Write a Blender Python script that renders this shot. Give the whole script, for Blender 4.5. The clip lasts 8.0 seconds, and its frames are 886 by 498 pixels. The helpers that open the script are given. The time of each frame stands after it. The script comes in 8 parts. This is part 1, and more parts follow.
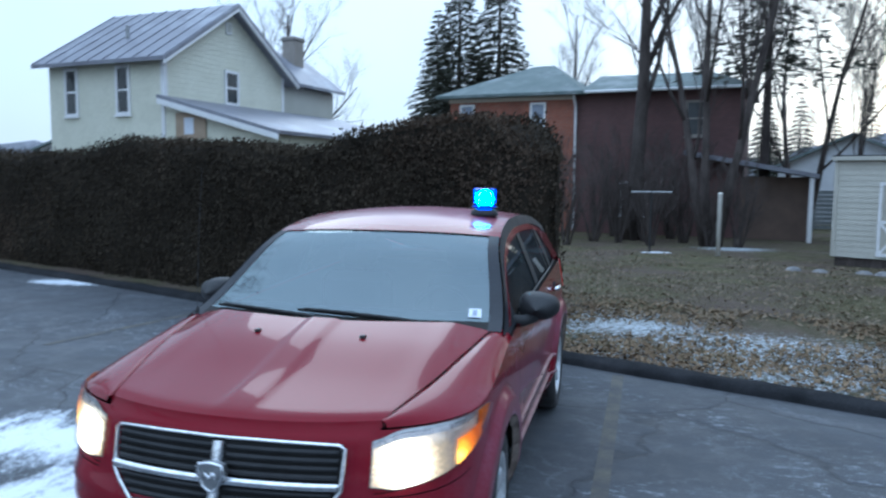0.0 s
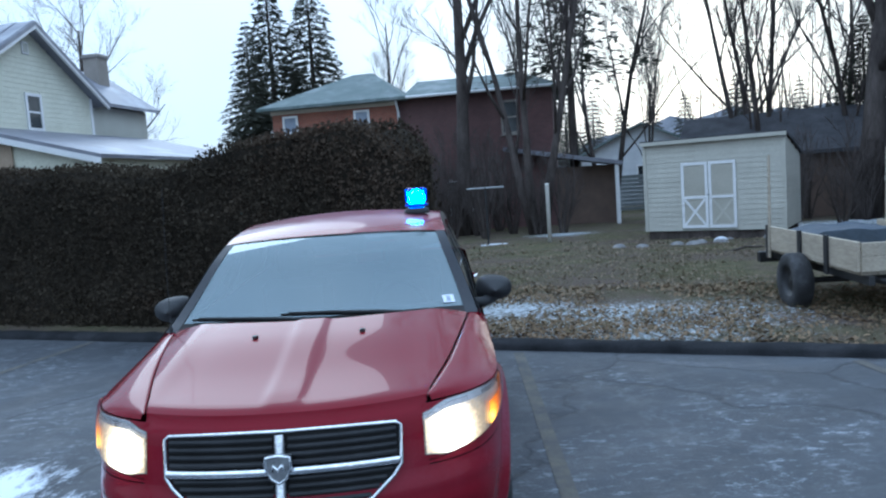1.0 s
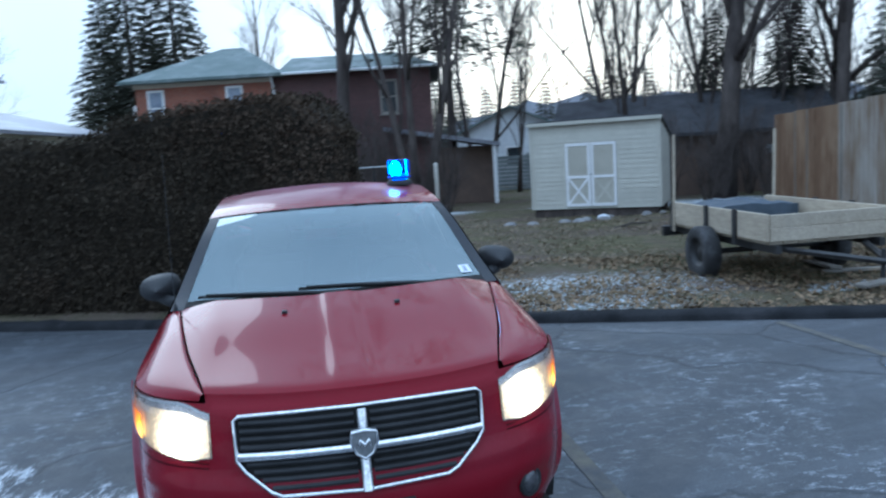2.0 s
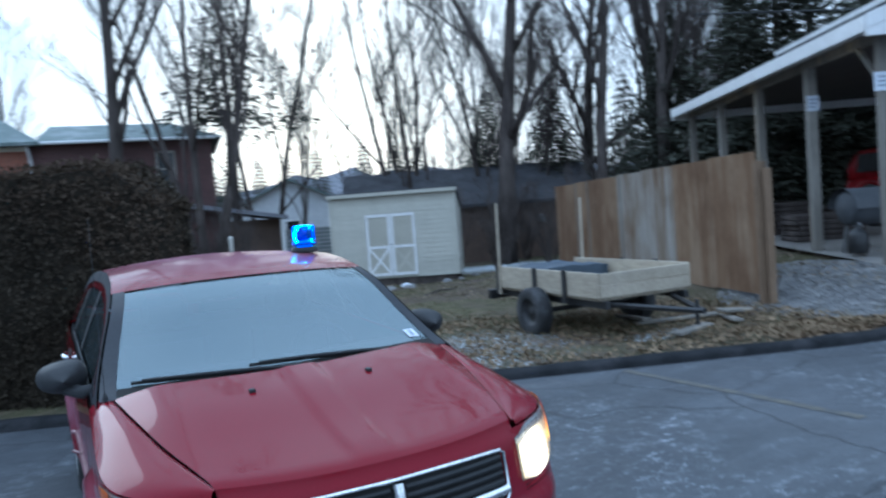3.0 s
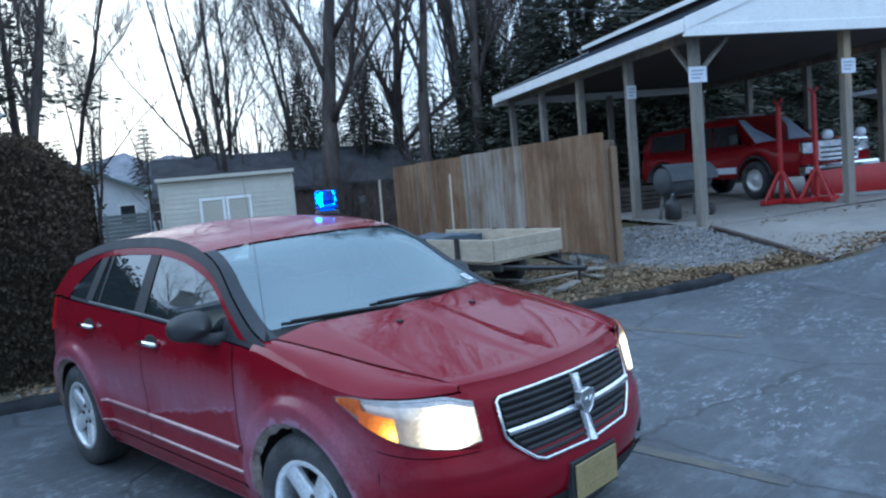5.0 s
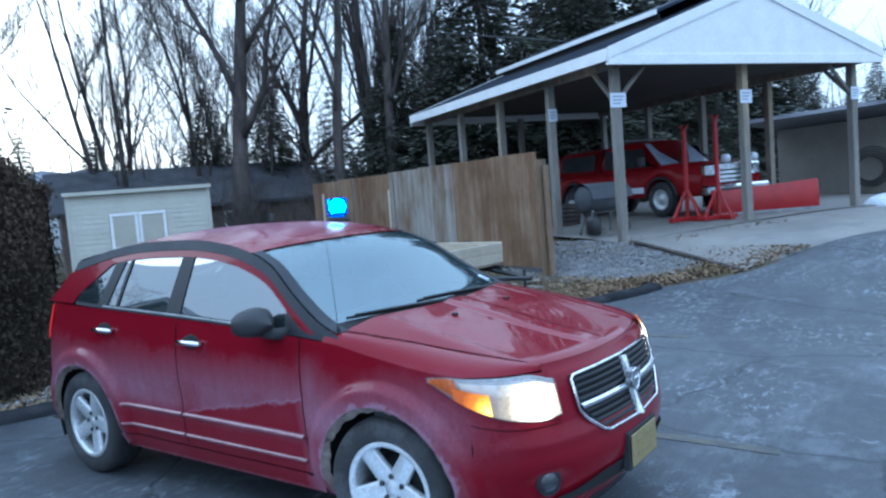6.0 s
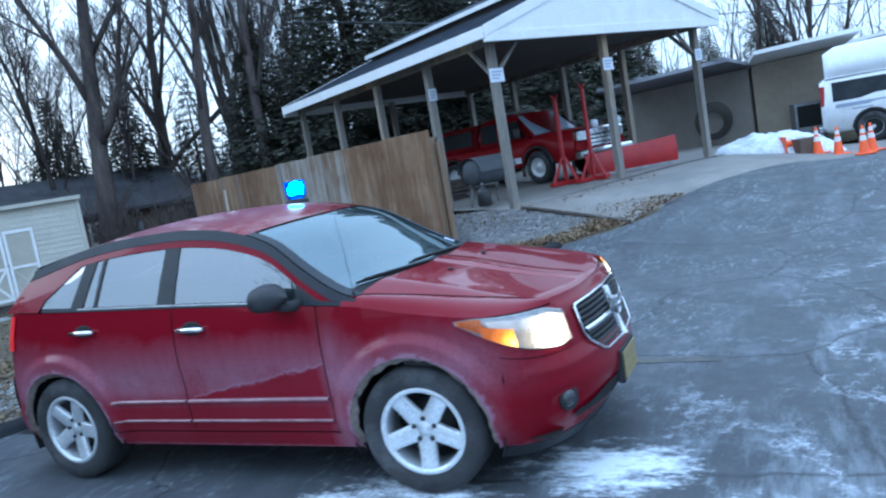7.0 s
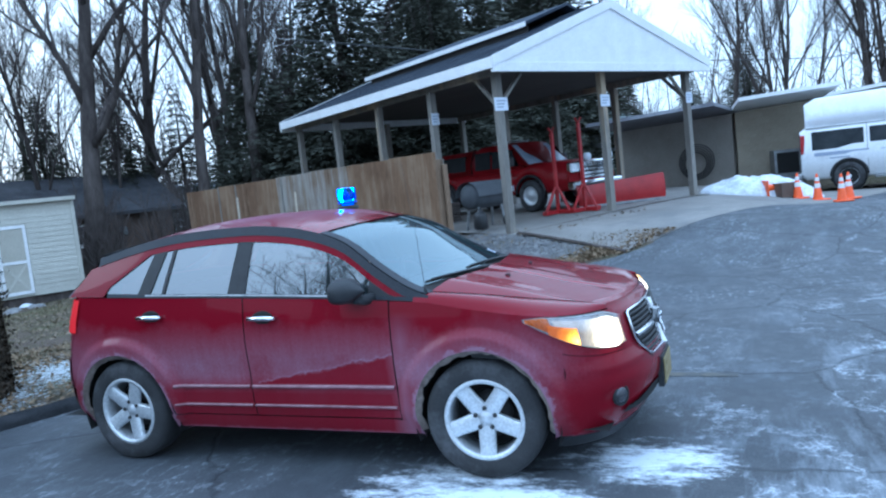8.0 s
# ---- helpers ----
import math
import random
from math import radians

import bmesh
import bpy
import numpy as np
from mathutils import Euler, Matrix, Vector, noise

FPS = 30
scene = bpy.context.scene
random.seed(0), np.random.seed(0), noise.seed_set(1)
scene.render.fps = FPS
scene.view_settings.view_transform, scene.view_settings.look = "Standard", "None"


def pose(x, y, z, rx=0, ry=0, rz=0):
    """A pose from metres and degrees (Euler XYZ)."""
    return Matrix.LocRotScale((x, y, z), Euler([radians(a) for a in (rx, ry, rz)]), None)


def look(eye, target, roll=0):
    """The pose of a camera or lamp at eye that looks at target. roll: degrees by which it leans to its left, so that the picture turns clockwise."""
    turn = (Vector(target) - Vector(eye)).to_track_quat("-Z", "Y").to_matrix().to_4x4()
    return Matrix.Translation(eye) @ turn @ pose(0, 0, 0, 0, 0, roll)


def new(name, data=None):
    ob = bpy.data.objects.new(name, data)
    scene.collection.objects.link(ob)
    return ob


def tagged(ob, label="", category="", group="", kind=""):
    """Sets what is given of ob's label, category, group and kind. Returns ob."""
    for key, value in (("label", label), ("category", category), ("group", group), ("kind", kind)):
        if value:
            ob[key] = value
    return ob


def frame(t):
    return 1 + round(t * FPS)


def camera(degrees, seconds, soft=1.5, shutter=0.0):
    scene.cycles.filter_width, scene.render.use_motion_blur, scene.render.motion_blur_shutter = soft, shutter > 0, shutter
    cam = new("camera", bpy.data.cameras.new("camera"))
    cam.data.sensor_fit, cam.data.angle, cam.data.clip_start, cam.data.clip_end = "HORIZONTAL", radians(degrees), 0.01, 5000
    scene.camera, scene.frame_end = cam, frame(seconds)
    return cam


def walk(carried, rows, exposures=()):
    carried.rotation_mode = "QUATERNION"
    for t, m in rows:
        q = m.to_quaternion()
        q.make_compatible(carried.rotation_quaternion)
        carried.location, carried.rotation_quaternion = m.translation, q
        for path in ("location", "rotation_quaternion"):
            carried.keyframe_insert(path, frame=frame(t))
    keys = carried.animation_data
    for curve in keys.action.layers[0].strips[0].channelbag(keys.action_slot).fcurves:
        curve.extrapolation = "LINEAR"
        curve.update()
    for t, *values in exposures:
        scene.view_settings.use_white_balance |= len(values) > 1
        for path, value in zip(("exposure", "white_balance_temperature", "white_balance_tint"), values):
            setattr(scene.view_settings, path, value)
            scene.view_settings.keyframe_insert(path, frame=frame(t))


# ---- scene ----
cam = camera(61.7, 8.0, soft=2.2, shutter=0.4)
PATH = [
    (0, (1.404, -4.444, 1.787), (0.914, -2.516, 1.597), 0.5),
    (0.1, (1.312, -4.609, 1.782), (0.858, -2.67, 1.606), -0.2),
    (0.2, (1.298, -4.933, 1.772), (0.85, -2.993, 1.593), -0.9),
    (0.5, (1.059, -5.062, 1.773), (0.805, -3.09, 1.557), -0.5),
    (1, (0.684, -4.888, 1.765), (0.674, -2.896, 1.581), -4.0),
    (1.5, (0.284, -4.853, 1.764), (0.39, -2.866, 1.559), -0.2),
    (1.7, (0.097, -4.86, 1.759), (0.288, -2.887, 1.491), -1.3),
    (2.8, (-0.778, -4.391, 1.746), (0.051, -2.575, 1.625), -4.2),
    (3, (-0.991, -4.403, 1.753), (-0.035, -2.649, 1.65), -4.3),
    (3.1, (-1.083, -4.41, 1.758), (-0.057, -2.701, 1.588), -4.9),
    (3.5, (-1.381, -4.342, 1.743), (-0.136, -2.784, 1.598), -3.1),
    (4, (-1.759, -4.157, 1.743), (-0.336, -2.766, 1.544), -4.1),
    (4.5, (-2.169, -4.06, 1.727), (-0.777, -2.633, 1.562), -5.0),
    (4.7, (-2.373, -4.047, 1.736), (-0.988, -2.616, 1.549), -4.8),
    (5.8, (-3.162, -3.687, 1.73), (-1.585, -2.467, 1.584), -5.6),
    (6, (-3.391, -3.582, 1.721), (-1.78, -2.407, 1.563), -4.5),
    (6.5, (-3.756, -3.436, 1.713), (-2.039, -2.438, 1.48), -5.5),
    (7, (-4.061, -3.157, 1.691), (-2.273, -2.292, 1.455), -9.8),
    (7.5, (-4.434, -2.921, 1.682), (-2.62, -2.098, 1.501), -7.3),
    (8, (-4.64, -2.797, 1.686), (-2.808, -2.015, 1.508), -6.3),
]
walk(cam, [(t, look(eye, target, roll)) for t, eye, target, roll in PATH],
     exposures=[(0, -0.08, 5050, -1), (3, -0.02, 4900, -2), (4.7, 0.06, 4850, -2), (5.8, 0.30, 4700, -3), (8, 0.40, 4700, -3)])

# ---- world and light: overcast winter dusk ----
world = bpy.data.worlds.new("world")
scene.world = world
world.use_nodes = True
wn, wl = world.node_tree.nodes, world.node_tree.links
sky = wn.new("ShaderNodeTexSky")
sky.sky_type, sky.sun_disc = "NISHITA", False
sky.sun_elevation, sky.sun_rotation = radians(14), radians(20)
sky.air_density, sky.dust_density = 1.0, 3.0
cloud = wn.new("ShaderNodeTexNoise")
cloud.inputs["Scale"].default_value = 2.2
cloud.inputs["Detail"].default_value = 5
ramp = wn.new("ShaderNodeValToRGB")
ramp.color_ramp.elements[0].position, ramp.color_ramp.elements[0].color = 0.3, (8.5, 8.9, 9.9, 1)
ramp.color_ramp.elements[1].position, ramp.color_ramp.elements[1].color = 0.75, (10.4, 10.5, 11.2, 1)
over = wn.new("ShaderNodeMixRGB")
over.inputs["Fac"].default_value = 0.84
wl.new(cloud.outputs["Fac"], ramp.inputs["Fac"])
geo, sep = wn.new("ShaderNodeTexCoord"), wn.new("ShaderNodeSeparateXYZ")
lift = wn.new("ShaderNodeValToRGB")
lift.color_ramp.elements[0].position, lift.color_ramp.elements[0].color = 0.05, (0.92, 0.92, 0.92, 1)
lift.color_ramp.elements[1].position, lift.color_ramp.elements[1].color = 0.85, (1.65, 1.7, 1.8, 1)
dome = wn.new("ShaderNodeMixRGB")
dome.blend_type = "MULTIPLY"
dome.inputs["Fac"].default_value = 1.0
wl.new(geo.outputs["Generated"], sep.inputs[0])
wl.new(sep.outputs[2], lift.inputs["Fac"])
wl.new(over.outputs["Color"], dome.inputs["Color1"])
wl.new(lift.outputs["Color"], dome.inputs["Color2"])
wl.new(sky.outputs["Color"], over.inputs["Color1"])
wl.new(ramp.outputs["Color"], over.inputs["Color2"])
wl.new(dome.outputs["Color"], wn["Background"].inputs["Color"])
wn["Background"].inputs["Strength"].default_value = 0.12

sun_data = bpy.data.lights.new("sun", "SUN")
sun_data.energy, sun_data.angle, sun_data.color = 0.5, radians(25), (1.0, 0.93, 0.88)
sun = new("sun", sun_data)
sun.matrix_world = look((0, 0, 30), (8, -22, 16))


# ---- materials ----
def nodes_of(name):
    m = bpy.data.materials.new(name)
    m.use_nodes = True
    return m, m.node_tree.nodes, m.node_tree.links, m.node_tree.nodes["Principled BSDF"]


def noise_node(n, l, scale, detail=5, rough=0.6, stretch=(1, 1, 1), space="Object"):
    tc, mp, tx = n.new("ShaderNodeTexCoord"), n.new("ShaderNodeMapping"), n.new("ShaderNodeTexNoise")
    mp.inputs["Scale"].default_value = stretch
    l.new(tc.outputs[space], mp.inputs["Vector"])
    l.new(mp.outputs["Vector"], tx.inputs["Vector"])
    tx.inputs["Scale"].default_value, tx.inputs["Detail"].default_value, tx.inputs["Roughness"].default_value = scale, detail, rough
    return tx


def ramp_node(n, l, src, stops):
    r = n.new("ShaderNodeValToRGB")
    e = r.color_ramp.elements
    while len(e) < len(stops):
        e.new(0.5)
    for k, (p, c) in zip(e, stops):
        k.position = p
        k.color = (*c, 1) if len(c) == 3 else c
    l.new(src, r.inputs["Fac"])
    return r


def mix_node(n, l, fac, a, b, kind="MIX"):
    m = n.new("ShaderNodeMixRGB")
    m.blend_type = kind
    for sock, val in (("Fac", fac), ("Color1", a), ("Color2", b)):
        if isinstance(val, (int, float)):
            m.inputs[sock].default_value = val
        elif isinstance(val, tuple):
            m.inputs[sock].default_value = (*val, 1)
        else:
            l.new(val, m.inputs[sock])
    return m.outputs["Color"]


def math_node(n, l, op, a, b=0.0):
    m = n.new("ShaderNodeMath")
    m.operation = op
    m.use_clamp = False
    for i, val in enumerate((a, b)):
        if isinstance(val, (int, float)):
            m.inputs[i].default_value = val
        else:
            l.new(val, m.inputs[i])
    return m.outputs[0]


def bump_to(n, l, bsdf, height, strength, distance=0.01):
    b = n.new("ShaderNodeBump")
    b.inputs["Strength"].default_value, b.inputs["Distance"].default_value = strength, distance
    l.new(height, b.inputs["Height"])
    l.new(b.outputs["Normal"], bsdf.inputs["Normal"])


def mat(name, c1, c2, scale=6.0, rough=0.7, metal=0.0, bump=0.3, grain=60.0, stretch=(1, 1, 1), vary=0.0, coat=0.0, stain=None):
    """Two tones in large blotches, a fine grain over them with relief, and an optional stain tone."""
    m, n, l, b = nodes_of(name)
    big, fine = noise_node(n, l, scale, 4, 0.6, stretch), noise_node(n, l, grain, 3, 0.7, stretch)
    base = ramp_node(n, l, big.outputs["Fac"], [(0.32, c1), (0.68, c2)]).outputs["Color"]
    g = ramp_node(n, l, fine.outputs["Fac"], [(0.3, (0.72, 0.72, 0.72)), (0.7, (1.18, 1.18, 1.18))]).outputs["Color"]
    base = mix_node(n, l, 0.8, base, g, "MULTIPLY")
    if stain:
        sp = noise_node(n, l, scale * 0.35, 6, 0.7, stretch)
        fac = ramp_node(n, l, sp.outputs["Fac"], [(0.52, (0, 0, 0)), (0.66, (1, 1, 1))]).outputs["Color"]
        base = mix_node(n, l, fac, base, stain)
    if vary:
        info = n.new("ShaderNodeObjectInfo")
        v = ramp_node(n, l, info.outputs["Random"], [(0, (1 - vary,) * 3), (1, (1 + vary,) * 3)]).outputs["Color"]
        base = mix_node(n, l, 1.0, base, v, "MULTIPLY")
    l.new(base, b.inputs["Base Color"])
    rr = ramp_node(n, l, big.outputs["Fac"], [(0.3, (max(rough - 0.08, 0.02),) * 3), (0.7, (min(rough + 0.08, 1),) * 3)])
    l.new(rr.outputs["Color"], b.inputs["Roughness"])
    b.inputs["Metallic"].default_value = metal
    b.inputs["Coat Weight"].default_value = coat
    b.inputs["Coat Roughness"].default_value = 0.05
    if bump:
        bump_to(n, l, b, fine.outputs["Fac"], bump)
    return m


def plywood(name, dark, mid, pale, wet):
    """Weathered sheet wood: broad blotches, rain streaks running down and a fine upright grain."""
    m, n, l, b = nodes_of(name)
    blotch = noise_node(n, l, 0.9, 5, 0.65, (1, 1, 0.6))
    run = noise_node(n, l, 7.0, 5, 0.7, (1, 1, 0.07))
    grain = noise_node(n, l, 55, 3, 0.7, (1, 1, 0.05))
    base = ramp_node(n, l, blotch.outputs["Fac"], [(0.36, dark), (0.62, mid)]).outputs["Color"]
    streak = math_node(n, l, "ADD", math_node(n, l, "MULTIPLY", run.outputs["Fac"], 0.65), math_node(n, l, "MULTIPLY", blotch.outputs["Fac"], 0.35))
    fac = ramp_node(n, l, streak, [(wet - 0.07, (0, 0, 0)), (wet + 0.12, (0.85, 0.85, 0.85))]).outputs["Color"]
    base = mix_node(n, l, fac, base, pale)
    drip = noise_node(n, l, 5.0, 4, 0.7, (1, 1, 0.22))
    dk = ramp_node(n, l, drip.outputs["Fac"], [(0.28, (0.55, 0.52, 0.50)), (0.42, (1, 1, 1))]).outputs["Color"]
    base = mix_node(n, l, 0.8, base, dk, "MULTIPLY")
    g = ramp_node(n, l, grain.outputs["Fac"], [(0.3, (0.82, 0.82, 0.82)), (0.7, (1.12, 1.12, 1.12))]).outputs["Color"]
    l.new(mix_node(n, l, 0.8, base, g, "MULTIPLY"), b.inputs["Base Color"])
    b.inputs["Roughness"].default_value = 0.88
    b.inputs["Specular IOR Level"].default_value = 0.25
    bump_to(n, l, b, grain.outputs["Fac"], 0.3)
    return m


def glow(name, color, strength):
    m, n, l, b = nodes_of(name)
    b.inputs["Base Color"].default_value = (*color, 1)
    b.inputs["Emission Color"].default_value = (*color, 1)
    b.inputs["Emission Strength"].default_value = strength
    return m


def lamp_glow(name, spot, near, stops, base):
    """A lit lamp's reflector: its glow is painted into the emission, brightest at the bulb and falling off round it;
    spot is the bulb, mirrored for both sides.
    """
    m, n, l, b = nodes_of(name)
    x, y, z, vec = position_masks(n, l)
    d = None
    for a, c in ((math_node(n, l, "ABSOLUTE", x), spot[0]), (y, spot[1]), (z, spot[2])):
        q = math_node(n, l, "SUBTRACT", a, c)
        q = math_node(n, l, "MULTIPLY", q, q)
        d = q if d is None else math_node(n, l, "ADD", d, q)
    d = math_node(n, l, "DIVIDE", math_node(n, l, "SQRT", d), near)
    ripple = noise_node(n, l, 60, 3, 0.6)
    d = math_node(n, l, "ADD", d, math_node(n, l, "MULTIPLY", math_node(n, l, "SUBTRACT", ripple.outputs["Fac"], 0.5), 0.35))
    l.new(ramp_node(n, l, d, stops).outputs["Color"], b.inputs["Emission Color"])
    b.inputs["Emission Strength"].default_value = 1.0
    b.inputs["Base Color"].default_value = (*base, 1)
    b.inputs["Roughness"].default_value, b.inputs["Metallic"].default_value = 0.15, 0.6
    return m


def pane(name, tint, ior=1.5, rough=0.0, amount=(1.0, 1.0, 1.0), film=0.0):
    """Thin glass: clear tinted light through it, mirror gloss by Fresnel."""
    m, n, l, b = nodes_of(name)
    n.remove(b)
    tr, gl, fr, mx = n.new("ShaderNodeBsdfTransparent"), n.new("ShaderNodeBsdfGlossy"), n.new("ShaderNodeFresnel"), n.new("ShaderNodeMixShader")
    tr.inputs["Color"].default_value = (*tint, 1)
    gl.inputs["Roughness"].default_value = rough
    gl.inputs["Color"].default_value = (*amount, 1)
    fr.inputs["IOR"].default_value = ior
    l.new(fr.outputs[0], mx.inputs[0])
    l.new(tr.outputs[0], mx.inputs[1])
    l.new(gl.outputs[0], mx.inputs[2])
    out = mx.outputs[0]
    if film:
        # patchy film on the glass, its pale blue adding sky sheen by colour
        df, m2 = n.new("ShaderNodeBsdfDiffuse"), n.new("ShaderNodeMixShader")
        df.inputs["Color"].default_value = (0.44, 0.60, 0.68, 1)
        tx = noise_node(n, l, 2.0, 5, 0.65)
        fc = ramp_node(n, l, tx.outputs["Fac"], [(0.25, (film * 0.7,) * 3), (0.75, (film * 1.25,) * 3)])
        l.new(fc.outputs["Color"], m2.inputs[0])
        l.new(out, m2.inputs[1])
        l.new(df.outputs[0], m2.inputs[2])
        out = m2.outputs[0]
    l.new(out, n["Material Output"].inputs["Surface"])
    return m


def position_masks(n, l):
    tc, sx = n.new("ShaderNodeTexCoord"), n.new("ShaderNodeSeparateXYZ")
    l.new(tc.outputs["Object"], sx.inputs[0])
    return sx.outputs[0], sx.outputs[1], sx.outputs[2], tc.outputs["Object"]


def spot_mask(n, l, x, y, cx, cy, rx, ry):
    """1 in the middle of an oval on the ground, 0 past its edge."""
    dx = math_node(n, l, "DIVIDE", math_node(n, l, "SUBTRACT", x, cx), rx)
    dy = math_node(n, l, "DIVIDE", math_node(n, l, "SUBTRACT", y, cy), ry)
    d2 = math_node(n, l, "ADD", math_node(n, l, "MULTIPLY", dx, dx), math_node(n, l, "MULTIPLY", dy, dy))
    return math_node(n, l, "MAXIMUM", math_node(n, l, "SUBTRACT", 1.0, d2), 0.0)


def asphalt_material():
    m, n, l, b = nodes_of("asphalt")
    x, y, z, vec = position_masks(n, l)
    big, mid, fine = noise_node(n, l, 0.35, 6, 0.65), noise_node(n, l, 2.3, 5, 0.7), noise_node(n, l, 90, 2, 0.6)
    streak = noise_node(n, l, 1.1, 6, 0.75, (0.35, 1.6, 1))
    base = ramp_node(n, l, big.outputs["Fac"], [(0.3, (0.032, 0.036, 0.043)), (0.7, (0.066, 0.071, 0.080))]).outputs["Color"]
    base = mix_node(n, l, 0.7, base, ramp_node(n, l, fine.outputs["Fac"], [(0.3, (0.6, 0.6, 0.6)), (0.72, (1.5, 1.5, 1.5))]).outputs["Color"], "MULTIPLY")
    # frost dust in streaks and patches, thicker out on the open lot than by the kerb
    zone = noise_node(n, l, 0.55, 3, 0.5)
    frost = ramp_node(n, l, streak.outputs["Fac"], [(0.50, (0, 0, 0)), (0.68, (0.42, 0.42, 0.42))]).outputs["Color"]
    frost2 = ramp_node(n, l, mid.outputs["Fac"], [(0.52, (0, 0, 0)), (0.72, (0.30, 0.30, 0.30))]).outputs["Color"]
    open_lot = ramp_node(n, l, math_node(n, l, "MULTIPLY", math_node(n, l, "ADD", math_node(n, l, "ADD", y, math_node(n, l, "MULTIPLY", x, 0.30)), math_node(n, l, "MULTIPLY", zone.outputs["Fac"], 3.0)), -0.2), [(-0.0, (0.16, 0.16, 0.16)), (0.35, (1, 1, 1))]).outputs["Color"]
    base = mix_node(n, l, math_node(n, l, "MULTIPLY", frost, open_lot), base, (0.42, 0.46, 0.52))
    base = mix_node(n, l, math_node(n, l, "MULTIPLY", frost2, open_lot), base, (0.42, 0.46, 0.52))
    # crusts of frost in fine flecks, and dark tyre sweeps
    fleck = noise_node(n, l, 14, 6, 0.85, (0.5, 1.0, 1))
    ff = math_node(n, l, "MULTIPLY", ramp_node(n, l, fleck.outputs["Fac"], [(0.54, (0, 0, 0)), (0.62, (1, 1, 1))]).outputs["Color"], ramp_node(n, l, zone.outputs["Fac"], [(0.46, (0, 0, 0)), (0.62, (0.42, 0.42, 0.42))]).outputs["Color"])
    base = mix_node(n, l, ff, base, (0.55, 0.60, 0.66))
    ring = n.new("ShaderNodeTexWave")
    ring.wave_type, ring.rings_direction = "RINGS", "Z"
    mp = n.new("ShaderNodeMapping")
    mp.inputs["Location"].default_value = (-6.5, 6.0, 0)
    l.new(vec, mp.inputs["Vector"])
    l.new(mp.outputs["Vector"], ring.inputs["Vector"])
    ring.inputs["Scale"].default_value, ring.inputs["Distortion"].default_value, ring.inputs["Detail"].default_value, ring.inputs["Detail Scale"].default_value = 0.16, 3.0, 3.0, 0.6
    sweep = ramp_node(n, l, ring.outputs["Fac"], [(0.90, (0, 0, 0)), (0.97, (0.55, 0.55, 0.55))]).outputs["Color"]
    base = mix_node(n, l, sweep, base, (0.045, 0.048, 0.055))
    # cracks
    warp = noise_node(n, l, 1.3, 4, 0.6)
    wv = mix_node(n, l, 0.42, vec, warp.outputs["Color"], "ADD")
    vor = n.new("ShaderNodeTexVoronoi")
    vor.feature = "DISTANCE_TO_EDGE"
    vor.inputs["Scale"].default_value = 0.42
    l.new(wv, vor.inputs["Vector"])
    crack = ramp_node(n, l, vor.outputs["Distance"], [(0.0, (0.75, 0.75, 0.75)), (0.011, (0, 0, 0))]).outputs["Color"]
    base = mix_node(n, l, crack, base, (0.02, 0.022, 0.026))
    # salt dried along a finer net of cracks, broken and patchy
    net = n.new("ShaderNodeTexVoronoi")
    net.feature = "DISTANCE_TO_EDGE"
    net.inputs["Scale"].default_value = 1.05
    l.new(mix_node(n, l, 0.9, vec, noise_node(n, l, 2.6, 5, 0.7).outputs["Color"], "ADD"), net.inputs["Vector"])
    line = ramp_node(n, l, net.outputs["Distance"], [(0.0, (0.8, 0.8, 0.8)), (0.022, (0.25, 0.25, 0.25)), (0.05, (0, 0, 0))]).outputs["Color"]
    torn = ramp_node(n, l, noise_node(n, l, 1.7, 6, 0.75).outputs["Fac"], [(0.46, (0, 0, 0)), (0.60, (1, 1, 1))]).outputs["Color"]
    base = mix_node(n, l, math_node(n, l, "MULTIPLY", math_node(n, l, "MULTIPLY", line, torn), open_lot), base, (0.50, 0.54, 0.60))
    # thin fallen snow near the car, broken by noise
    speck, clot = noise_node(n, l, 5.0, 8, 0.85, (1.0, 0.40, 1)), noise_node(n, l, 1.1, 4, 0.6)
    total = None
    for spot in SNOW_ON_LOT:
        s = spot_mask(n, l, x, y, *spot)
        total = s if total is None else math_node(n, l, "MAXIMUM", total, s)
    grow = math_node(n, l, "ADD", math_node(n, l, "MULTIPLY", total, 0.30), math_node(n, l, "MULTIPLY", speck.outputs["Fac"], 0.80))
    grow = math_node(n, l, "ADD", grow, math_node(n, l, "MULTIPLY", clot.outputs["Fac"], 0.25))
    inside = math_node(n, l, "MINIMUM", math_node(n, l, "MULTIPLY", total, 8.0), 1.0)
    snow = ramp_node(n, l, math_node(n, l, "MULTIPLY", grow, inside), [(0.68, (0, 0, 0)), (0.80, (0.95, 0.95, 0.95))]).outputs["Color"]
    base = mix_node(n, l, snow, base, (0.74, 0.79, 0.86))
    l.new(base, b.inputs["Base Color"])
    l.new(ramp_node(n, l, mid.outputs["Fac"], [(0.3, (0.5, 0.5, 0.5)), (0.7, (0.85, 0.85, 0.85))]).outputs["Color"], b.inputs["Roughness"])
    bump_to(n, l, b, math_node(n, l, "ADD", fine.outputs["Fac"], math_node(n, l, "MULTIPLY", crack, -3.0)), 0.5, 0.006)
    return m


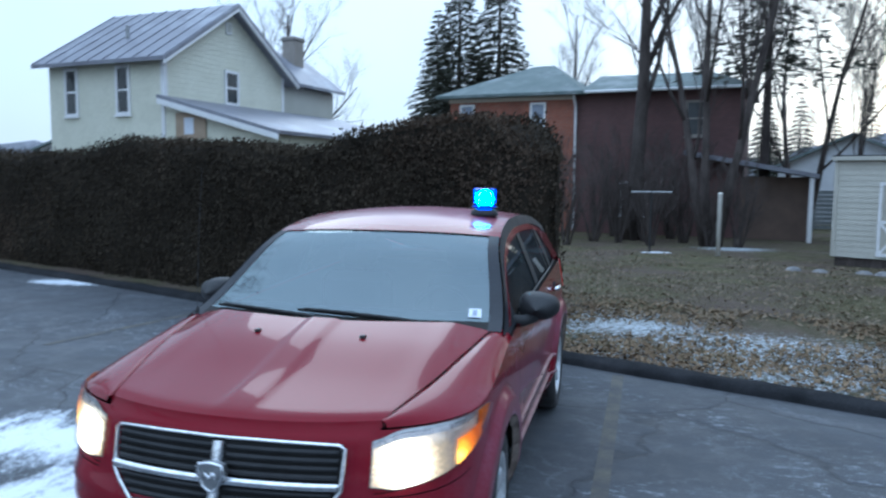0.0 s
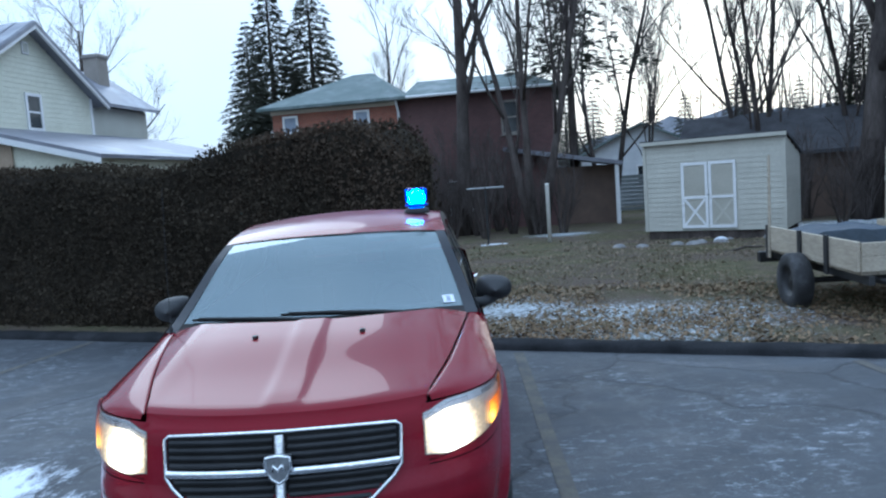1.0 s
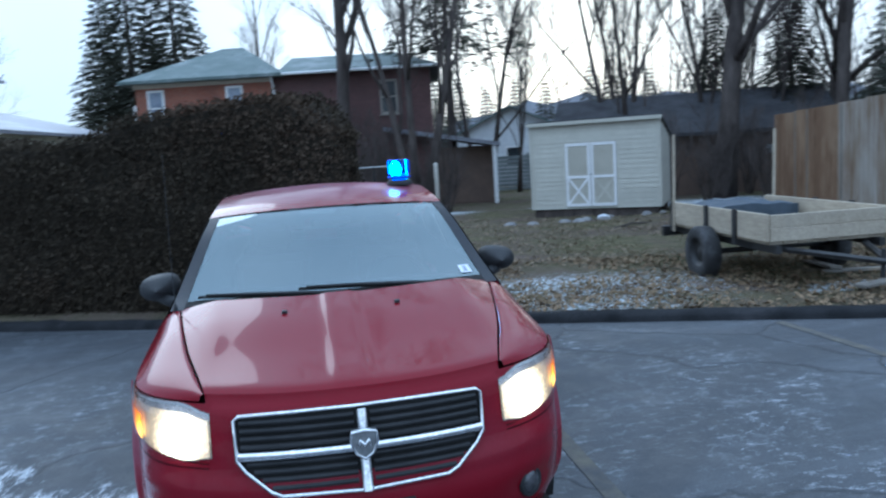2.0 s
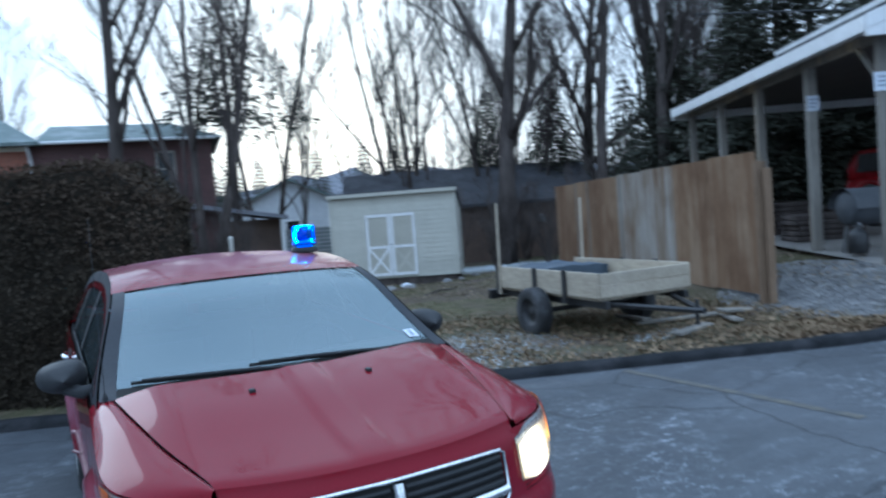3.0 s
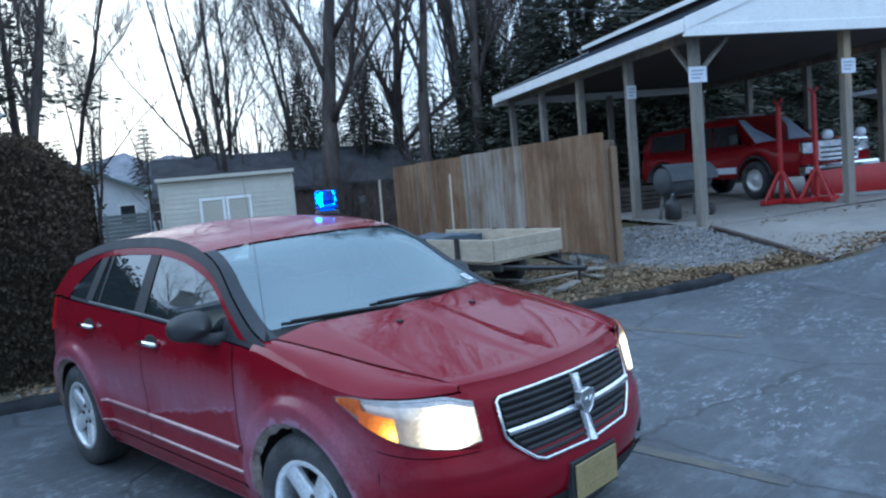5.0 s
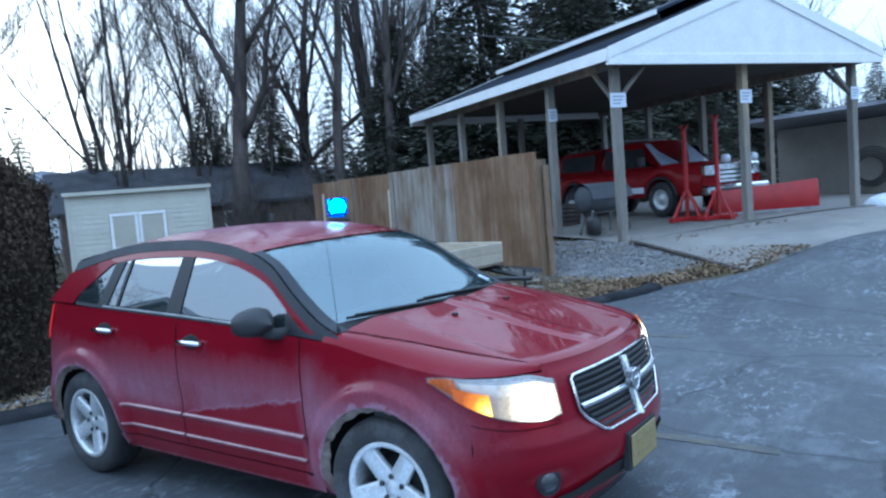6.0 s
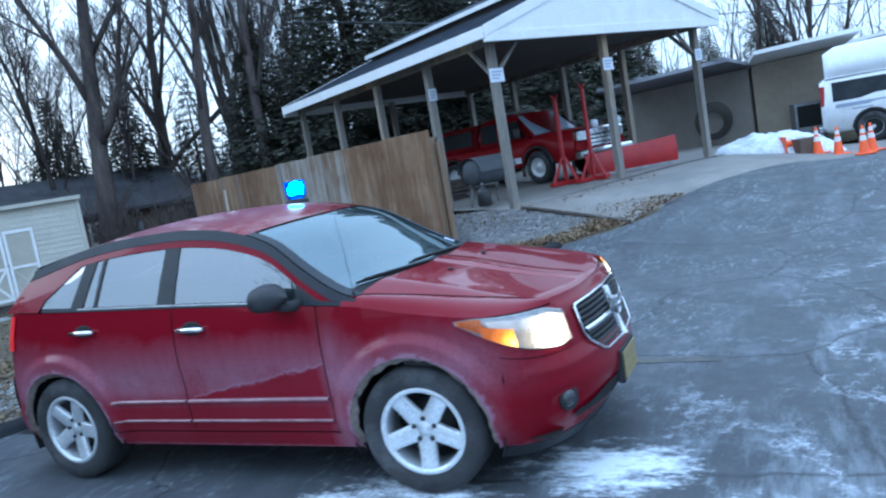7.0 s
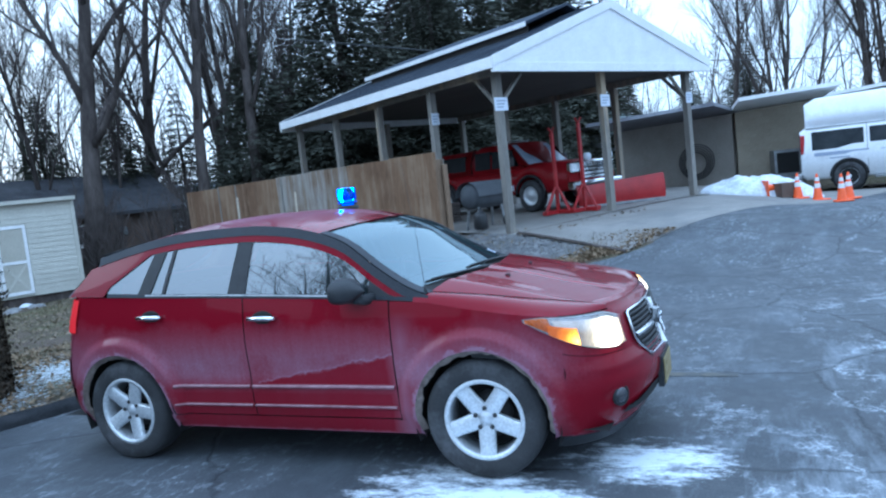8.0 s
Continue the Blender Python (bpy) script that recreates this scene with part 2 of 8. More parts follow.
def soil_material():
    m, n, l, b = nodes_of("winter_ground")
    x, y, z, vec = position_masks(n, l)
    big, mid, fine = noise_node(n, l, 0.5, 6, 0.7), noise_node(n, l, 4.0, 6, 0.75), noise_node(n, l, 45, 3, 0.7)
    grass = ramp_node(n, l, mid.outputs["Fac"], [(0.3, (0.054, 0.056, 0.032)), (0.5, (0.105, 0.097, 0.056)), (0.7, (0.18, 0.148, 0.094))]).outputs["Color"]
    grass = mix_node(n, l, 0.8, grass, ramp_node(n, l, fine.outputs["Fac"], [(0.3, (0.5, 0.5, 0.5)), (0.7, (1.45, 1.45, 1.45))]).outputs["Color"], "MULTIPLY")
    earth = ramp_node(n, l, fine.outputs["Fac"], [(0.3, (0.062, 0.050, 0.042)), (0.7, (0.16, 0.125, 0.10))]).outputs["Color"]
    where = ramp_node(n, l, big.outputs["Fac"], [(0.42, (0, 0, 0)), (0.6, (1, 1, 1))]).outputs["Color"]
    base = mix_node(n, l, where, grass, earth)
    # gravel by the carport
    g = spot_mask(n, l, x, y, 8.7, 1.6, 1.7, 1.9)
    gfac = ramp_node(n, l, math_node(n, l, "ADD", g, math_node(n, l, "MULTIPLY", mid.outputs["Fac"], 0.3)), [(0.32, (0, 0, 0)), (0.45, (1, 1, 1))]).outputs["Color"]
    stones = ramp_node(n, l, fine.outputs["Fac"], [(0.3, (0.10, 0.10, 0.105)), (0.7, (0.26, 0.255, 0.25))]).outputs["Color"]
    base = mix_node(n, l, gfac, base, stones)
    # thin snow, patchy
    speck = noise_node(n, l, 13, 7, 0.85)
    drift = noise_node(n, l, 0.7, 3, 0.5)
    total = None
    for spot in SNOW_ON_GRASS:
        s = spot_mask(n, l, x, y, *spot)
        total = s if total is None else math_node(n, l, "MAXIMUM", total, s)
    grow = math_node(n, l, "ADD", math_node(n, l, "MULTIPLY", total, 0.22), math_node(n, l, "MULTIPLY", speck.outputs["Fac"], 0.95))
    grow = math_node(n, l, "ADD", grow, math_node(n, l, "MULTIPLY", drift.outputs["Fac"], 0.12))
    snow = ramp_node(n, l, grow, [(0.665, (0, 0, 0)), (0.78, (0.85, 0.85, 0.85))]).outputs["Color"]
    base = mix_node(n, l, snow, base, (0.62, 0.68, 0.74))
    l.new(base, b.inputs["Base Color"])
    b.inputs["Roughness"].default_value = 0.95
    bump_to(n, l, b, math_node(n, l, "ADD", fine.outputs["Fac"], mid.outputs["Fac"]), 0.9, 0.03)
    return m


SNOW_ON_LOT = [(-1.45, -1.25, 1.2, 1.1), (-0.50, -2.15, 0.50, 0.68), (-2.6, -0.4, 1.1, 0.8), (-7.6, 6.0, 1.3, 0.5)]
SNOW_ON_GRASS = [(2.7, 3.3, 2.7, 1.8), (1.3, 4.7, 1.6, 1.5), (0.0, 4.2, 1.0, 0.9), (4.3, 18.6, 1.6, 1.6), (9.0, 18.0, 3.0, 1.0), (5.6, 2.2, 0.9, 0.4), (12.0, 16.0, 4.0, 2.0), (-3, 7.0, 3, 1.5)]

ASPHALT, SOIL = asphalt_material(), soil_material()
KERB = mat("kerb_asphalt", (0.014, 0.015, 0.017), (0.032, 0.033, 0.036), 3, 0.9, bump=0.8, grain=50, stain=(0.046, 0.046, 0.05))
CONCRETE = mat("worn_concrete", (0.175, 0.162, 0.148), (0.26, 0.245, 0.225), 0.9, 0.85, bump=0.35, grain=70, stain=(0.16, 0.155, 0.15))
YELLOW_PAINT = mat("worn_yellow_paint", (0.115, 0.105, 0.082), (0.064, 0.067, 0.073), 5, 0.8, grain=40)
LEAF = mat("dead_leaf", (0.115, 0.080, 0.050), (0.30, 0.225, 0.145), 3, 0.85, grain=30)
STONE = mat("gravel_stone", (0.13, 0.13, 0.135), (0.29, 0.285, 0.28), 5, 0.9, grain=40)
SNOW = mat("old_snow", (0.52, 0.56, 0.62), (0.80, 0.83, 0.88), 6, 0.75, bump=1.0, grain=18, stain=(0.38, 0.39, 0.41))
BARK = mat("tree_bark", (0.050, 0.042, 0.039), (0.122, 0.104, 0.095), 4, 0.95, bump=1.0, grain=22, stretch=(1, 1, 0.25))
TWIG = mat("bare_twig", (0.064, 0.054, 0.050), (0.130, 0.110, 0.102), 4, 0.9, bump=0.0)
NEEDLE = mat("conifer_needle", (0.058, 0.062, 0.050), (0.118, 0.120, 0.094), 1.2, 0.9, bump=0.0)
HEDGE_LEAF = mat("hedge_leaf", (0.040, 0.033, 0.024), (0.064, 0.052, 0.037), 1.1, 1.0, bump=0.0, stain=(0.076, 0.056, 0.040))
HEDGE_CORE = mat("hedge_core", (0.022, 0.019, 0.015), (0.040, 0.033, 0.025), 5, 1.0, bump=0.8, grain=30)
SIDING = mat("cream_siding", (0.64, 0.635, 0.51), (0.73, 0.725, 0.60), 1.2, 0.6, bump=0.1, grain=40)
# the cream siding darkened for shade on the wing and in the gable vent
SIDING_SHADE = mat("shaded_cream_siding", (0.50, 0.50, 0.44), (0.56, 0.56, 0.50), 1.2, 0.6, bump=0.1)
TRIM = mat("white_trim_paint", (0.74, 0.74, 0.74), (0.82, 0.82, 0.82), 3, 0.5, bump=0.05)
METAL_ROOF = mat("snow_dusted_metal_roof", (0.17, 0.17, 0.20), (0.26, 0.265, 0.30), 1.0, 0.5, metal=0.2, bump=0.1, stain=(0.36, 0.37, 0.41))
GREEN_ROOF = mat("weathered_green_shingles", (0.10, 0.135, 0.13), (0.165, 0.20, 0.195), 1.5, 0.8, bump=0.5, grain=30, stain=(0.24, 0.27, 0.27))
DARK_ROOF = mat("dark_shingles", (0.045, 0.045, 0.05), (0.085, 0.085, 0.092), 1.5, 0.85, bump=0.5, grain=30)
BLUE_ROOF = mat("dark_blue_grey_shingles", (0.035, 0.042, 0.06), (0.07, 0.08, 0.10), 1.5, 0.8, bump=0.5, grain=30)
DARK_GLASS = mat("dark_window_glass", (0.02, 0.024, 0.028), (0.04, 0.045, 0.05), 2, 0.08, bump=0)
# pale blue-grey pane colour for brick house windows and the truck windscreen
PALE_GLASS = mat("pale_window_glass", (0.20, 0.23, 0.30), (0.34, 0.38, 0.46), 2, 0.1, bump=0)
BROWN_WALL = mat("brown_board_wall", (0.10, 0.07, 0.055), (0.15, 0.105, 0.08), 2, 0.8, bump=0.3)
BLOCK_WALL = mat("grey_tan_block_wall", (0.26, 0.235, 0.205), (0.33, 0.30, 0.265), 1.4, 0.85, bump=0.3, grain=40)
TAN_WALL = mat("tan_block_wall", (0.33, 0.285, 0.21), (0.41, 0.355, 0.27), 1.4, 0.85, bump=0.3, grain=40)
TAN_BLOCK = mat("pale_tan_block", (0.33, 0.285, 0.215), (0.40, 0.35, 0.27), 1.4, 0.85, bump=0.3, grain=40, vary=0.06)
FAR_WHITE = mat("far_white_wall", (0.55, 0.57, 0.60), (0.66, 0.68, 0.70), 2, 0.7)
POST_WOOD = mat("weathered_post_wood", (0.15, 0.138, 0.12), (0.27, 0.25, 0.22), 3, 0.85, bump=0.5, grain=40, stretch=(1, 1, 0.12), stain=(0.42, 0.33, 0.22))
FENCE_WOOD = mat("brown_fence_board", (0.140, 0.093, 0.057), (0.222, 0.150, 0.092), 1.2, 0.85, bump=0.4, grain=30, stretch=(1, 1, 0.15), vary=0.10, stain=(0.20, 0.155, 0.115))
SHEET_BROWN = plywood("brown_plywood", (0.125, 0.072, 0.040), (0.205, 0.132, 0.078), (0.30, 0.225, 0.155), 0.56)
SHEET_GREY = plywood("grey_weathered_plywood", (0.150, 0.098, 0.060), (0.225, 0.185, 0.140), (0.36, 0.34, 0.315), 0.50)
GREY_FENCE = mat("grey_fence_board", (0.22, 0.25, 0.25), (0.34, 0.37, 0.37), 2, 0.85, grain=40)
PINE_BOARD = mat("raw_pine_board", (0.36, 0.31, 0.235), (0.47, 0.41, 0.32), 2, 0.75, bump=0.3, grain=30, stretch=(1, 0.2, 1), vary=0.08, stain=(0.30, 0.27, 0.22))
RUBBER = mat("tyre_rubber", (0.016, 0.016, 0.017), (0.036, 0.036, 0.038), 8, 0.85, bump=0.4, grain=60, stain=(0.068, 0.068, 0.072))
STEEL = mat("dull_steel", (0.25, 0.26, 0.27), (0.40, 0.41, 0.42), 6, 0.45, metal=0.9, bump=0.2)
BLACK_STEEL = mat("black_painted_steel", (0.012, 0.012, 0.013), (0.03, 0.03, 0.032), 6, 0.5, bump=0.15)
RED_STEEL = mat("red_painted_steel", (0.27, 0.010, 0.014), (0.36, 0.016, 0.019), 4, 0.4, bump=0.1)
UNDER_ROOF = mat("dark_roof_boards", (0.05, 0.046, 0.042), (0.09, 0.082, 0.075), 2, 0.9, stretch=(1, 0.2, 1))
ORANGE = mat("orange_plastic", (0.85, 0.13, 0.02), (0.75, 0.10, 0.02), 5, 0.5, bump=0.05)
WHITE_BAND = mat("white_reflective_band", (0.75, 0.76, 0.78), (0.82, 0.82, 0.84), 5, 0.4, bump=0.05)
TRUCK_RED = mat("red_truck_paint", (0.24, 0.008, 0.013), (0.20, 0.006, 0.011), 2, 0.45, bump=0.0, coat=0.15)
TRUCK_GLASS = mat("dark_tinted_glass", (0.012, 0.013, 0.015), (0.022, 0.023, 0.026), 2, 0.22, bump=0)
VAN_WHITE = mat("white_van_paint", (0.72, 0.73, 0.75), (0.78, 0.79, 0.80), 1.5, 0.3, bump=0.0, coat=0.8)
SIGN_WHITE = mat("white_sign_sheet", (0.62, 0.66, 0.75), (0.70, 0.74, 0.82), 6, 0.5, bump=0)
SIGN_INK = mat("grey_blue_lettering", (0.28, 0.32, 0.42), (0.33, 0.37, 0.46), 6, 0.6, bump=0)
PVC = mat("pale_plastic_pipe", (0.62, 0.60, 0.55), (0.72, 0.70, 0.66), 4, 0.5, bump=0.05)

for dull in (NEEDLE, HEDGE_LEAF, HEDGE_CORE, TWIG, BARK, LEAF, SOIL, KERB, TRUCK_RED, TRUCK_GLASS, BLUE_ROOF, DARK_ROOF):
    dull.node_tree.nodes["Principled BSDF"].inputs["Specular IOR Level"].default_value = 0.08


def brick_material(name, a, b_, mortar):
    m, n, l, b = nodes_of(name)
    tc, mp, br = n.new("ShaderNodeTexCoord"), n.new("ShaderNodeMapping"), n.new("ShaderNodeTexBrick")
    mp.inputs["Rotation"].default_value = (radians(90), 0, 0)
    l.new(tc.outputs["Object"], mp.inputs["Vector"])
    l.new(mp.outputs["Vector"], br.inputs["Vector"])
    br.inputs["Scale"].default_value = 1.0
    br.inputs["Brick Width"].default_value, br.inputs["Row Height"].default_value, br.inputs["Mortar Size"].default_value = 0.215, 0.075, 0.008
    br.inputs["Color1"].default_value, br.inputs["Color2"].default_value, br.inputs["Mortar"].default_value = (*a, 1), (*b_, 1), (*mortar, 1)
    big = noise_node(n, l, 0.6, 5, 0.7)
    tone = ramp_node(n, l, big.outputs["Fac"], [(0.3, (0.75, 0.72, 0.72)), (0.7, (1.2, 1.15, 1.1))]).outputs["Color"]
    l.new(mix_node(n, l, 1.0, br.outputs["Color"], tone, "MULTIPLY"), b.inputs["Base Color"])
    b.inputs["Roughness"].default_value = 0.9
    bump_to(n, l, b, br.outputs["Fac"], -0.4)
    return m


BRICK = brick_material("orange_red_brick", (0.30, 0.105, 0.062), (0.24, 0.08, 0.05), (0.24, 0.19, 0.16))
BRICK_DARK = brick_material("brown_red_brick", (0.130, 0.070, 0.068), (0.108, 0.060, 0.060), (0.12, 0.088, 0.084))


# ---- mesh tools ----
class Shape:
    """Vertices and faces gathered into one mesh."""

    def __init__(self):
        self.v, self.f = [], []

    def add(self, verts, faces, m=None):
        k = len(self.v)
        self.v += [tuple(m @ Vector(p)) for p in verts] if m else [tuple(p) for p in verts]
        self.f += [tuple(i + k for i in q) for q in faces]
        return self

    def box(self, x0, x1, y0, y1, z0, z1, m=None, c=0.0):
        """A block; c cuts its edges back."""
        if c <= 0:
            v = [(x, y, z) for z in (z0, z1) for y in (y0, y1) for x in (x0, x1)]
            return self.add(v, [(0, 2, 3, 1), (4, 5, 7, 6), (0, 1, 5, 4), (2, 6, 7, 3), (0, 4, 6, 2), (1, 3, 7, 5)], m)
        lo, hi = (x0, y0, z0), (x1, y1, z1)
        v, at = [], {}
        for sx in (0, 1):
            for sy in (0, 1):
                for sz in (0, 1):
                    s = (sx, sy, sz)
                    for ax in range(3):
                        p = [(hi[i] if s[i] else lo[i]) + (0 if i == ax else (-c if s[i] else c)) for i in range(3)]
                        at[s, ax] = len(v)
                        v.append(p)
        f = []
        for ax in range(3):
            a, b = (ax + 1) % 3, (ax + 2) % 3
            for s in (0, 1):
                ring = []
                for i, j in ((0, 0), (1, 0), (1, 1), (0, 1)):
                    key = [0, 0, 0]
                    key[ax], key[a], key[b] = s, i, j
                    ring.append(at[tuple(key), ax])
                f.append(ring if s else ring[::-1])
            for i in (0, 1):
                for j in (0, 1):
                    k0, k1 = [0, 0, 0], [0, 0, 0]
                    k0[a], k0[b], k1[a], k1[b], k1[ax] = i, j, i, j, 1
                    q = [at[tuple(k0), a], at[tuple(k1), a], at[tuple(k1), b], at[tuple(k0), b]]
                    f.append(q if i == j else q[::-1])
        for s in [(i, j, k) for i in (0, 1) for j in (0, 1) for k in (0, 1)]:
            q = [at[s, 0], at[s, 1], at[s, 2]]
            f.append(q if sum(s) % 2 else q[::-1])
        return self.add(v, f, m)

    def tube(self, pts, radii, sides=8, caps=True):
        """A round bar along points."""
        pts = [Vector(p) for p in pts]
        if isinstance(radii, (int, float)):
            radii = [radii] * len(pts)
        v, f, side = [], [], None
        for i, (p, r) in enumerate(zip(pts, radii)):
            d = (pts[min(i + 1, len(pts) - 1)] - pts[max(i - 1, 0)]).normalized()
            if side is None:
                side = d.orthogonal().normalized()
            side = (side - d * side.dot(d)).normalized()
            up = d.cross(side)
            for k in range(sides):
                a = 2 * math.pi * k / sides
                v.append(p + (side * math.cos(a) + up * math.sin(a)) * r)
        for i in range(len(pts) - 1):
            for k in range(sides):
                k2 = (k + 1) % sides
                f.append((i * sides + k, i * sides + k2, (i + 1) * sides + k2, (i + 1) * sides + k))
        if caps:
            f.append(tuple(range(sides))[::-1])
            f.append(tuple(range((len(pts) - 1) * sides, len(pts) * sides)))
        return self.add(v, f)

    def lathe(self, profile, m=None, sides=24):
        """(radius, height) pairs turned round z."""
        v = [(r * math.cos(2 * math.pi * k / sides), r * math.sin(2 * math.pi * k / sides), z) for r, z in profile for k in range(sides)]
        f = [(i * sides + k, i * sides + (k + 1) % sides, (i + 1) * sides + (k + 1) % sides, (i + 1) * sides + k)
             for i in range(len(profile) - 1) for k in range(sides)]
        return self.add(v, f, m)

    def grid(self, fn, us, vs, flip=False):
        """A sheet fn(u, v) over the values us and vs."""
        v = [fn(a, b) for b in vs for a in us]
        nu = len(us)
        f = [(j * nu + i, j * nu + i + 1, (j + 1) * nu + i + 1, (j + 1) * nu + i) for j in range(len(vs) - 1) for i in range(nu - 1)]
        return self.add(v, [q[::-1] for q in f] if flip else f)

    def prism(self, outline, y0, y1, m=None):
        """An outline in x, z drawn out along y."""
        k = len(outline)
        v = [(x, y0, z) for x, z in outline] + [(x, y1, z) for x, z in outline]
        f = [tuple(range(k)), tuple(range(2 * k - 1, k - 1, -1))] + [(i, k + i, k + (i + 1) % k, (i + 1) % k) for i in range(k)]
        return self.add(v, f, m)

    def mesh(self, name, smooth=False):
        me = bpy.data.meshes.new(name)
        me.from_pydata(self.v, [], self.f)
        me.validate()
        if smooth:
            me.polygons.foreach_set("use_smooth", [True] * len(me.polygons))
        me.update()
        return me


def linspace(a, b, k):
    return [a + (b - a) * i / (k - 1) for i in range(k)]


def smooth_step(a, b, x):
    t = min(max((x - a) / (b - a), 0.0), 1.0)
    return t * t * (3 - 2 * t)


def table(x, pts):
    """A smooth reading between (x, value) pairs."""
    if x <= pts[0][0]:
        return pts[0][1]
    for i in range(len(pts) - 1):
        (x0, y0), (x1, y1) = pts[i], pts[i + 1]
        if x <= x1:
            d0 = (y1 - pts[i - 1][1]) / (x1 - pts[i - 1][0]) if i else (y1 - y0) / (x1 - x0)
            d1 = (pts[i + 2][1] - y0) / (pts[i + 2][0] - x0) if i + 2 < len(pts) else (y1 - y0) / (x1 - x0)
            h, t = x1 - x0, (x - x0) / (x1 - x0)
            return y0 * (1 + 2 * t) * (1 - t) ** 2 + h * d0 * t * (1 - t) ** 2 + y1 * t * t * (3 - 2 * t) + h * d1 * t * t * (t - 1)
    return pts[-1][1]


def part(name, shape, material, parent, label="", smooth=False, auto=False):
    """One mesh object under a thing or a part (or a thing itself, with no parent)."""
    me = shape.mesh(name, smooth or auto) if isinstance(shape, Shape) else shape
    me.materials.clear()
    me.materials.append(material)
    ob = new(name, me)
    ob.parent = parent
    if auto:
        me.set_sharp_from_angle(angle=radians(38))
    return tagged(ob, label)


def thing(name, m, label, category, group="", kind=""):
    ob = new(name)
    ob.empty_display_size = 0.2
    ob.matrix_world = m
    return tagged(ob, label, category, group, kind)


def single(name, shape, material, m, label, category, group="", kind="", smooth=False, auto=False):
    ob = part(name, shape, material, None, label, smooth, auto)
    ob.matrix_world = m
    return tagged(ob, label, category, group, kind)


# ---- the lie of the land ----
U, V = Vector((0.856, -0.517, 0)), Vector((0.517, 0.856, 0))
UV_TURN = math.degrees(math.atan2(U.y, U.x))


def land(x, y):
    up = 0.5 * smooth_step(6.5, 9.8, x) + 0.17 * smooth_step(8.5, 14, x) + 0.3 * smooth_step(15, 30, x)
    up -= 0.36 * smooth_step(1.2, 4.8, -y) * smooth_step(10, 13.5, x)
    return up * (1 - smooth_step(7, 15, y)) - 0.22 * smooth_step(5, 16, y) - 0.2 * smooth_step(17, 24, y)


def lot_edge(x):
    """Where the asphalt ends: along the kerb, then along the concrete apron."""
    if x < 7.1:
        return 3.16 - 0.40 * x
    if x < 7.9:
        return 0.32 - 1.19 * (x - 7.1) / 0.8
    return -0.87 - 0.62 * (x - 7.9)


def spread(lo, hi, near_lo, near_hi, step, grow=1.35):
    out = list(np.arange(near_lo, near_hi + 1e-6, step))
    d = step
    while out[-1] < hi:
        d *= grow
        out.append(min(out[-1] + d, hi))
    d = step
    while out[0] > lo:
        d *= grow
        out.insert(0, max(out[0] - d, lo))
    return [float(a) for a in out]


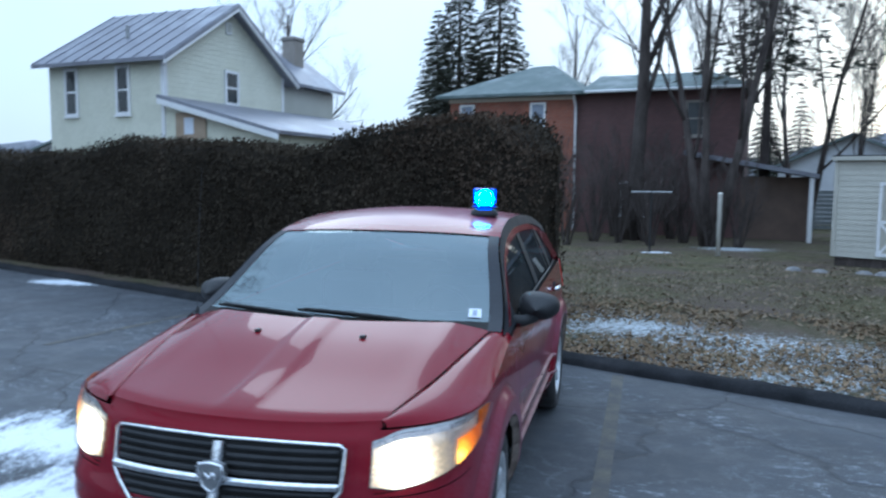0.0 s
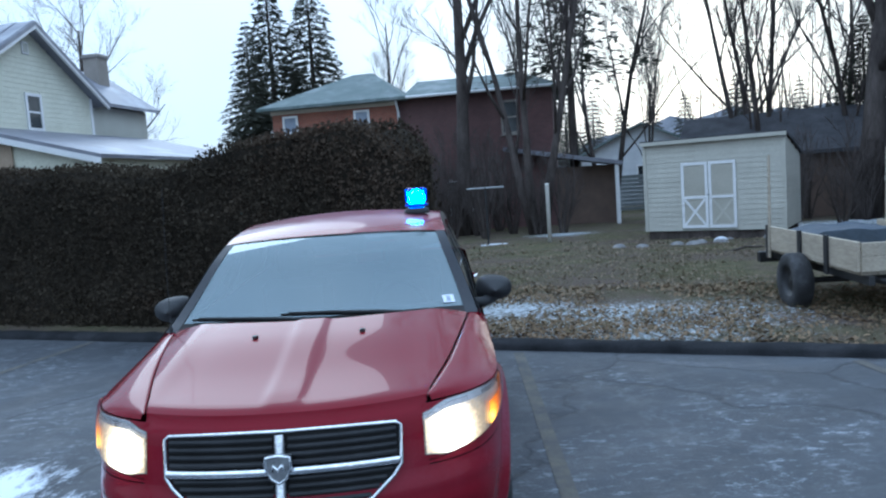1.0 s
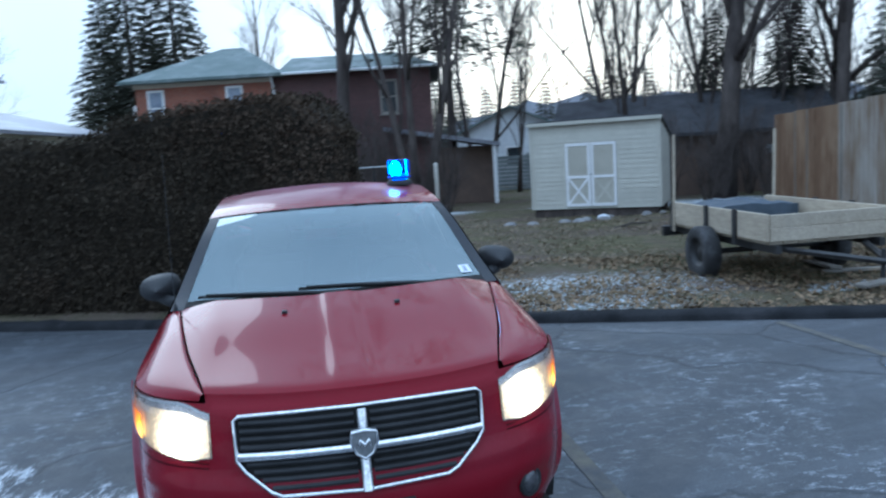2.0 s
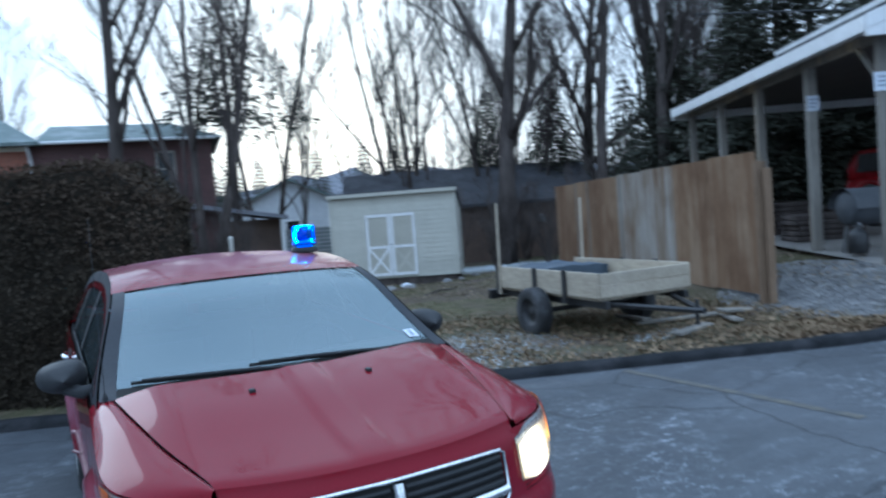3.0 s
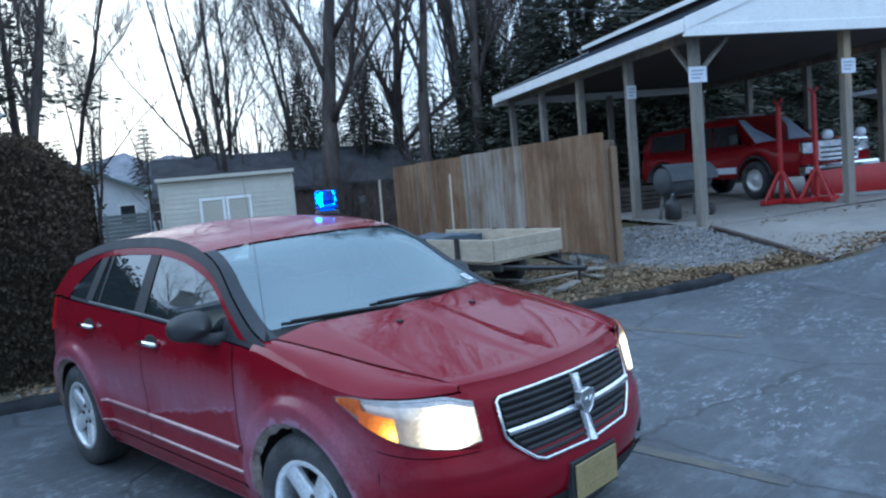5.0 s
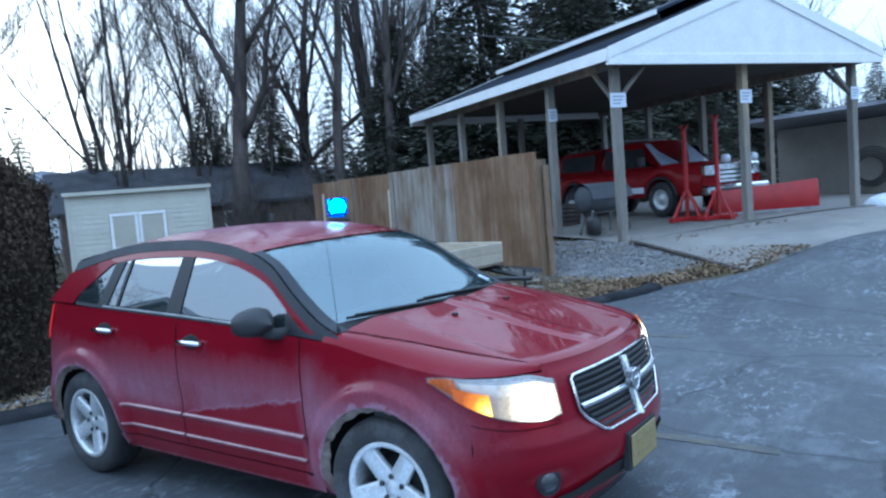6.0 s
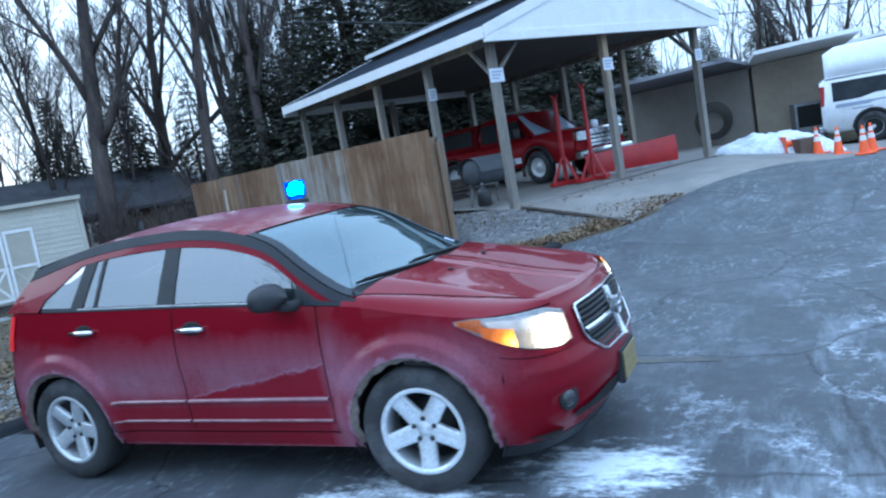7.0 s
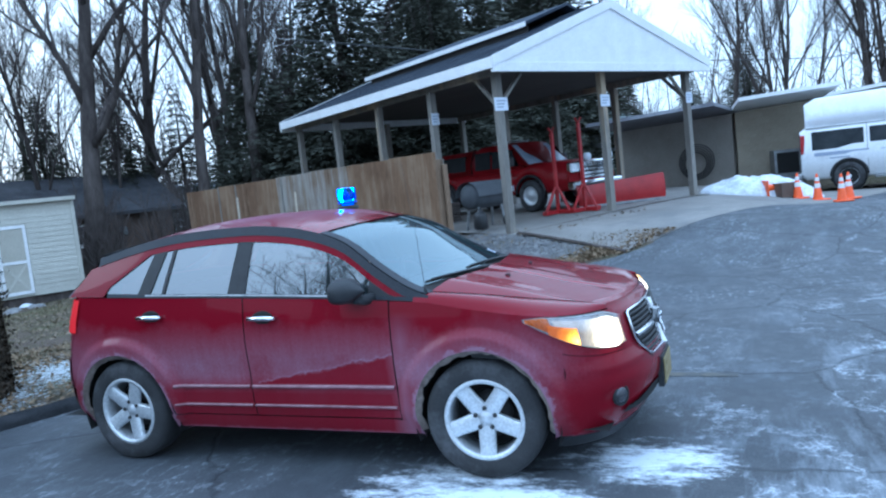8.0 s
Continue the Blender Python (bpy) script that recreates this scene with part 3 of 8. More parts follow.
def build_ground():
    xs = spread(-900, 900, -16, 26, 0.3)
    ss = spread(-900, 900, -1.2, 26, 0.3)

    def at(x, s):
        y = lot_edge(min(max(x, -30), 40)) + s
        z = land(x, y)
        if s < -0.02:
            z -= 0.08
        else:
            z += 0.05 * smooth_step(0.0, 0.5, s) * (1 - smooth_step(7.0, 7.9, x)) + 0.02 * noise.noise((x * 1.3, y * 1.3, 0))
        if 8.4 < x < 40 and -1.0 < s < 14:
            z -= 0.05
        return (x, y, z)

    tagged(part("ground", Shape().grid(at, xs, ss), SOIL, None, smooth=True), "winter lawn of dead leaves, grass and thin snow", "ground", kind="stuff")
    bpy.data.objects["ground"]["kind"] = "structure"

    xl, sl = spread(-45, 60, -12, 24, 0.4), [-s for s in spread(0, 40, 0, 12, 0.4)]
    lot = Shape().grid(lambda x, s: (x, lot_edge(x) + s, land(x, lot_edge(x) + s)), xl, sl, flip=True)
    tagged(part("road", lot, ASPHALT, None, smooth=True), "cracked grey asphalt lot dusted with frost", "parking lot", kind="structure")

    # kerb of dark asphalt, worn and uneven
    xs = linspace(-16, 7.12, 120)
    ring = [(-0.13, -0.04), (-0.12, 0.04), (-0.08, 0.072), (0.0, 0.086), (0.08, 0.08), (0.12, 0.05), (0.13, -0.04)]

    def kerb_at(k, x):
        dx, dz = ring[int(k)]
        wob = 0.02 * noise.noise((x * 2.1, k * 0.6, 3)) + 0.012 * noise.noise((x * 7, k, 5))
        return (x + dx * 0.37, lot_edge(x) + dx * 0.93 + wob, land(x, lot_edge(x)) + dz + (wob * 0.9 if dz > 0 else 0))

    kerb = Shape().grid(kerb_at, list(range(7)), xs)
    kerb.f += [tuple(range(7)), tuple(range(len(kerb.v) - 7, len(kerb.v)))[::-1]]
    tagged(part("kerb", kerb, KERB, None, smooth=True), "low dark asphalt kerb with worn edges", "kerb", kind="structure")

    # faded bay lines
    for x0, run, lean in ((-4.08, 2.6, 0.22), (1.32, 5.0, 0.02), (4.12, 2.4, -0.05)):
        y1 = lot_edge(x0) - 0.22
        line = Shape().grid(lambda a, b: (x0 + a + lean * (b - y1 + 0.5), b, land(x0 + a, b) + 0.004), [-0.05, 0.05], linspace(y1 - run, y1, 24), flip=True)
        tagged(part("bay_line", line, YELLOW_PAINT, None), "faded yellow parking bay line on the asphalt", "line", "bay lines", "structure")

    # concrete apron and floor of the carport
    def slab(a, b):
        p = Vector((9.5, 1.72, 0)) + U * a + V * b
        return (p.x, p.y, land(p.x, p.y) + 0.035)
    us, vs = linspace(-0.15, 9.5, 26), linspace(-0.2, 9.2, 24)
    floor = Shape().grid(slab, us, vs)
    tagged(part("floor", floor, CONCRETE, None, smooth=True), "dusty concrete floor of the carport", "floor", kind="structure")

    def apron(a, b):
        left = Vector((7.9, -0.80, 0)).lerp(Vector((9.45, 1.52, 0)), b)
        right = Vector((16.5, -6.15, 0)).lerp(Vector((17.4, -3.6, 0)), b)
        p = left.lerp(right, a)
        return (p.x, p.y, land(p.x, p.y) + 0.03 - (0.05 if b == 0 else 0))
    tagged(part("pavement", Shape().grid(apron, linspace(0, 1, 30), [0.0, 0.02] + linspace(0.1, 1, 10)), CONCRETE, None, smooth=True),
           "sloping pale concrete apron before the carport", "pavement", kind="structure")


build_ground()


# ---- the red car ----
def car_paint_material():
    m, n, l, b = nodes_of("dark_red_car_paint")
    x, y, z, vec = position_masks(n, l)
    flake = noise_node(n, l, 400, 2, 0.5)
    base = ramp_node(n, l, flake.outputs["Fac"], [(0.3, (0.125, 0.003, 0.010)), (0.7, (0.175, 0.005, 0.015))]).outputs["Color"]
    # dried road salt: a band along the flanks with soft ends, spray round the wheels, and a wiped swath low on the front door
    cloud, edge, fine = noise_node(n, l, 1.7, 5, 0.6), noise_node(n, l, 11, 6, 0.75), noise_node(n, l, 60, 3, 0.7)
    zz = math_node(n, l, "ADD", z, math_node(n, l, "MULTIPLY", math_node(n, l, "SUBTRACT", cloud.outputs["Fac"], 0.5), 0.45))
    band = math_node(n, l, "MULTIPLY", ramp_node(n, l, zz, [(0.72, (1, 1, 1)), (0.95, (0, 0, 0))]).outputs["Color"], ramp_node(n, l, z, [(0.48, (0.10, 0.10, 0.10)), (0.60, (1, 1, 1))]).outputs["Color"])
    sl = math_node(n, l, "ADD", math_node(n, l, "MULTIPLY", y, -0.17), math_node(n, l, "MULTIPLY", edge.outputs["Fac"], 0.10))
    gap_ = math_node(n, l, "SUBTRACT", math_node(n, l, "ADD", sl, 0.535), z)
    wipe = math_node(n, l, "GREATER_THAN", gap_, 0.0)
    rim_ = ramp_node(n, l, math_node(n, l, "ABSOLUTE", gap_), [(0.0, (1, 1, 1)), (0.014, (0, 0, 0))]).outputs["Color"]
    wy = math_node(n, l, "MULTIPLY", math_node(n, l, "GREATER_THAN", y, -0.80), math_node(n, l, "LESS_THAN", y, 0.18))
    wz = math_node(n, l, "GREATER_THAN", z, 0.545)
    here = math_node(n, l, "MULTIPLY", wy, wz)
    film = math_node(n, l, "MULTIPLY", band, math_node(n, l, "SUBTRACT", 1.0, math_node(n, l, "MULTIPLY", math_node(n, l, "MULTIPLY", wipe, here), 0.9)))
    patch = ramp_node(n, l, math_node(n, l, "ADD", cloud.outputs["Fac"], math_node(n, l, "MULTIPLY", fine.outputs["Fac"], 0.2)), [(0.36, (0.12, 0.12, 0.12)), (0.74, (0.62, 0.62, 0.62))]).outputs["Color"]
    drip = noise_node(n, l, 16, 5, 0.75, (1, 1, 0.16))
    patch = math_node(n, l, "MULTIPLY", patch, ramp_node(n, l, math_node(n, l, "ADD", math_node(n, l, "MULTIPLY", drip.outputs["Fac"], 0.6), math_node(n, l, "MULTIPLY", fine.outputs["Fac"], 0.4)), [(0.34, (0.68, 0.68, 0.68)), (0.64, (1.1, 1.1, 1.1))]).outputs["Color"])
    film = math_node(n, l, "MULTIPLY", film, patch)
    film = math_node(n, l, "ADD", film, math_node(n, l, "MULTIPLY", math_node(n, l, "MULTIPLY", rim_, here), 0.35))
    film = math_node(n, l, "MULTIPLY", film, ramp_node(n, l, math_node(n, l, "ADD", y, 2.5), [(0.5, (0.10, 0.10, 0.10)), (0.85, (1, 1, 1))]).outputs["Color"])
    for wy_ in (-1.3175, 1.3175):
        dy = math_node(n, l, "SUBTRACT", y, wy_)
        dz = math_node(n, l, "SUBTRACT", z, 0.345)
        rr = math_node(n, l, "SQRT", math_node(n, l, "ADD", math_node(n, l, "MULTIPLY", dy, dy), math_node(n, l, "MULTIPLY", dz, dz)))
        rr = math_node(n, l, "ADD", rr, math_node(n, l, "MULTIPLY", math_node(n, l, "SUBTRACT", edge.outputs["Fac"], 0.5), 0.16))
        spray = ramp_node(n, l, rr, [(0.41, (0.75, 0.75, 0.75)), (0.43, (0.14, 0.14, 0.14)), (0.53, (0, 0, 0))]).outputs["Color"]
        film = math_node(n, l, "MAXIMUM", film, spray)
    seam = ramp_node(n, l, math_node(n, l, "ADD", math_node(n, l, "ABSOLUTE", math_node(n, l, "ADD", y, 0.86)), math_node(n, l, "MULTIPLY", cloud.outputs["Fac"], 0.16)), [(0.08, (0.5, 0.5, 0.5)), (0.22, (0, 0, 0))]).outputs["Color"]
    film = math_node(n, l, "MAXIMUM", film, math_node(n, l, "MULTIPLY", seam, ramp_node(n, l, z, [(0.80, (1, 1, 1)), (0.98, (0, 0, 0))]).outputs["Color"]))
    sill_ = ramp_node(n, l, math_node(n, l, "ADD", z, math_node(n, l, "MULTIPLY", edge.outputs["Fac"], 0.06)), [(0.262, (0.4, 0.4, 0.4)), (0.285, (0, 0, 0))]).outputs["Color"]
    film = math_node(n, l, "MAXIMUM", film, sill_)
    # paler patchy film over the top of the roof
    roof_pale = math_node(n, l, "MULTIPLY", ramp_node(n, l, math_node(n, l, "SUBTRACT", z, 1.0), [(0.50, (0, 0, 0)), (0.57, (0.62, 0.62, 0.62))]).outputs["Color"], ramp_node(n, l, math_node(n, l, "ADD", cloud.outputs["Fac"], math_node(n, l, "MULTIPLY", fine.outputs["Fac"], 0.3)), [(0.42, (0.35, 0.35, 0.35)), (0.8, (1, 1, 1))]).outputs["Color"])
    film = math_node(n, l, "MAXIMUM", film, roof_pale)
    l.new(mix_node(n, l, film, base, (0.28, 0.18, 0.245)), b.inputs["Base Color"])
    rough = math_node(n, l, "ADD", math_node(n, l, "MULTIPLY", film, 0.8), 0.22)
    l.new(rough, b.inputs["Roughness"])
    b.inputs["Metallic"].default_value = 0.0
    b.inputs["Specular IOR Level"].default_value = 0.04
    b.inputs["Coat IOR"].default_value = 1.19
    l.new(math_node(n, l, "MAXIMUM", math_node(n, l, "SUBTRACT", 0.92, math_node(n, l, "MULTIPLY", film, 0.8)), 0.2), b.inputs["Coat Weight"])
    l.new(math_node(n, l, "ADD", math_node(n, l, "MULTIPLY", film, 0.3), 0.018), b.inputs["Coat Roughness"])
    return m


CAR_RED = car_paint_material()
CAR_BLACK = mat("black_plastic", (0.018, 0.019, 0.021), (0.035, 0.036, 0.039), 8, 0.55, bump=0.15, grain=150)
CAR_SATIN = mat("satin_grey_rail", (0.016, 0.018, 0.024), (0.026, 0.029, 0.036), 8, 0.55, bump=0.05)
for satin in (CAR_SATIN, CAR_BLACK):
    satin.node_tree.nodes["Principled BSDF"].inputs["Specular IOR Level"].default_value = 0.28
CAR_INNER = mat("dark_inner_shell", (0.006, 0.006, 0.006), (0.012, 0.012, 0.012), 5, 0.9, bump=0)
CHROME = mat("chrome", (0.75, 0.77, 0.80), (0.82, 0.83, 0.85), 10, 0.12, metal=1.0, bump=0)
ALLOY = mat("silver_alloy", (0.55, 0.57, 0.59), (0.63, 0.65, 0.67), 5, 0.36, metal=0.5, bump=0.03, stain=(0.46, 0.46, 0.46))
SCREEN = pane("windscreen_glass", (0.36, 0.46, 0.48), 2.3, amount=(0.82, 0.95, 1.0), film=0.035)
SIDE_GLASS = pane("side_window_glass", (0.30, 0.34, 0.33), 2.8, film=0.03)
LAMP_CLEAR = pane("clear_lamp_lens", (0.95, 0.95, 0.95), 1.45)
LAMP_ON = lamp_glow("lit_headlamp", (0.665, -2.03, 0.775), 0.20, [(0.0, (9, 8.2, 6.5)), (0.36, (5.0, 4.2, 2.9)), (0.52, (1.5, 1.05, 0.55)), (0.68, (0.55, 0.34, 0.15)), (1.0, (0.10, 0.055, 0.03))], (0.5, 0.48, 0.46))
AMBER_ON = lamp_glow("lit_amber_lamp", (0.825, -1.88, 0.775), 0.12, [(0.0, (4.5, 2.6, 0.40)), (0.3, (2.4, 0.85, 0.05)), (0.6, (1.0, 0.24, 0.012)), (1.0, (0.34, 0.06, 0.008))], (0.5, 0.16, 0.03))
FOG_GLASS = mat("grey_fog_lamp_glass", (0.05, 0.05, 0.055), (0.10, 0.10, 0.11), 30, 0.15, metal=0.4, bump=0)
LAMP_SHELL = mat("headlamp_shell", (0.34, 0.33, 0.34), (0.46, 0.45, 0.46), 10, 0.25, metal=0.6, bump=0)
# red paled for salt and for the sky highlight along the mouldings
MOULDING = mat("salt_and_sheen_red_moulding", (0.17, 0.055, 0.07), (0.29, 0.16, 0.185), 8, 0.45, bump=0.1, coat=0.5)
AMBER_OFF = mat("amber_reflector", (0.55, 0.12, 0.01), (0.65, 0.16, 0.02), 20, 0.3, bump=0.1)
TAIL_RED = glow("lit_red_tail_lamp", (0.55, 0.008, 0.014), 0.28)
SEAT = mat("grey_seat_cloth", (0.05, 0.05, 0.055), (0.08, 0.08, 0.085), 5, 0.95, bump=0.3)
PLATE = mat("yellow_number_plate", (0.24, 0.19, 0.08), (0.30, 0.245, 0.115), 8, 0.5, bump=0.05)
PLATE_INK = mat("dark_plate_bar", (0.24, 0.19, 0.09), (0.28, 0.22, 0.10), 8, 0.6, bump=0)
MUD = mat("dried_mud_on_arch", (0.11, 0.085, 0.07), (0.23, 0.19, 0.165), 12, 0.95, bump=0.8, grain=40)
BLUE_LENS = pane("blue_beacon_lens", (0.10, 0.55, 1.0), 1.45)
BLUE_BODY = mat("blue_beacon_plastic", (0.01, 0.06, 0.45), (0.015, 0.09, 0.6), 20, 0.15, bump=0)
BLUE_ON = glow("lit_blue_reflector", (0.85, 1.0, 1.0), 34.0)
BLUE_DIM = glow("blue_inner_glow", (0.02, 0.22, 1.0), 1.5)

WHEEL_Y = (-1.3175, 1.3175)
AXLE_Z, TYRE_R, ARCH_R = 0.345, 0.347, 0.405


def shoulder(y):
    return table(y, [(-2.3, 0.86), (-2.05, 0.895), (-1.66, 0.925), (-1.3, 0.975), (-1.0, 1.025), (0.0, 1.085), (1.0, 1.125), (1.75, 1.155), (2.3, 1.16)])


def side_x(z):
    return table(z, [(0.18, 0.80), (0.28, 0.835), (0.40, 0.862), (0.55, 0.876), (0.75, 0.884), (0.9, 0.880), (1.0, 0.868), (1.1, 0.852), (1.2, 0.84)])


def nose_y(z):
    return table(z, [(0.18, 2.06), (0.30, 2.15), (0.42, 2.205), (0.52, 2.215), (0.62, 2.18), (0.75, 2.145), (0.86, 2.115), (0.92, 2.07), (1.0, 2.03)])


def tail_y(z):
    return table(z, [(0.2, 2.06), (0.35, 2.14), (0.55, 2.16), (0.68, 2.13), (0.85, 2.08), (1.0, 2.04), (1.2, 1.95)])


def skin(c, z, out=0.0):
    """The car's outer skin: c goes 0..1 round the nose, 1..2 along the flank, 2..3 round the tail; its own right side."""
    w = side_x(z)
    if c < 1:
        a = c * math.pi / 2
        x, y = w * math.sin(a), -1.3 - (nose_y(z) - 1.3) * max(math.cos(a), 0.0) ** 0.4
    elif c <= 2:
        x, y = w, -1.3 + 2.6 * (c - 1)
    else:
        a = (3 - c) * math.pi / 2
        x, y = w * math.sin(a), 1.3 + (tail_y(z) - 1.3) * max(math.cos(a), 0.0) ** 0.4
    for wy in WHEEL_Y:
        r = math.hypot(y - wy, z - AXLE_Z)
        if r < 0.9 and x > 0.5:
            x += 0.036 * (1 - smooth_step(0.470, 0.535, r)) * smooth_step(0.2, 0.4, z)
    if 0.45 < z < 0.9 and c > 0.9 and c < 2.1:
        x -= 0.010 * math.exp(-((z - 0.62) / 0.10) ** 2) * smooth_step(-0.85, -0.5, y) * (1 - smooth_step(0.6, 0.9, y))
    if out:
        g = Vector((x, y, z))
        cc = 0.004
        p1, p2 = skin(max(c - cc, 0), z), skin(min(c + cc, 3), z)
        t = Vector(p2) - Vector(p1)
        nrm = Vector((-t.y, t.x, 0))
        if nrm.length > 1e-9:
            nrm.normalize()
            if nrm.dot(Vector((x, y * 0.3, 0))) < 0 and c < 2.9:
                nrm.negate()
            if c < 0.02:
                nrm = Vector((0, -1, 0))
            g += nrm * out
        return tuple(g)
    return (x, y, z)


def c_of_y(y):
    """The skin's c at a place along the flank."""
    if y < -1.3:
        t = min((-y - 1.3) / (2.16 - 1.3), 1.0)
        return math.acos(t ** 2.5) * 2 / math.pi
    if y > 1.3:
        t = min((y - 1.3) / (2.12 - 1.3), 1.0)
        return 3 - math.acos(t ** 2.5) * 2 / math.pi
    return 1 + (y + 1.3) / 2.6


def c_of_x(x, z):
    return math.asin(min(x / side_x(z), 1.0)) * 2 / math.pi


def skin_panel(cs, z_lo, z_hi, rows, sgn, out=0.0, arch=False):
    """A panel of the skin between two heights (functions of y), thickened inwards by its rim; sgn -1: the car's right."""
    s = Shape()
    ts = linspace(0, 1, rows)

    def at(c, t):
        y0 = skin(c, 0.7)[1]
        z = z_lo(y0) + (z_hi(y0) - z_lo(y0)) * t
        x, y, z = skin(c, z, out)
        if arch:
            for wy in WHEEL_Y:
                r = math.hypot(y - wy, z - AXLE_Z)
                if r < ARCH_R:
                    k = ARCH_R / max(r, 1e-4)
                    ny, nz = wy + (y - wy) * k, AXLE_Z + (z - AXLE_Z) * k
                    y, z = (ny, nz) if nz > z_lo(y0) - 0.02 else (y, z)
        return (sgn * x, y, z)

    s.grid(at, cs, ts, flip=(sgn < 0))
    if arch:
        keep = []
        for q in s.f:
            p = [s.v[i] for i in q]
            cy, cz = sum(a[1] for a in p) / 4, sum(a[2] for a in p) / 4
            if all(math.hypot(cy - wy, cz - AXLE_Z) > ARCH_R * 0.995 for wy in WHEEL_Y):
                keep.append(q)
        s.f = keep
    return s


def arch_panel(y0, y1, wy, z_hi, sgn, out=0.0):
    """The panel over a wheel, laid out in rays from the arch so that its opening is round."""
    s = Shape()
    angs = linspace(0, 1, 121)

    def at(a, t):
        # from low at the front, over the top, to low at the rear
        ang = math.pi * (1.10 - 1.20 * a)
        dy, dz = -math.cos(ang), math.sin(ang)
        dy = -dy
        iy, iz = wy + ARCH_R * dy, AXLE_Z + ARCH_R * dz
        best = 9.0
        if dy < -1e-6:
            best = min(best, (y0 - wy) / dy)
        if dy > 1e-6:
            best = min(best, (y1 - wy) / dy)
        if dz > 1e-6:
            bound, k = best, min(best, 1.0)
            for _ in range(10):
                k = min(bound, (z_hi(min(max(wy + k * dy, y0), y1)) - AXLE_Z) / dz)
            best = k
        if dz < -1e-6:
            best = min(best, (0.24 - AXLE_Z) / dz)
        best = max(best, ARCH_R + 0.002)
        oy, oz = wy + best * dy, AXLE_Z + best * dz
        y, z = iy + (oy - iy) * t, iz + (oz - iz) * t
        x, yy, zz = skin(c_exact(y, z), z, out)
        return (sgn * x, yy, z)

    s.grid(at, angs, linspace(0, 1, 30), flip=(sgn > 0))
    return s


def c_exact(y, z):
    if y < -1.3:
        t = min((-y - 1.3) / (nose_y(z) - 1.3), 1.0)
        return math.acos(t ** 2.5) * 2 / math.pi
    if y > 1.3:
        t = min((y - 1.3) / (tail_y(z) - 1.3), 1.0)
        return 3 - math.acos(t ** 2.5) * 2 / math.pi
    return 1 + (y + 1.3) / 2.6


def rail_z(y):
    return table(y, [(-1.08, 1.045), (-0.9, 1.115), (-0.70, 1.232), (-0.47, 1.385), (-0.25, 1.465), (0.0, 1.515), (0.33, 1.540), (0.94, 1.520), (1.53, 1.418), (1.80, 1.345), (2.0, 1.27)])


def cabin_x(y, z):
    zb = shoulder(y)
    h = max(z - zb, -0.05)
    return side_x(zb) - 0.02 - 0.36 * h - 0.12 * h * h - 0.07 * smooth_step(1.0, 2.0, y) * (0.4 + h)


def cabin(y, z, out=0.0):
    return (cabin_x(y, z) + out, y, z)


def hood_z(x, y):
    w = side_x(shoulder(y))
    e = min(abs(x) / w, 1.0)
    crown = 0.085 * smooth_step(-2.15, -1.2, y) + 0.022
    z = shoulder(y) + crown * (1 - e ** 5)
    z += 0.008 * (1 - smooth_step(0.055, 0.095, abs(x + 0.016))) * smooth_step(-2.08, -1.9, y)
    z += 0.006 * math.exp(-((abs(x) - 0.60) / 0.06) ** 2) * smooth_step(-2.05, -1.6, y)
    return z


def hood_front(x):
    return -2.075 + 0.16 * (abs(x) / 0.56) ** 2.4 * 0.55


def hood_rear(x):
    return -1.17 + 0.13 * (x / 0.76) ** 2


def hood_half(y):
    return table(y, [(-2.1, 0.535), (-1.9, 0.585), (-1.6, 0.665), (-1.3, 0.725), (-1.0, 0.775)])


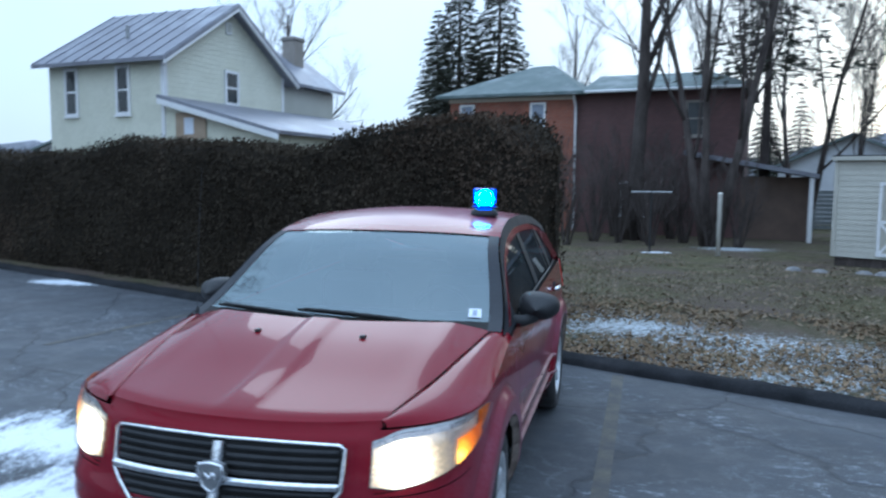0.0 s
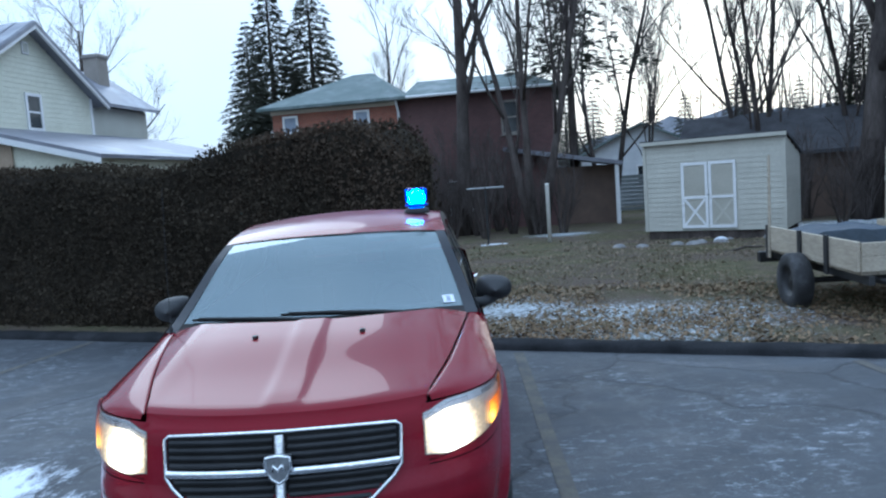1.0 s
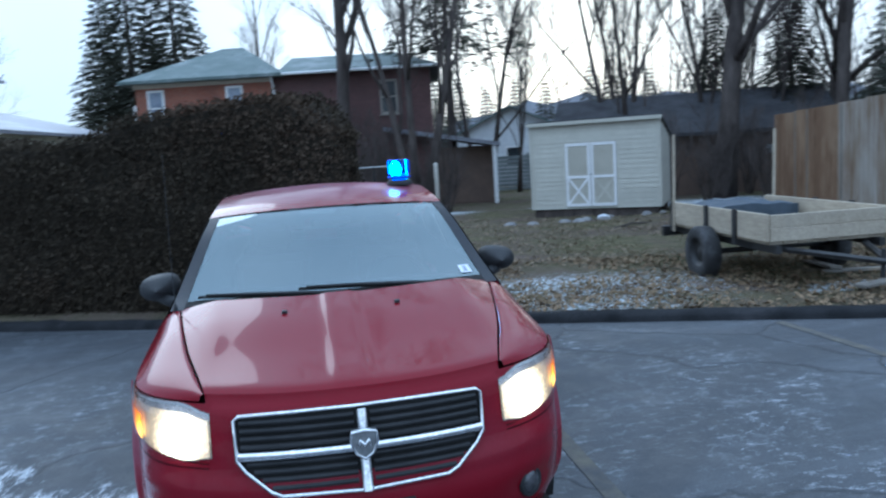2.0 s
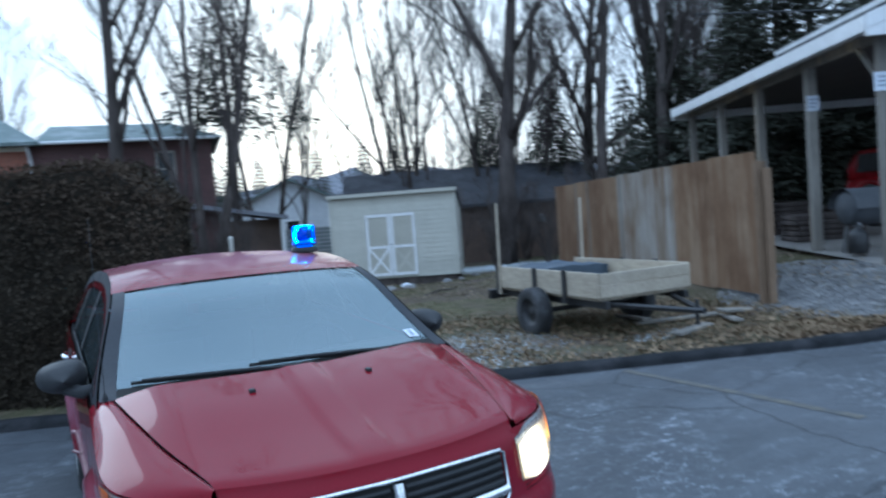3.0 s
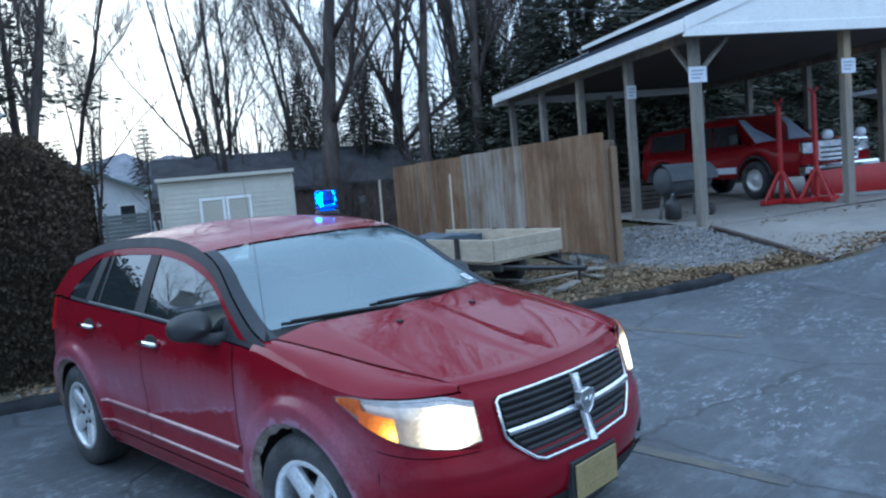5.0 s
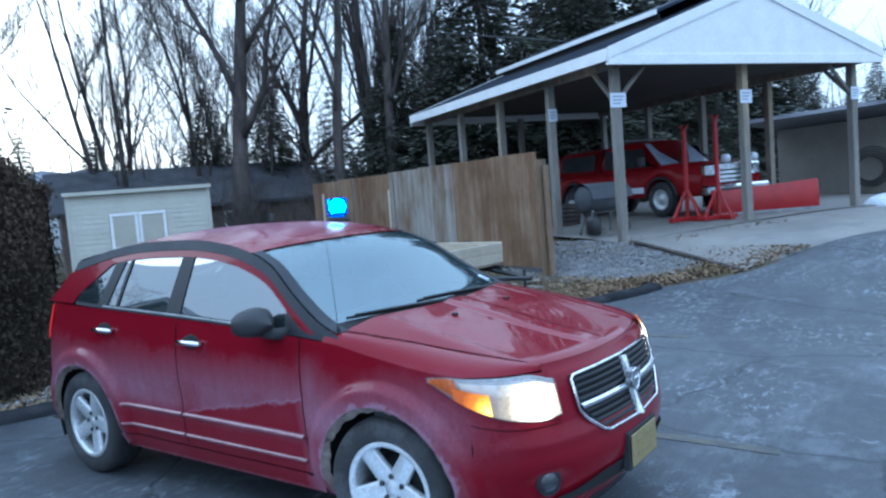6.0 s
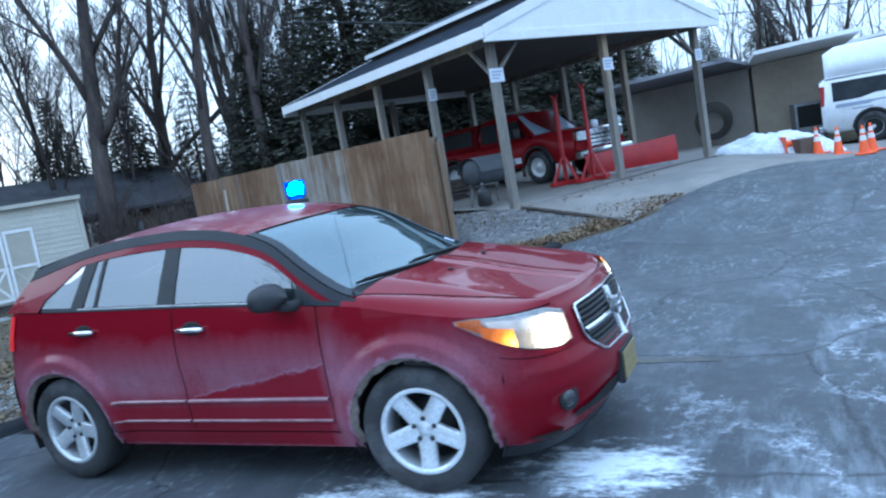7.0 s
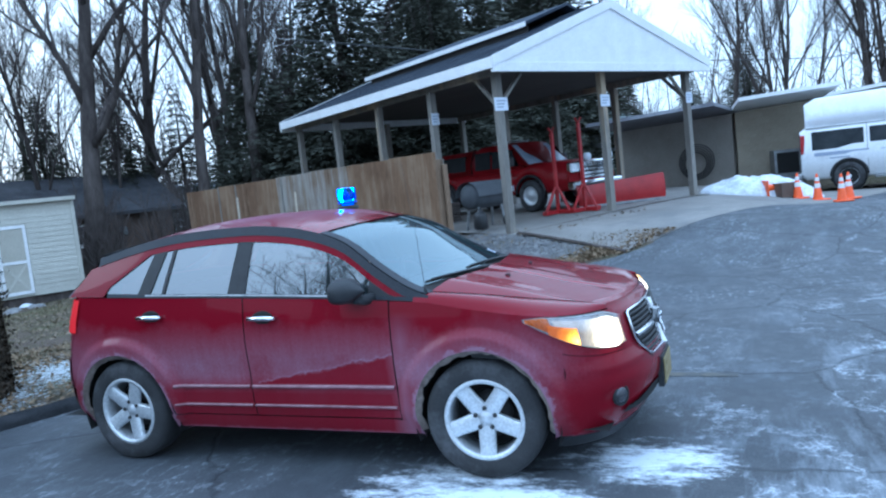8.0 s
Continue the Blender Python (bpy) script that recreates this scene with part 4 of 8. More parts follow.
def build_car():
    car = thing("car", pose(0, 0, 0), "dark red five-door hatchback, salt-streaked, headlights lit", "car")
    lo = lambda y: 0.25
    gap = 0.004
    # dark shell under the gaps
    inner = Shape()
    cs = linspace(0.0, 3.0, 121)
    for sgn in (-1, 1):
        g = skin_panel(cs, lambda y: 0.27, lambda y: shoulder(y) - 0.01, 12, sgn, -0.02)
        inner.add(g.v, [q for q in g.f if all(math.hypot(g.v[q[0]][1] - wy, g.v[q[0]][2] - AXLE_Z) > 0.45 for wy in WHEEL_Y)])
    inner.grid(lambda a, b: (a, b, 0.27), [-0.78, 0.78], linspace(-2.0, 2.05, 8))
    part("inner_shell", inner, CAR_INNER, car, smooth=True)
    for sgn in (-1, 1):
        for wy in WHEEL_Y:
            well = Shape().grid(lambda a, b: (sgn * b, wy + 0.44 * math.cos(a), AXLE_Z + 0.44 * math.sin(a)), linspace(-0.35, math.pi + 0.35, 22), [0.50, 0.85])
            well.grid(lambda a, b: (sgn * 0.5, wy + b * math.cos(a), AXLE_Z + b * math.sin(a)), linspace(-0.35, math.pi + 0.35, 22), [0.0, 0.44])
            part("wheel_well", well, CAR_INNER, car, smooth=True)
            rim = Shape()
            for k in range(40):
                a0 = -0.22 + (math.pi + 0.44) * k / 40
                a1 = -0.22 + (math.pi + 0.44) * (k + 1) / 40
                ring = []
                for a in (a0, a1):
                    j = 0.012 * noise.noise((a * 6, wy, sgn)) + 0.012 * noise.noise((a * 17, wy, sgn * 3))
                    for r, o in ((ARCH_R - 0.028 + j, -0.03), (ARCH_R + 0.004 + j, 0.001)):
                        y, z = wy + r * math.cos(a), AXLE_Z + r * math.sin(a)
                        x = skin(c_exact(y, max(z, 0.2)), max(z, 0.2))[0]
                        ring.append((sgn * (x + o), y, z))
                rim.add(ring, [(0, 1, 3, 2)])
            part("arch_lip", rim, MUD, car, "muddy wheel arch edge", smooth=True)

    # flanks, panel by panel
    sill_top = lambda y: 0.335
    for sgn in (-1, 1):
        belt = lambda y: shoulder(y)
        fd = skin_panel(linspace(c_of_y(-0.80) , c_of_y(0.235 - gap), 26), sill_top, belt, 16, sgn)
        door_f = part("front_door", fd, CAR_RED, car, smooth=True)
        # rear door: its rear edge follows the arch
        s = Shape()

        def rd(t, q, sgn=sgn):
            z = sill_top(0) + (belt(0.8) - sill_top(0)) * q
            y_end = 0.98 if z > 0.80 else 1.3175 - math.sqrt(max(ARCH_R ** 2 + 0.02 - (z - AXLE_Z) ** 2, 0.10 ** 2)) * 1.0
            y_end = min(y_end, 0.98)
            y = 0.235 + gap + (y_end - 0.235 - gap) * t
            z = sill_top(y) + (belt(y) - sill_top(y)) * q
            x, y, z = skin(c_exact(y, z), z)
            return (sgn * x, y, z)
        s.grid(rd, linspace(0, 1, 20), linspace(0, 1, 22), flip=(sgn < 0))
        door_r = part("rear_door", s, CAR_RED, car, smooth=True)
        # fender over the front wheel, quarter panel over the rear one
        fen = arch_panel(-1.80, -0.80 - gap * 2, WHEEL_Y[0], lambda y: shoulder(y), sgn)
        part("front_fender", fen, CAR_RED, car, smooth=True)
        qp = arch_panel(0.90, 1.90, WHEEL_Y[1], lambda y: shoulder(y), sgn)
        part("rear_quarter", qp, CAR_RED, car, smooth=True)
        sill = skin_panel(linspace(c_of_y(-0.90), c_of_y(0.93), 24), lambda y: 0.235, lambda y: 0.335 - 0.006, 5, sgn, 0.004)
        part("sill", sill, CAR_RED, car, smooth=True)
        for z0, z1, nm in ((0.518, 0.540, "door_moulding"), (0.395, 0.412, "lower_moulding")):
            for ya, yb, dr in ((-0.79, 0.225, door_f), (0.245, 0.86, door_r)):
                ms = Shape().grid(lambda c, t: tuple((sgn * a if i == 0 else a) for i, a in enumerate(skin(c, z0 + (z1 - z0) * t, 0.014 if 0.1 < t < 0.9 else -0.002))),
                                  linspace(c_of_y(ya), c_of_y(yb), 20), [0, 0.15, 0.5, 0.85, 1], flip=(sgn < 0))
                part(nm, ms, MOULDING, dr, "red door moulding, paled for salt and sky highlight", smooth=True)
        for hy, dr in ((0.085, door_f), (1.0, door_r)):
            hz = 0.965 + 0.03 * (hy > 0.5)
            hx = skin(c_exact(hy, hz), hz)[0]
            # near-black disc stands in for the shaded recess behind the handle
            cup = Shape().lathe([(0.0, 0.004), (0.05, 0.004), (0.062, 0.0), (0.064, -0.01)], pose(sgn * hx, hy, hz, 0, 90 * sgn, 0) @ Matrix.Diagonal((0.75, 1.3, 1, 1)), 20)
            part("handle_cup", cup, CAR_INNER, dr, smooth=True)
            bar = Shape().tube([(sgn * (hx + 0.006), hy - 0.105, hz), (sgn * (hx + 0.032), hy - 0.085, hz + 0.004), (sgn * (hx + 0.036), hy, hz + 0.006),
                                (sgn * (hx + 0.032), hy + 0.085, hz + 0.004), (sgn * (hx + 0.006), hy + 0.105, hz)], [0.012, 0.015, 0.016, 0.015, 0.012], 10)
            part("door_handle", bar, CHROME, dr, "chrome door handle", smooth=True)

    # bumpers
    def bump_hi(y):
        return table(y, [(-2.3, 0.665), (-2.0, 0.675), (-1.85, 0.70), (-1.7, 0.74)])
    cs = linspace(0, c_of_y(-1.80), 40)
    fb = Shape()
    for sgn in (-1, 1):
        def bump_at(f, t, sgn=sgn):
            z = 0.235 + 0.44 * t
            for _ in range(2):
                c = f * c_exact(-1.797, z)
                z = 0.235 + (bump_hi(skin(c, z)[1]) - 0.004 - 0.235) * t
            p = skin(c, z)
            dent = 0.022 * math.exp(-((abs(p[0]) - 0.66) / 0.11) ** 2 - ((z - 0.43) / 0.055) ** 2) - 0.012 * smooth_step(0.55, 0.60, z) * (1 - smooth_step(0.60, 0.66, z))
            return (sgn * p[0], p[1] + dent, p[2])
        fb.grid(bump_at, linspace(0, 1, 56), linspace(0, 1, 30), flip=(sgn < 0))
        # cheek between bumper, arch and lamp
    bumper = part("front_bumper", fb, CAR_RED, car, smooth=True)
    lip = Shape()
    for sgn in (-1, 1):
        g = skin_panel(linspace(0, c_of_y(-1.78), 30), lambda y: 0.175, lambda y: 0.237, 4, sgn, 0.006)
        lip.add(g.v, g.f)
    part("air_dam", lip, CAR_BLACK, bumper, "black plastic air dam", smooth=True)
    # near-black sheet on the bumper stands in for shade in the intake
    intake = Shape()
    for sgn in (-1, 1):
        g = Shape().grid(lambda x, t: (sgn * x, skin(c_of_x(x, 0.33), 0.33 + 0.09 * t)[1] - 0.004, 0.315 + 0.085 * t * (1 - 0.5 * smooth_step(0.3, 0.62, x))), linspace(0, 0.62, 16), [0, 0.5, 1], flip=(sgn > 0))
        intake.add(g.v, g.f)
    part("air_intake", intake, CAR_INNER, bumper, "near-black sheet for the shaded lower air intake", smooth=True)
    for sgn in (-1, 1):
        x0, z0 = 0.66, 0.43
        c = c_of_x(x0, z0)
        px, py, pz = skin(c, z0, -0.006)
        ang = math.degrees(math.atan2(px - skin(c - 0.02, z0)[0], skin(c - 0.02, z0)[1] - py))
        base = pose(sgn * px, py, pz) @ Matrix.Rotation(radians(sgn * 32), 4, "Z") @ Matrix.Rotation(radians(90), 4, "X")
        fog = part("fog_lamp", Shape().lathe([(0.0, 0.014), (0.03, 0.011), (0.046, 0.002), (0.046, -0.01)], base, 20), FOG_GLASS, bumper, "small round fog lamp", smooth=True)
        part("fog_ring", Shape().lathe([(0.045, 0.0), (0.056, 0.004), (0.06, 0.0), (0.06, -0.02)], base, 20), CAR_BLACK, fog, smooth=True)
    plate = part("number_plate", Shape().box(-0.155, 0.155, -2.236, -2.228, 0.345, 0.50, c=0.003), PLATE, bumper, "yellow number plate")
    for k in range(2):
        part("plate_bar", Shape().box(-0.10, 0.10, -2.2385, -2.2365, 0.385 + k * 0.065, 0.40 + k * 0.065), PLATE_INK, plate)
    part("plate_frame", Shape().box(-0.17, 0.17, -2.226, -2.19, 0.33, 0.515, c=0.004), CAR_BLACK, bumper)

    rb = Shape()
    for sgn in (-1, 1):
        rb.grid(lambda f, t: tuple((sgn * a if i == 0 else a) for i, a in enumerate(skin(3 - f * (3 - c_exact(1.87, 0.35 + 0.35 * t)), 0.35 + 0.35 * t, 0.010))), linspace(1, 0, 30), linspace(0, 1, 16), flip=(sgn < 0))
    part("rear_bumper", rb, CAR_RED, car, smooth=True)
    tg = Shape()
    for sgn in (-1, 1):
        g = skin_panel(linspace(c_of_y(1.90), 3.0, 26), lambda y: 0.70, lambda y: 1.16, 12, sgn)
        tg.add(g.v, g.f)
    part("tailgate", tg, CAR_RED, car, smooth=True)
    for sgn in (-1, 1):
        g = skin_panel(linspace(c_of_y(1.74), c_of_y(2.02), 12), lambda y: 0.905, lambda y: 1.135, 8, sgn, 0.012)
        part("tail_lamp", g, TAIL_RED, car, "red tail lamp, lit", smooth=True)

    for sgn in (-1, 1):
        for ya, yb in ((-1.80, -1.715),):
            s = Shape().grid(lambda y, z: tuple((sgn * a if i == 0 else a) for i, a in enumerate(skin(c_exact(y, z), z))), linspace(ya, yb, 6), linspace(0.24, 0.352, 5), flip=(sgn < 0))
            part("bumper_corner", s, CAR_RED, car, smooth=True)

    # nose: strip over the grille, cheeks beside it
    nose = Shape()

    def nose_hi(x):
        return hood_z(x, hood_front(x)) - 0.006
    for sgn in (-1, 1):
        def at(x, t, sgn=sgn):
            z0 = 0.665
            z1 = nose_hi(x)
            z = z0 + (z1 - z0) * t
            p = skin(c_of_x(x, z), z)
            y = p[1]
            y += (hood_front(x) - y) * smooth_step(0.80, 1.0, t)
            return (sgn * x, y, z)
        nose.grid(at, linspace(0, 0.56, 22), linspace(0, 1, 14), flip=(sgn > 0))
    part("nose_panel", nose, CAR_RED, car, smooth=True)

    # grille: near-black panel for the shaded recess, slats, chrome frame and cross, plain badge
    def on_nose(x, z, out):
        p = skin(c_of_x(abs(x), z), z)
        return Vector((x, p[1] - out, z))

    outline = [(0, 0.856), (0.25, 0.856), (0.44, 0.852), (0.458, 0.84), (0.455, 0.70), (0.425, 0.66), (0.34, 0.59), (0.30, 0.575), (0, 0.568)]

    def half_width(z):
        if z > 0.70:
            return 0.452
        return table(z, [(0.568, 0.30), (0.59, 0.345), (0.66, 0.42), (0.70, 0.452)])
    well = Shape()
    zs = linspace(0.572, 0.852, 12)
    well.grid(lambda t, z: tuple(on_nose(t * half_width(z), z, 0.006)), linspace(-1, 1, 31), zs)
    grille = part("grille", well, CAR_INNER, car, "black slatted grille in a chrome frame", smooth=True)
    for z in (0.60, 0.628, 0.656, 0.684, 0.742, 0.770, 0.798, 0.826):
        for sg in (-1, 1):
            w = half_width(z - 0.008) - 0.012
            sl = Shape().grid(lambda x, k: tuple(on_nose(sg * x, z, 0.0) + Vector((0, [-0.008, -0.020, -0.022, -0.010][int(k)], [-0.009, -0.006, 0.006, 0.009][int(k)]))), linspace(0.03, w, 14), [0, 1, 2, 3])
            part("grille_slat", sl, CAR_BLACK, grille, smooth=True)
    full = [on_nose(x, z, 0.018) for x, z in outline] + [on_nose(-x, z, 0.018) for x, z in outline[-2:0:-1]]
    part("grille_frame", Shape().tube(full + [full[0]], 0.0075, 8, False), CHROME, grille, "chrome grille frame", smooth=True)
    bar = Shape().grid(lambda x, k: tuple(on_nose(x, 0.714, 0.0) + Vector((0, [-0.012, -0.034, -0.036, -0.036, -0.034, -0.012][int(k)], [-0.015, -0.011, -0.005, 0.005, 0.011, 0.015][int(k)]))), linspace(-0.45, 0.45, 31), list(range(6)))
    part("cross_bar", bar, CHROME, grille, "chrome cross bar", smooth=True)
    post = Shape().grid(lambda z, k: tuple(on_nose(0, z, 0.0) + Vector(([-0.022, -0.017, -0.007, 0.007, 0.017, 0.022][int(k)], [-0.012, -0.040, -0.044, -0.044, -0.040, -0.012][int(k)], 0))), linspace(0.572, 0.852, 12), list(range(6)), flip=True)
    part("cross_post", post, CHROME, grille, "chrome upright", smooth=True)
    shield = [(-0.045, 0.045), (0.0, 0.052), (0.045, 0.045), (0.048, 0.01), (0.03, -0.035), (0.0, -0.055), (-0.03, -0.035), (-0.048, 0.01)]
    bz = 0.735
    by = on_nose(0, bz, 0.046).y
    badge = Shape().prism([(a, b + bz) for a, b in shield], by - 0.012, by + 0.02)
    bd = part("badge", badge, STEEL, grille, "plain shield badge")
    part("badge_rim", Shape().tube([(a, by - 0.013, b + bz) for a, b in shield + shield[:1]], 0.006, 6, False), CHROME, bd, smooth=True)
    part("badge_boss", Shape().tube([(-0.022, by - 0.014, bz - 0.005), (-0.014, by - 0.018, bz + 0.018), (0.0, by - 0.02, bz - 0.002), (0.014, by - 0.018, bz + 0.018), (0.022, by - 0.014, bz - 0.005)], 0.008, 6), CHROME, bd, smooth=True)

    # headlamps
    def lamp_top(c):
        y = skin(c, 0.85)[1]
        x = skin(c, 0.85)[0]
        return shoulder(y) - 0.004 - 0.018 * (1 - smooth_step(1.62, 1.72, -y))

    def lamp_bot(c):
        y = skin(c, 0.8)[1]
        return table(-y, [(1.60, 0.905), (1.70, 0.845), (1.80, 0.785), (1.90, 0.735), (2.0, 0.70), (2.07, 0.682), (2.12, 0.69)])
    c_in, c_out = c_of_x(0.545, 0.78), c_of_y(-1.635)
    for sgn in (-1, 1):
        def face(out, ca, cb, ta, tb, sgn=sgn, k=18, r=12):
            def at(c, t):
                inner = 1 - smooth_step(0.0, 0.26, (c - c_in) / (c_out - c_in))
                lo_, hi_ = lamp_bot(c) + 0.022 * inner ** 2, lamp_top(c) - 0.030 * inner ** 2
                p = skin(c, lo_ + (hi_ - lo_) * t, out)
                return (sgn * p[0], p[1], p[2])
            return Shape().grid(at, linspace(ca, cb, k), linspace(ta, tb, r), flip=(sgn < 0))
        surround = Shape().grid(lambda c, t: tuple((sgn * a if i == 0 else a) for i, a in enumerate(skin(c, lamp_bot(c) + (lamp_top(c) - lamp_bot(c)) * t, -0.001))), linspace(c_in, c_out, 14), linspace(0, 1, 6), flip=(sgn < 0))
        part("lamp_surround", surround, CAR_RED, bumper, smooth=True)
        lamp = part("headlamp", face(0.003, c_in, c_out, 0, 1), LAMP_SHELL, car, "clear headlamp with lit bulb and amber marker", smooth=True)
        span = c_out - c_in
        # lit main bowl: a round glowing dish
        zc = 0.775
        cc = c_in + span * 0.30
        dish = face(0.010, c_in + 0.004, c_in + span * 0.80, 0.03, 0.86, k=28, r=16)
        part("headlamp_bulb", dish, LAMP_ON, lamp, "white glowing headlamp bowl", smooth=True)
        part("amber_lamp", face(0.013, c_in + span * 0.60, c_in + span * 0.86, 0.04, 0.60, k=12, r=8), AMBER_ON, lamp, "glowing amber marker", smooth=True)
        part("amber_reflector", face(0.006, c_in + span * 0.83, c_in + span * 0.99, 0.15, 0.95, k=8, r=6), AMBER_OFF, lamp, smooth=True)
        part("lamp_brow", face(0.008, c_in, c_out, 0.955, 1.0, k=18, r=3), STEEL, lamp, smooth=True)
        lens = part("lamp_lens", face(0.019, c_in, c_out, 0, 1), LAMP_CLEAR, lamp, "clear plastic lens", smooth=True)
        lens.visible_shadow = False
        # cheek under and round the lamp to the arch
        ch = Shape().grid(lambda c, t: tuple((sgn * a if i == 0 else a) for i, a in enumerate(skin(c, bump_hi(skin(c, 0.7)[1]) + (lamp_bot(c) - 0.003 - bump_hi(skin(c, 0.7)[1])) * t))), linspace(c_in - 0.01, c_exact(-1.80, 0.70), 16), [0, 0.5, 1], flip=(sgn < 0))
        part("lamp_cheek", ch, CAR_RED, bumper, smooth=True)

    # hood
    def hood_at(u, v):
        y0 = hood_front(u * 0.56)
        yr = hood_rear(u * 0.76)
        y = y0 + (yr - y0) * v
        x = u * hood_half(y)
        return (x, y, hood_z(x, y) - (0.022 if v < 0.001 else 0.0) - 0.012 * (1 - smooth_step(0, 0.05, v)))
    hood = Shape().grid(hood_at, linspace(-1, 1, 65), [0, 0.004, 0.012, 0.03, 0.06] + linspace(0.1, 1, 24))
    hd = part("hood", hood, CAR_RED, car, smooth=True)
    for sx in (-0.27, 0.25):
        part("washer_nozzle", Shape().box(sx - 0.012, sx + 0.012, -1.365, -1.335, hood_z(sx, -1.35) - 0.004, hood_z(sx, -1.35) + 0.012, c=0.003), CAR_BLACK, hd)
    # fender tops beside the hood
    for sgn in (-1, 1):
        def ft(u, v, sgn=sgn):
            y = -2.00 + (-0.96 + 2.00) * v
            x0, x1 = hood_half(y) + 0.006, side_x(shoulder(y)) if y > -1.3 else skin(c_exact(y, shoulder(y)), shoulder(y))[0]
            x = x0 + (x1 - x0) * u
            e = u
            z = hood_z(x0, y) + (shoulder(y) - hood_z(x0, y)) * (u ** 2.6)
            return (sgn * x, y, z - 0.012 * (u < 0.001))
        part("fender_top", Shape().grid(ft, [0, 0.02] + linspace(0.1, 1, 10), linspace(0, 1, 30), flip=(sgn > 0)), CAR_RED, car, smooth=True)

    # cabin sides: belt strip, glass, red frame, black rail
    def strip(y0, y1, f0, f1, sgn, k=24, r=4, out=0.0, lean0=0.0, lean1=0.0):
        """Between two height curves of y; the ends may lean."""
        def at(t, q):
            ya, yb = y0, y1
            y = ya + (yb - ya) * t
            z = f0(y) + (f1(y) - f0(y)) * q
            for _ in range(2):
                y = (ya + lean0 * (z - 1.1)) * (1 - t) + (yb + lean1 * (z - 1.1)) * t
                z = f0(y) + (f1(y) - f0(y)) * q
            return (sgn * cabin_x(y, z) + sgn * out, y, z)
        return Shape().grid(at, linspace(0, 1, k), linspace(0, 1, r), flip=(sgn < 0))
    belt0 = lambda y: shoulder(y)
    belt1 = lambda y: shoulder(y) + 0.022
    g_top = lambda y: max(rail_z(y) - 0.098 + 0.0 * y, belt1(y) + 0.001)
    f_top = lambda y: max(rail_z(y) - 0.058, belt1(y) + 0.0015)
    r_top = lambda y: rail_z(y)
    for sgn in (-1, 1):
        part("belt_seal", strip(-0.98, 1.42, belt0, belt1, sgn, 40, 3, 0.004), CAR_SATIN, car, "black window seal", smooth=True)
        part("belt_trim", strip(-0.66, 1.06, lambda y: belt0(y) + 0.012, lambda y: belt0(y) + 0.021, sgn, 40, 3, 0.007), STEEL, car, "thin dull metal belt trim", smooth=True)
        gf = part("front_window", strip(-0.80, 0.245, belt1, g_top, sgn, 40, 8, -0.006, 0.0, -0.06), SIDE_GLASS, car, "tinted door glass", smooth=True)
        part("sail_panel", strip(-0.98, -0.66, belt1, g_top, sgn, 14, 4, 0.002), CAR_BLACK, car, smooth=True)
        part("b_pillar", strip(0.235, 0.375, belt1, g_top, sgn, 6, 6, 0.0, -0.06, -0.13), CAR_BLACK, car, "black centre pillar", smooth=True)
        gr = part("rear_window", strip(0.37, 1.055, belt1, g_top, sgn, 24, 8, -0.006, -0.13, -0.36), SIDE_GLASS, car, "tinted door glass", smooth=True)
        part("glass_divider", strip(0.905, 0.932, belt1, g_top, sgn, 3, 6, 0.001, -0.2, -0.2), CAR_BLACK, gr, smooth=True)
        part("c_pillar", strip(1.04, 1.155, belt1, g_top, sgn, 5, 6, 0.0, -0.36, -0.40), CAR_BLACK, car, "black rear pillar", smooth=True)
        part("quarter_window", strip(1.145, 1.45, belt1, lambda y: min(g_top(y), belt1(y) + 0.26 * (1 - ((y - 1.05) / 0.42)) + 0.01), sgn, 16, 6, -0.006, -0.40, 0.0), SIDE_GLASS, car, "tinted corner glass", smooth=True)
        part("d_pillar", strip(0.90, 1.86, lambda y: belt0(y) if y > 1.45 else max(min(g_top(y), belt1(y) + 0.26 * (1 - ((y - 1.05) / 0.42)) + 0.008), belt1(y)), f_top, sgn, 40, 8, 0.001, 0.0, -1.05), CAR_RED, car, smooth=True)
        part("door_frame", strip(-0.99, 0.92, g_top, f_top, sgn, 60, 3, 0.002), CAR_RED, car, smooth=True)
        part("roof_rail", strip(-1.05, 1.55, f_top, r_top, sgn, 80, 4, 0.006), CAR_SATIN, car, "satin black roof rail", smooth=True)

    # roof and windscreen
    def roof_at(u, y):
        xr = cabin_x(y, rail_z(y)) + 0.004
        return (u * xr, y - 0.10 * (1 - u * u) * (1 - smooth_step(-0.35, 0.3, y)), rail_z(y) + 0.048 * (1 - u * u) * smooth_step(-0.6, 0.1, y) + 0.012 * (1 - u ** 4) * (1 - smooth_step(-0.4, 0.2, y)))
    roof = Shape().grid(roof_at, linspace(-1, 1, 33), linspace(-0.285, 1.53, 40))
    part("roof", roof, CAR_RED, car, smooth=True)

    def screen_at(u, t):
        y = -1.03 + (-0.29 + 1.03) * t
        p = roof_at(u, y)
        return (p[0] * (0.99 - 0.075 * (1 - t) * 0), p[1] - 0.03 * (1 - u * u) * (1 - t), p[2])
    ws = part("windscreen", Shape().grid(lambda u, t: screen_at(u * 0.93, 0.10 + 0.87 * t), linspace(-1, 1, 31), linspace(0, 1, 20)), SCREEN, car, "sky-reflecting windscreen", smooth=True)
    for sgn in (-1, 1):
        edge = Shape().grid(lambda u, t: tuple(Vector(screen_at(sgn * u, t)) + Vector((0, 0, 0.003))), linspace(0.92, 1.0, 3), linspace(0, 1, 20), flip=(sgn > 0))
        part("a_pillar", edge, CAR_SATIN, car, "satin black windscreen pillar", smooth=True)
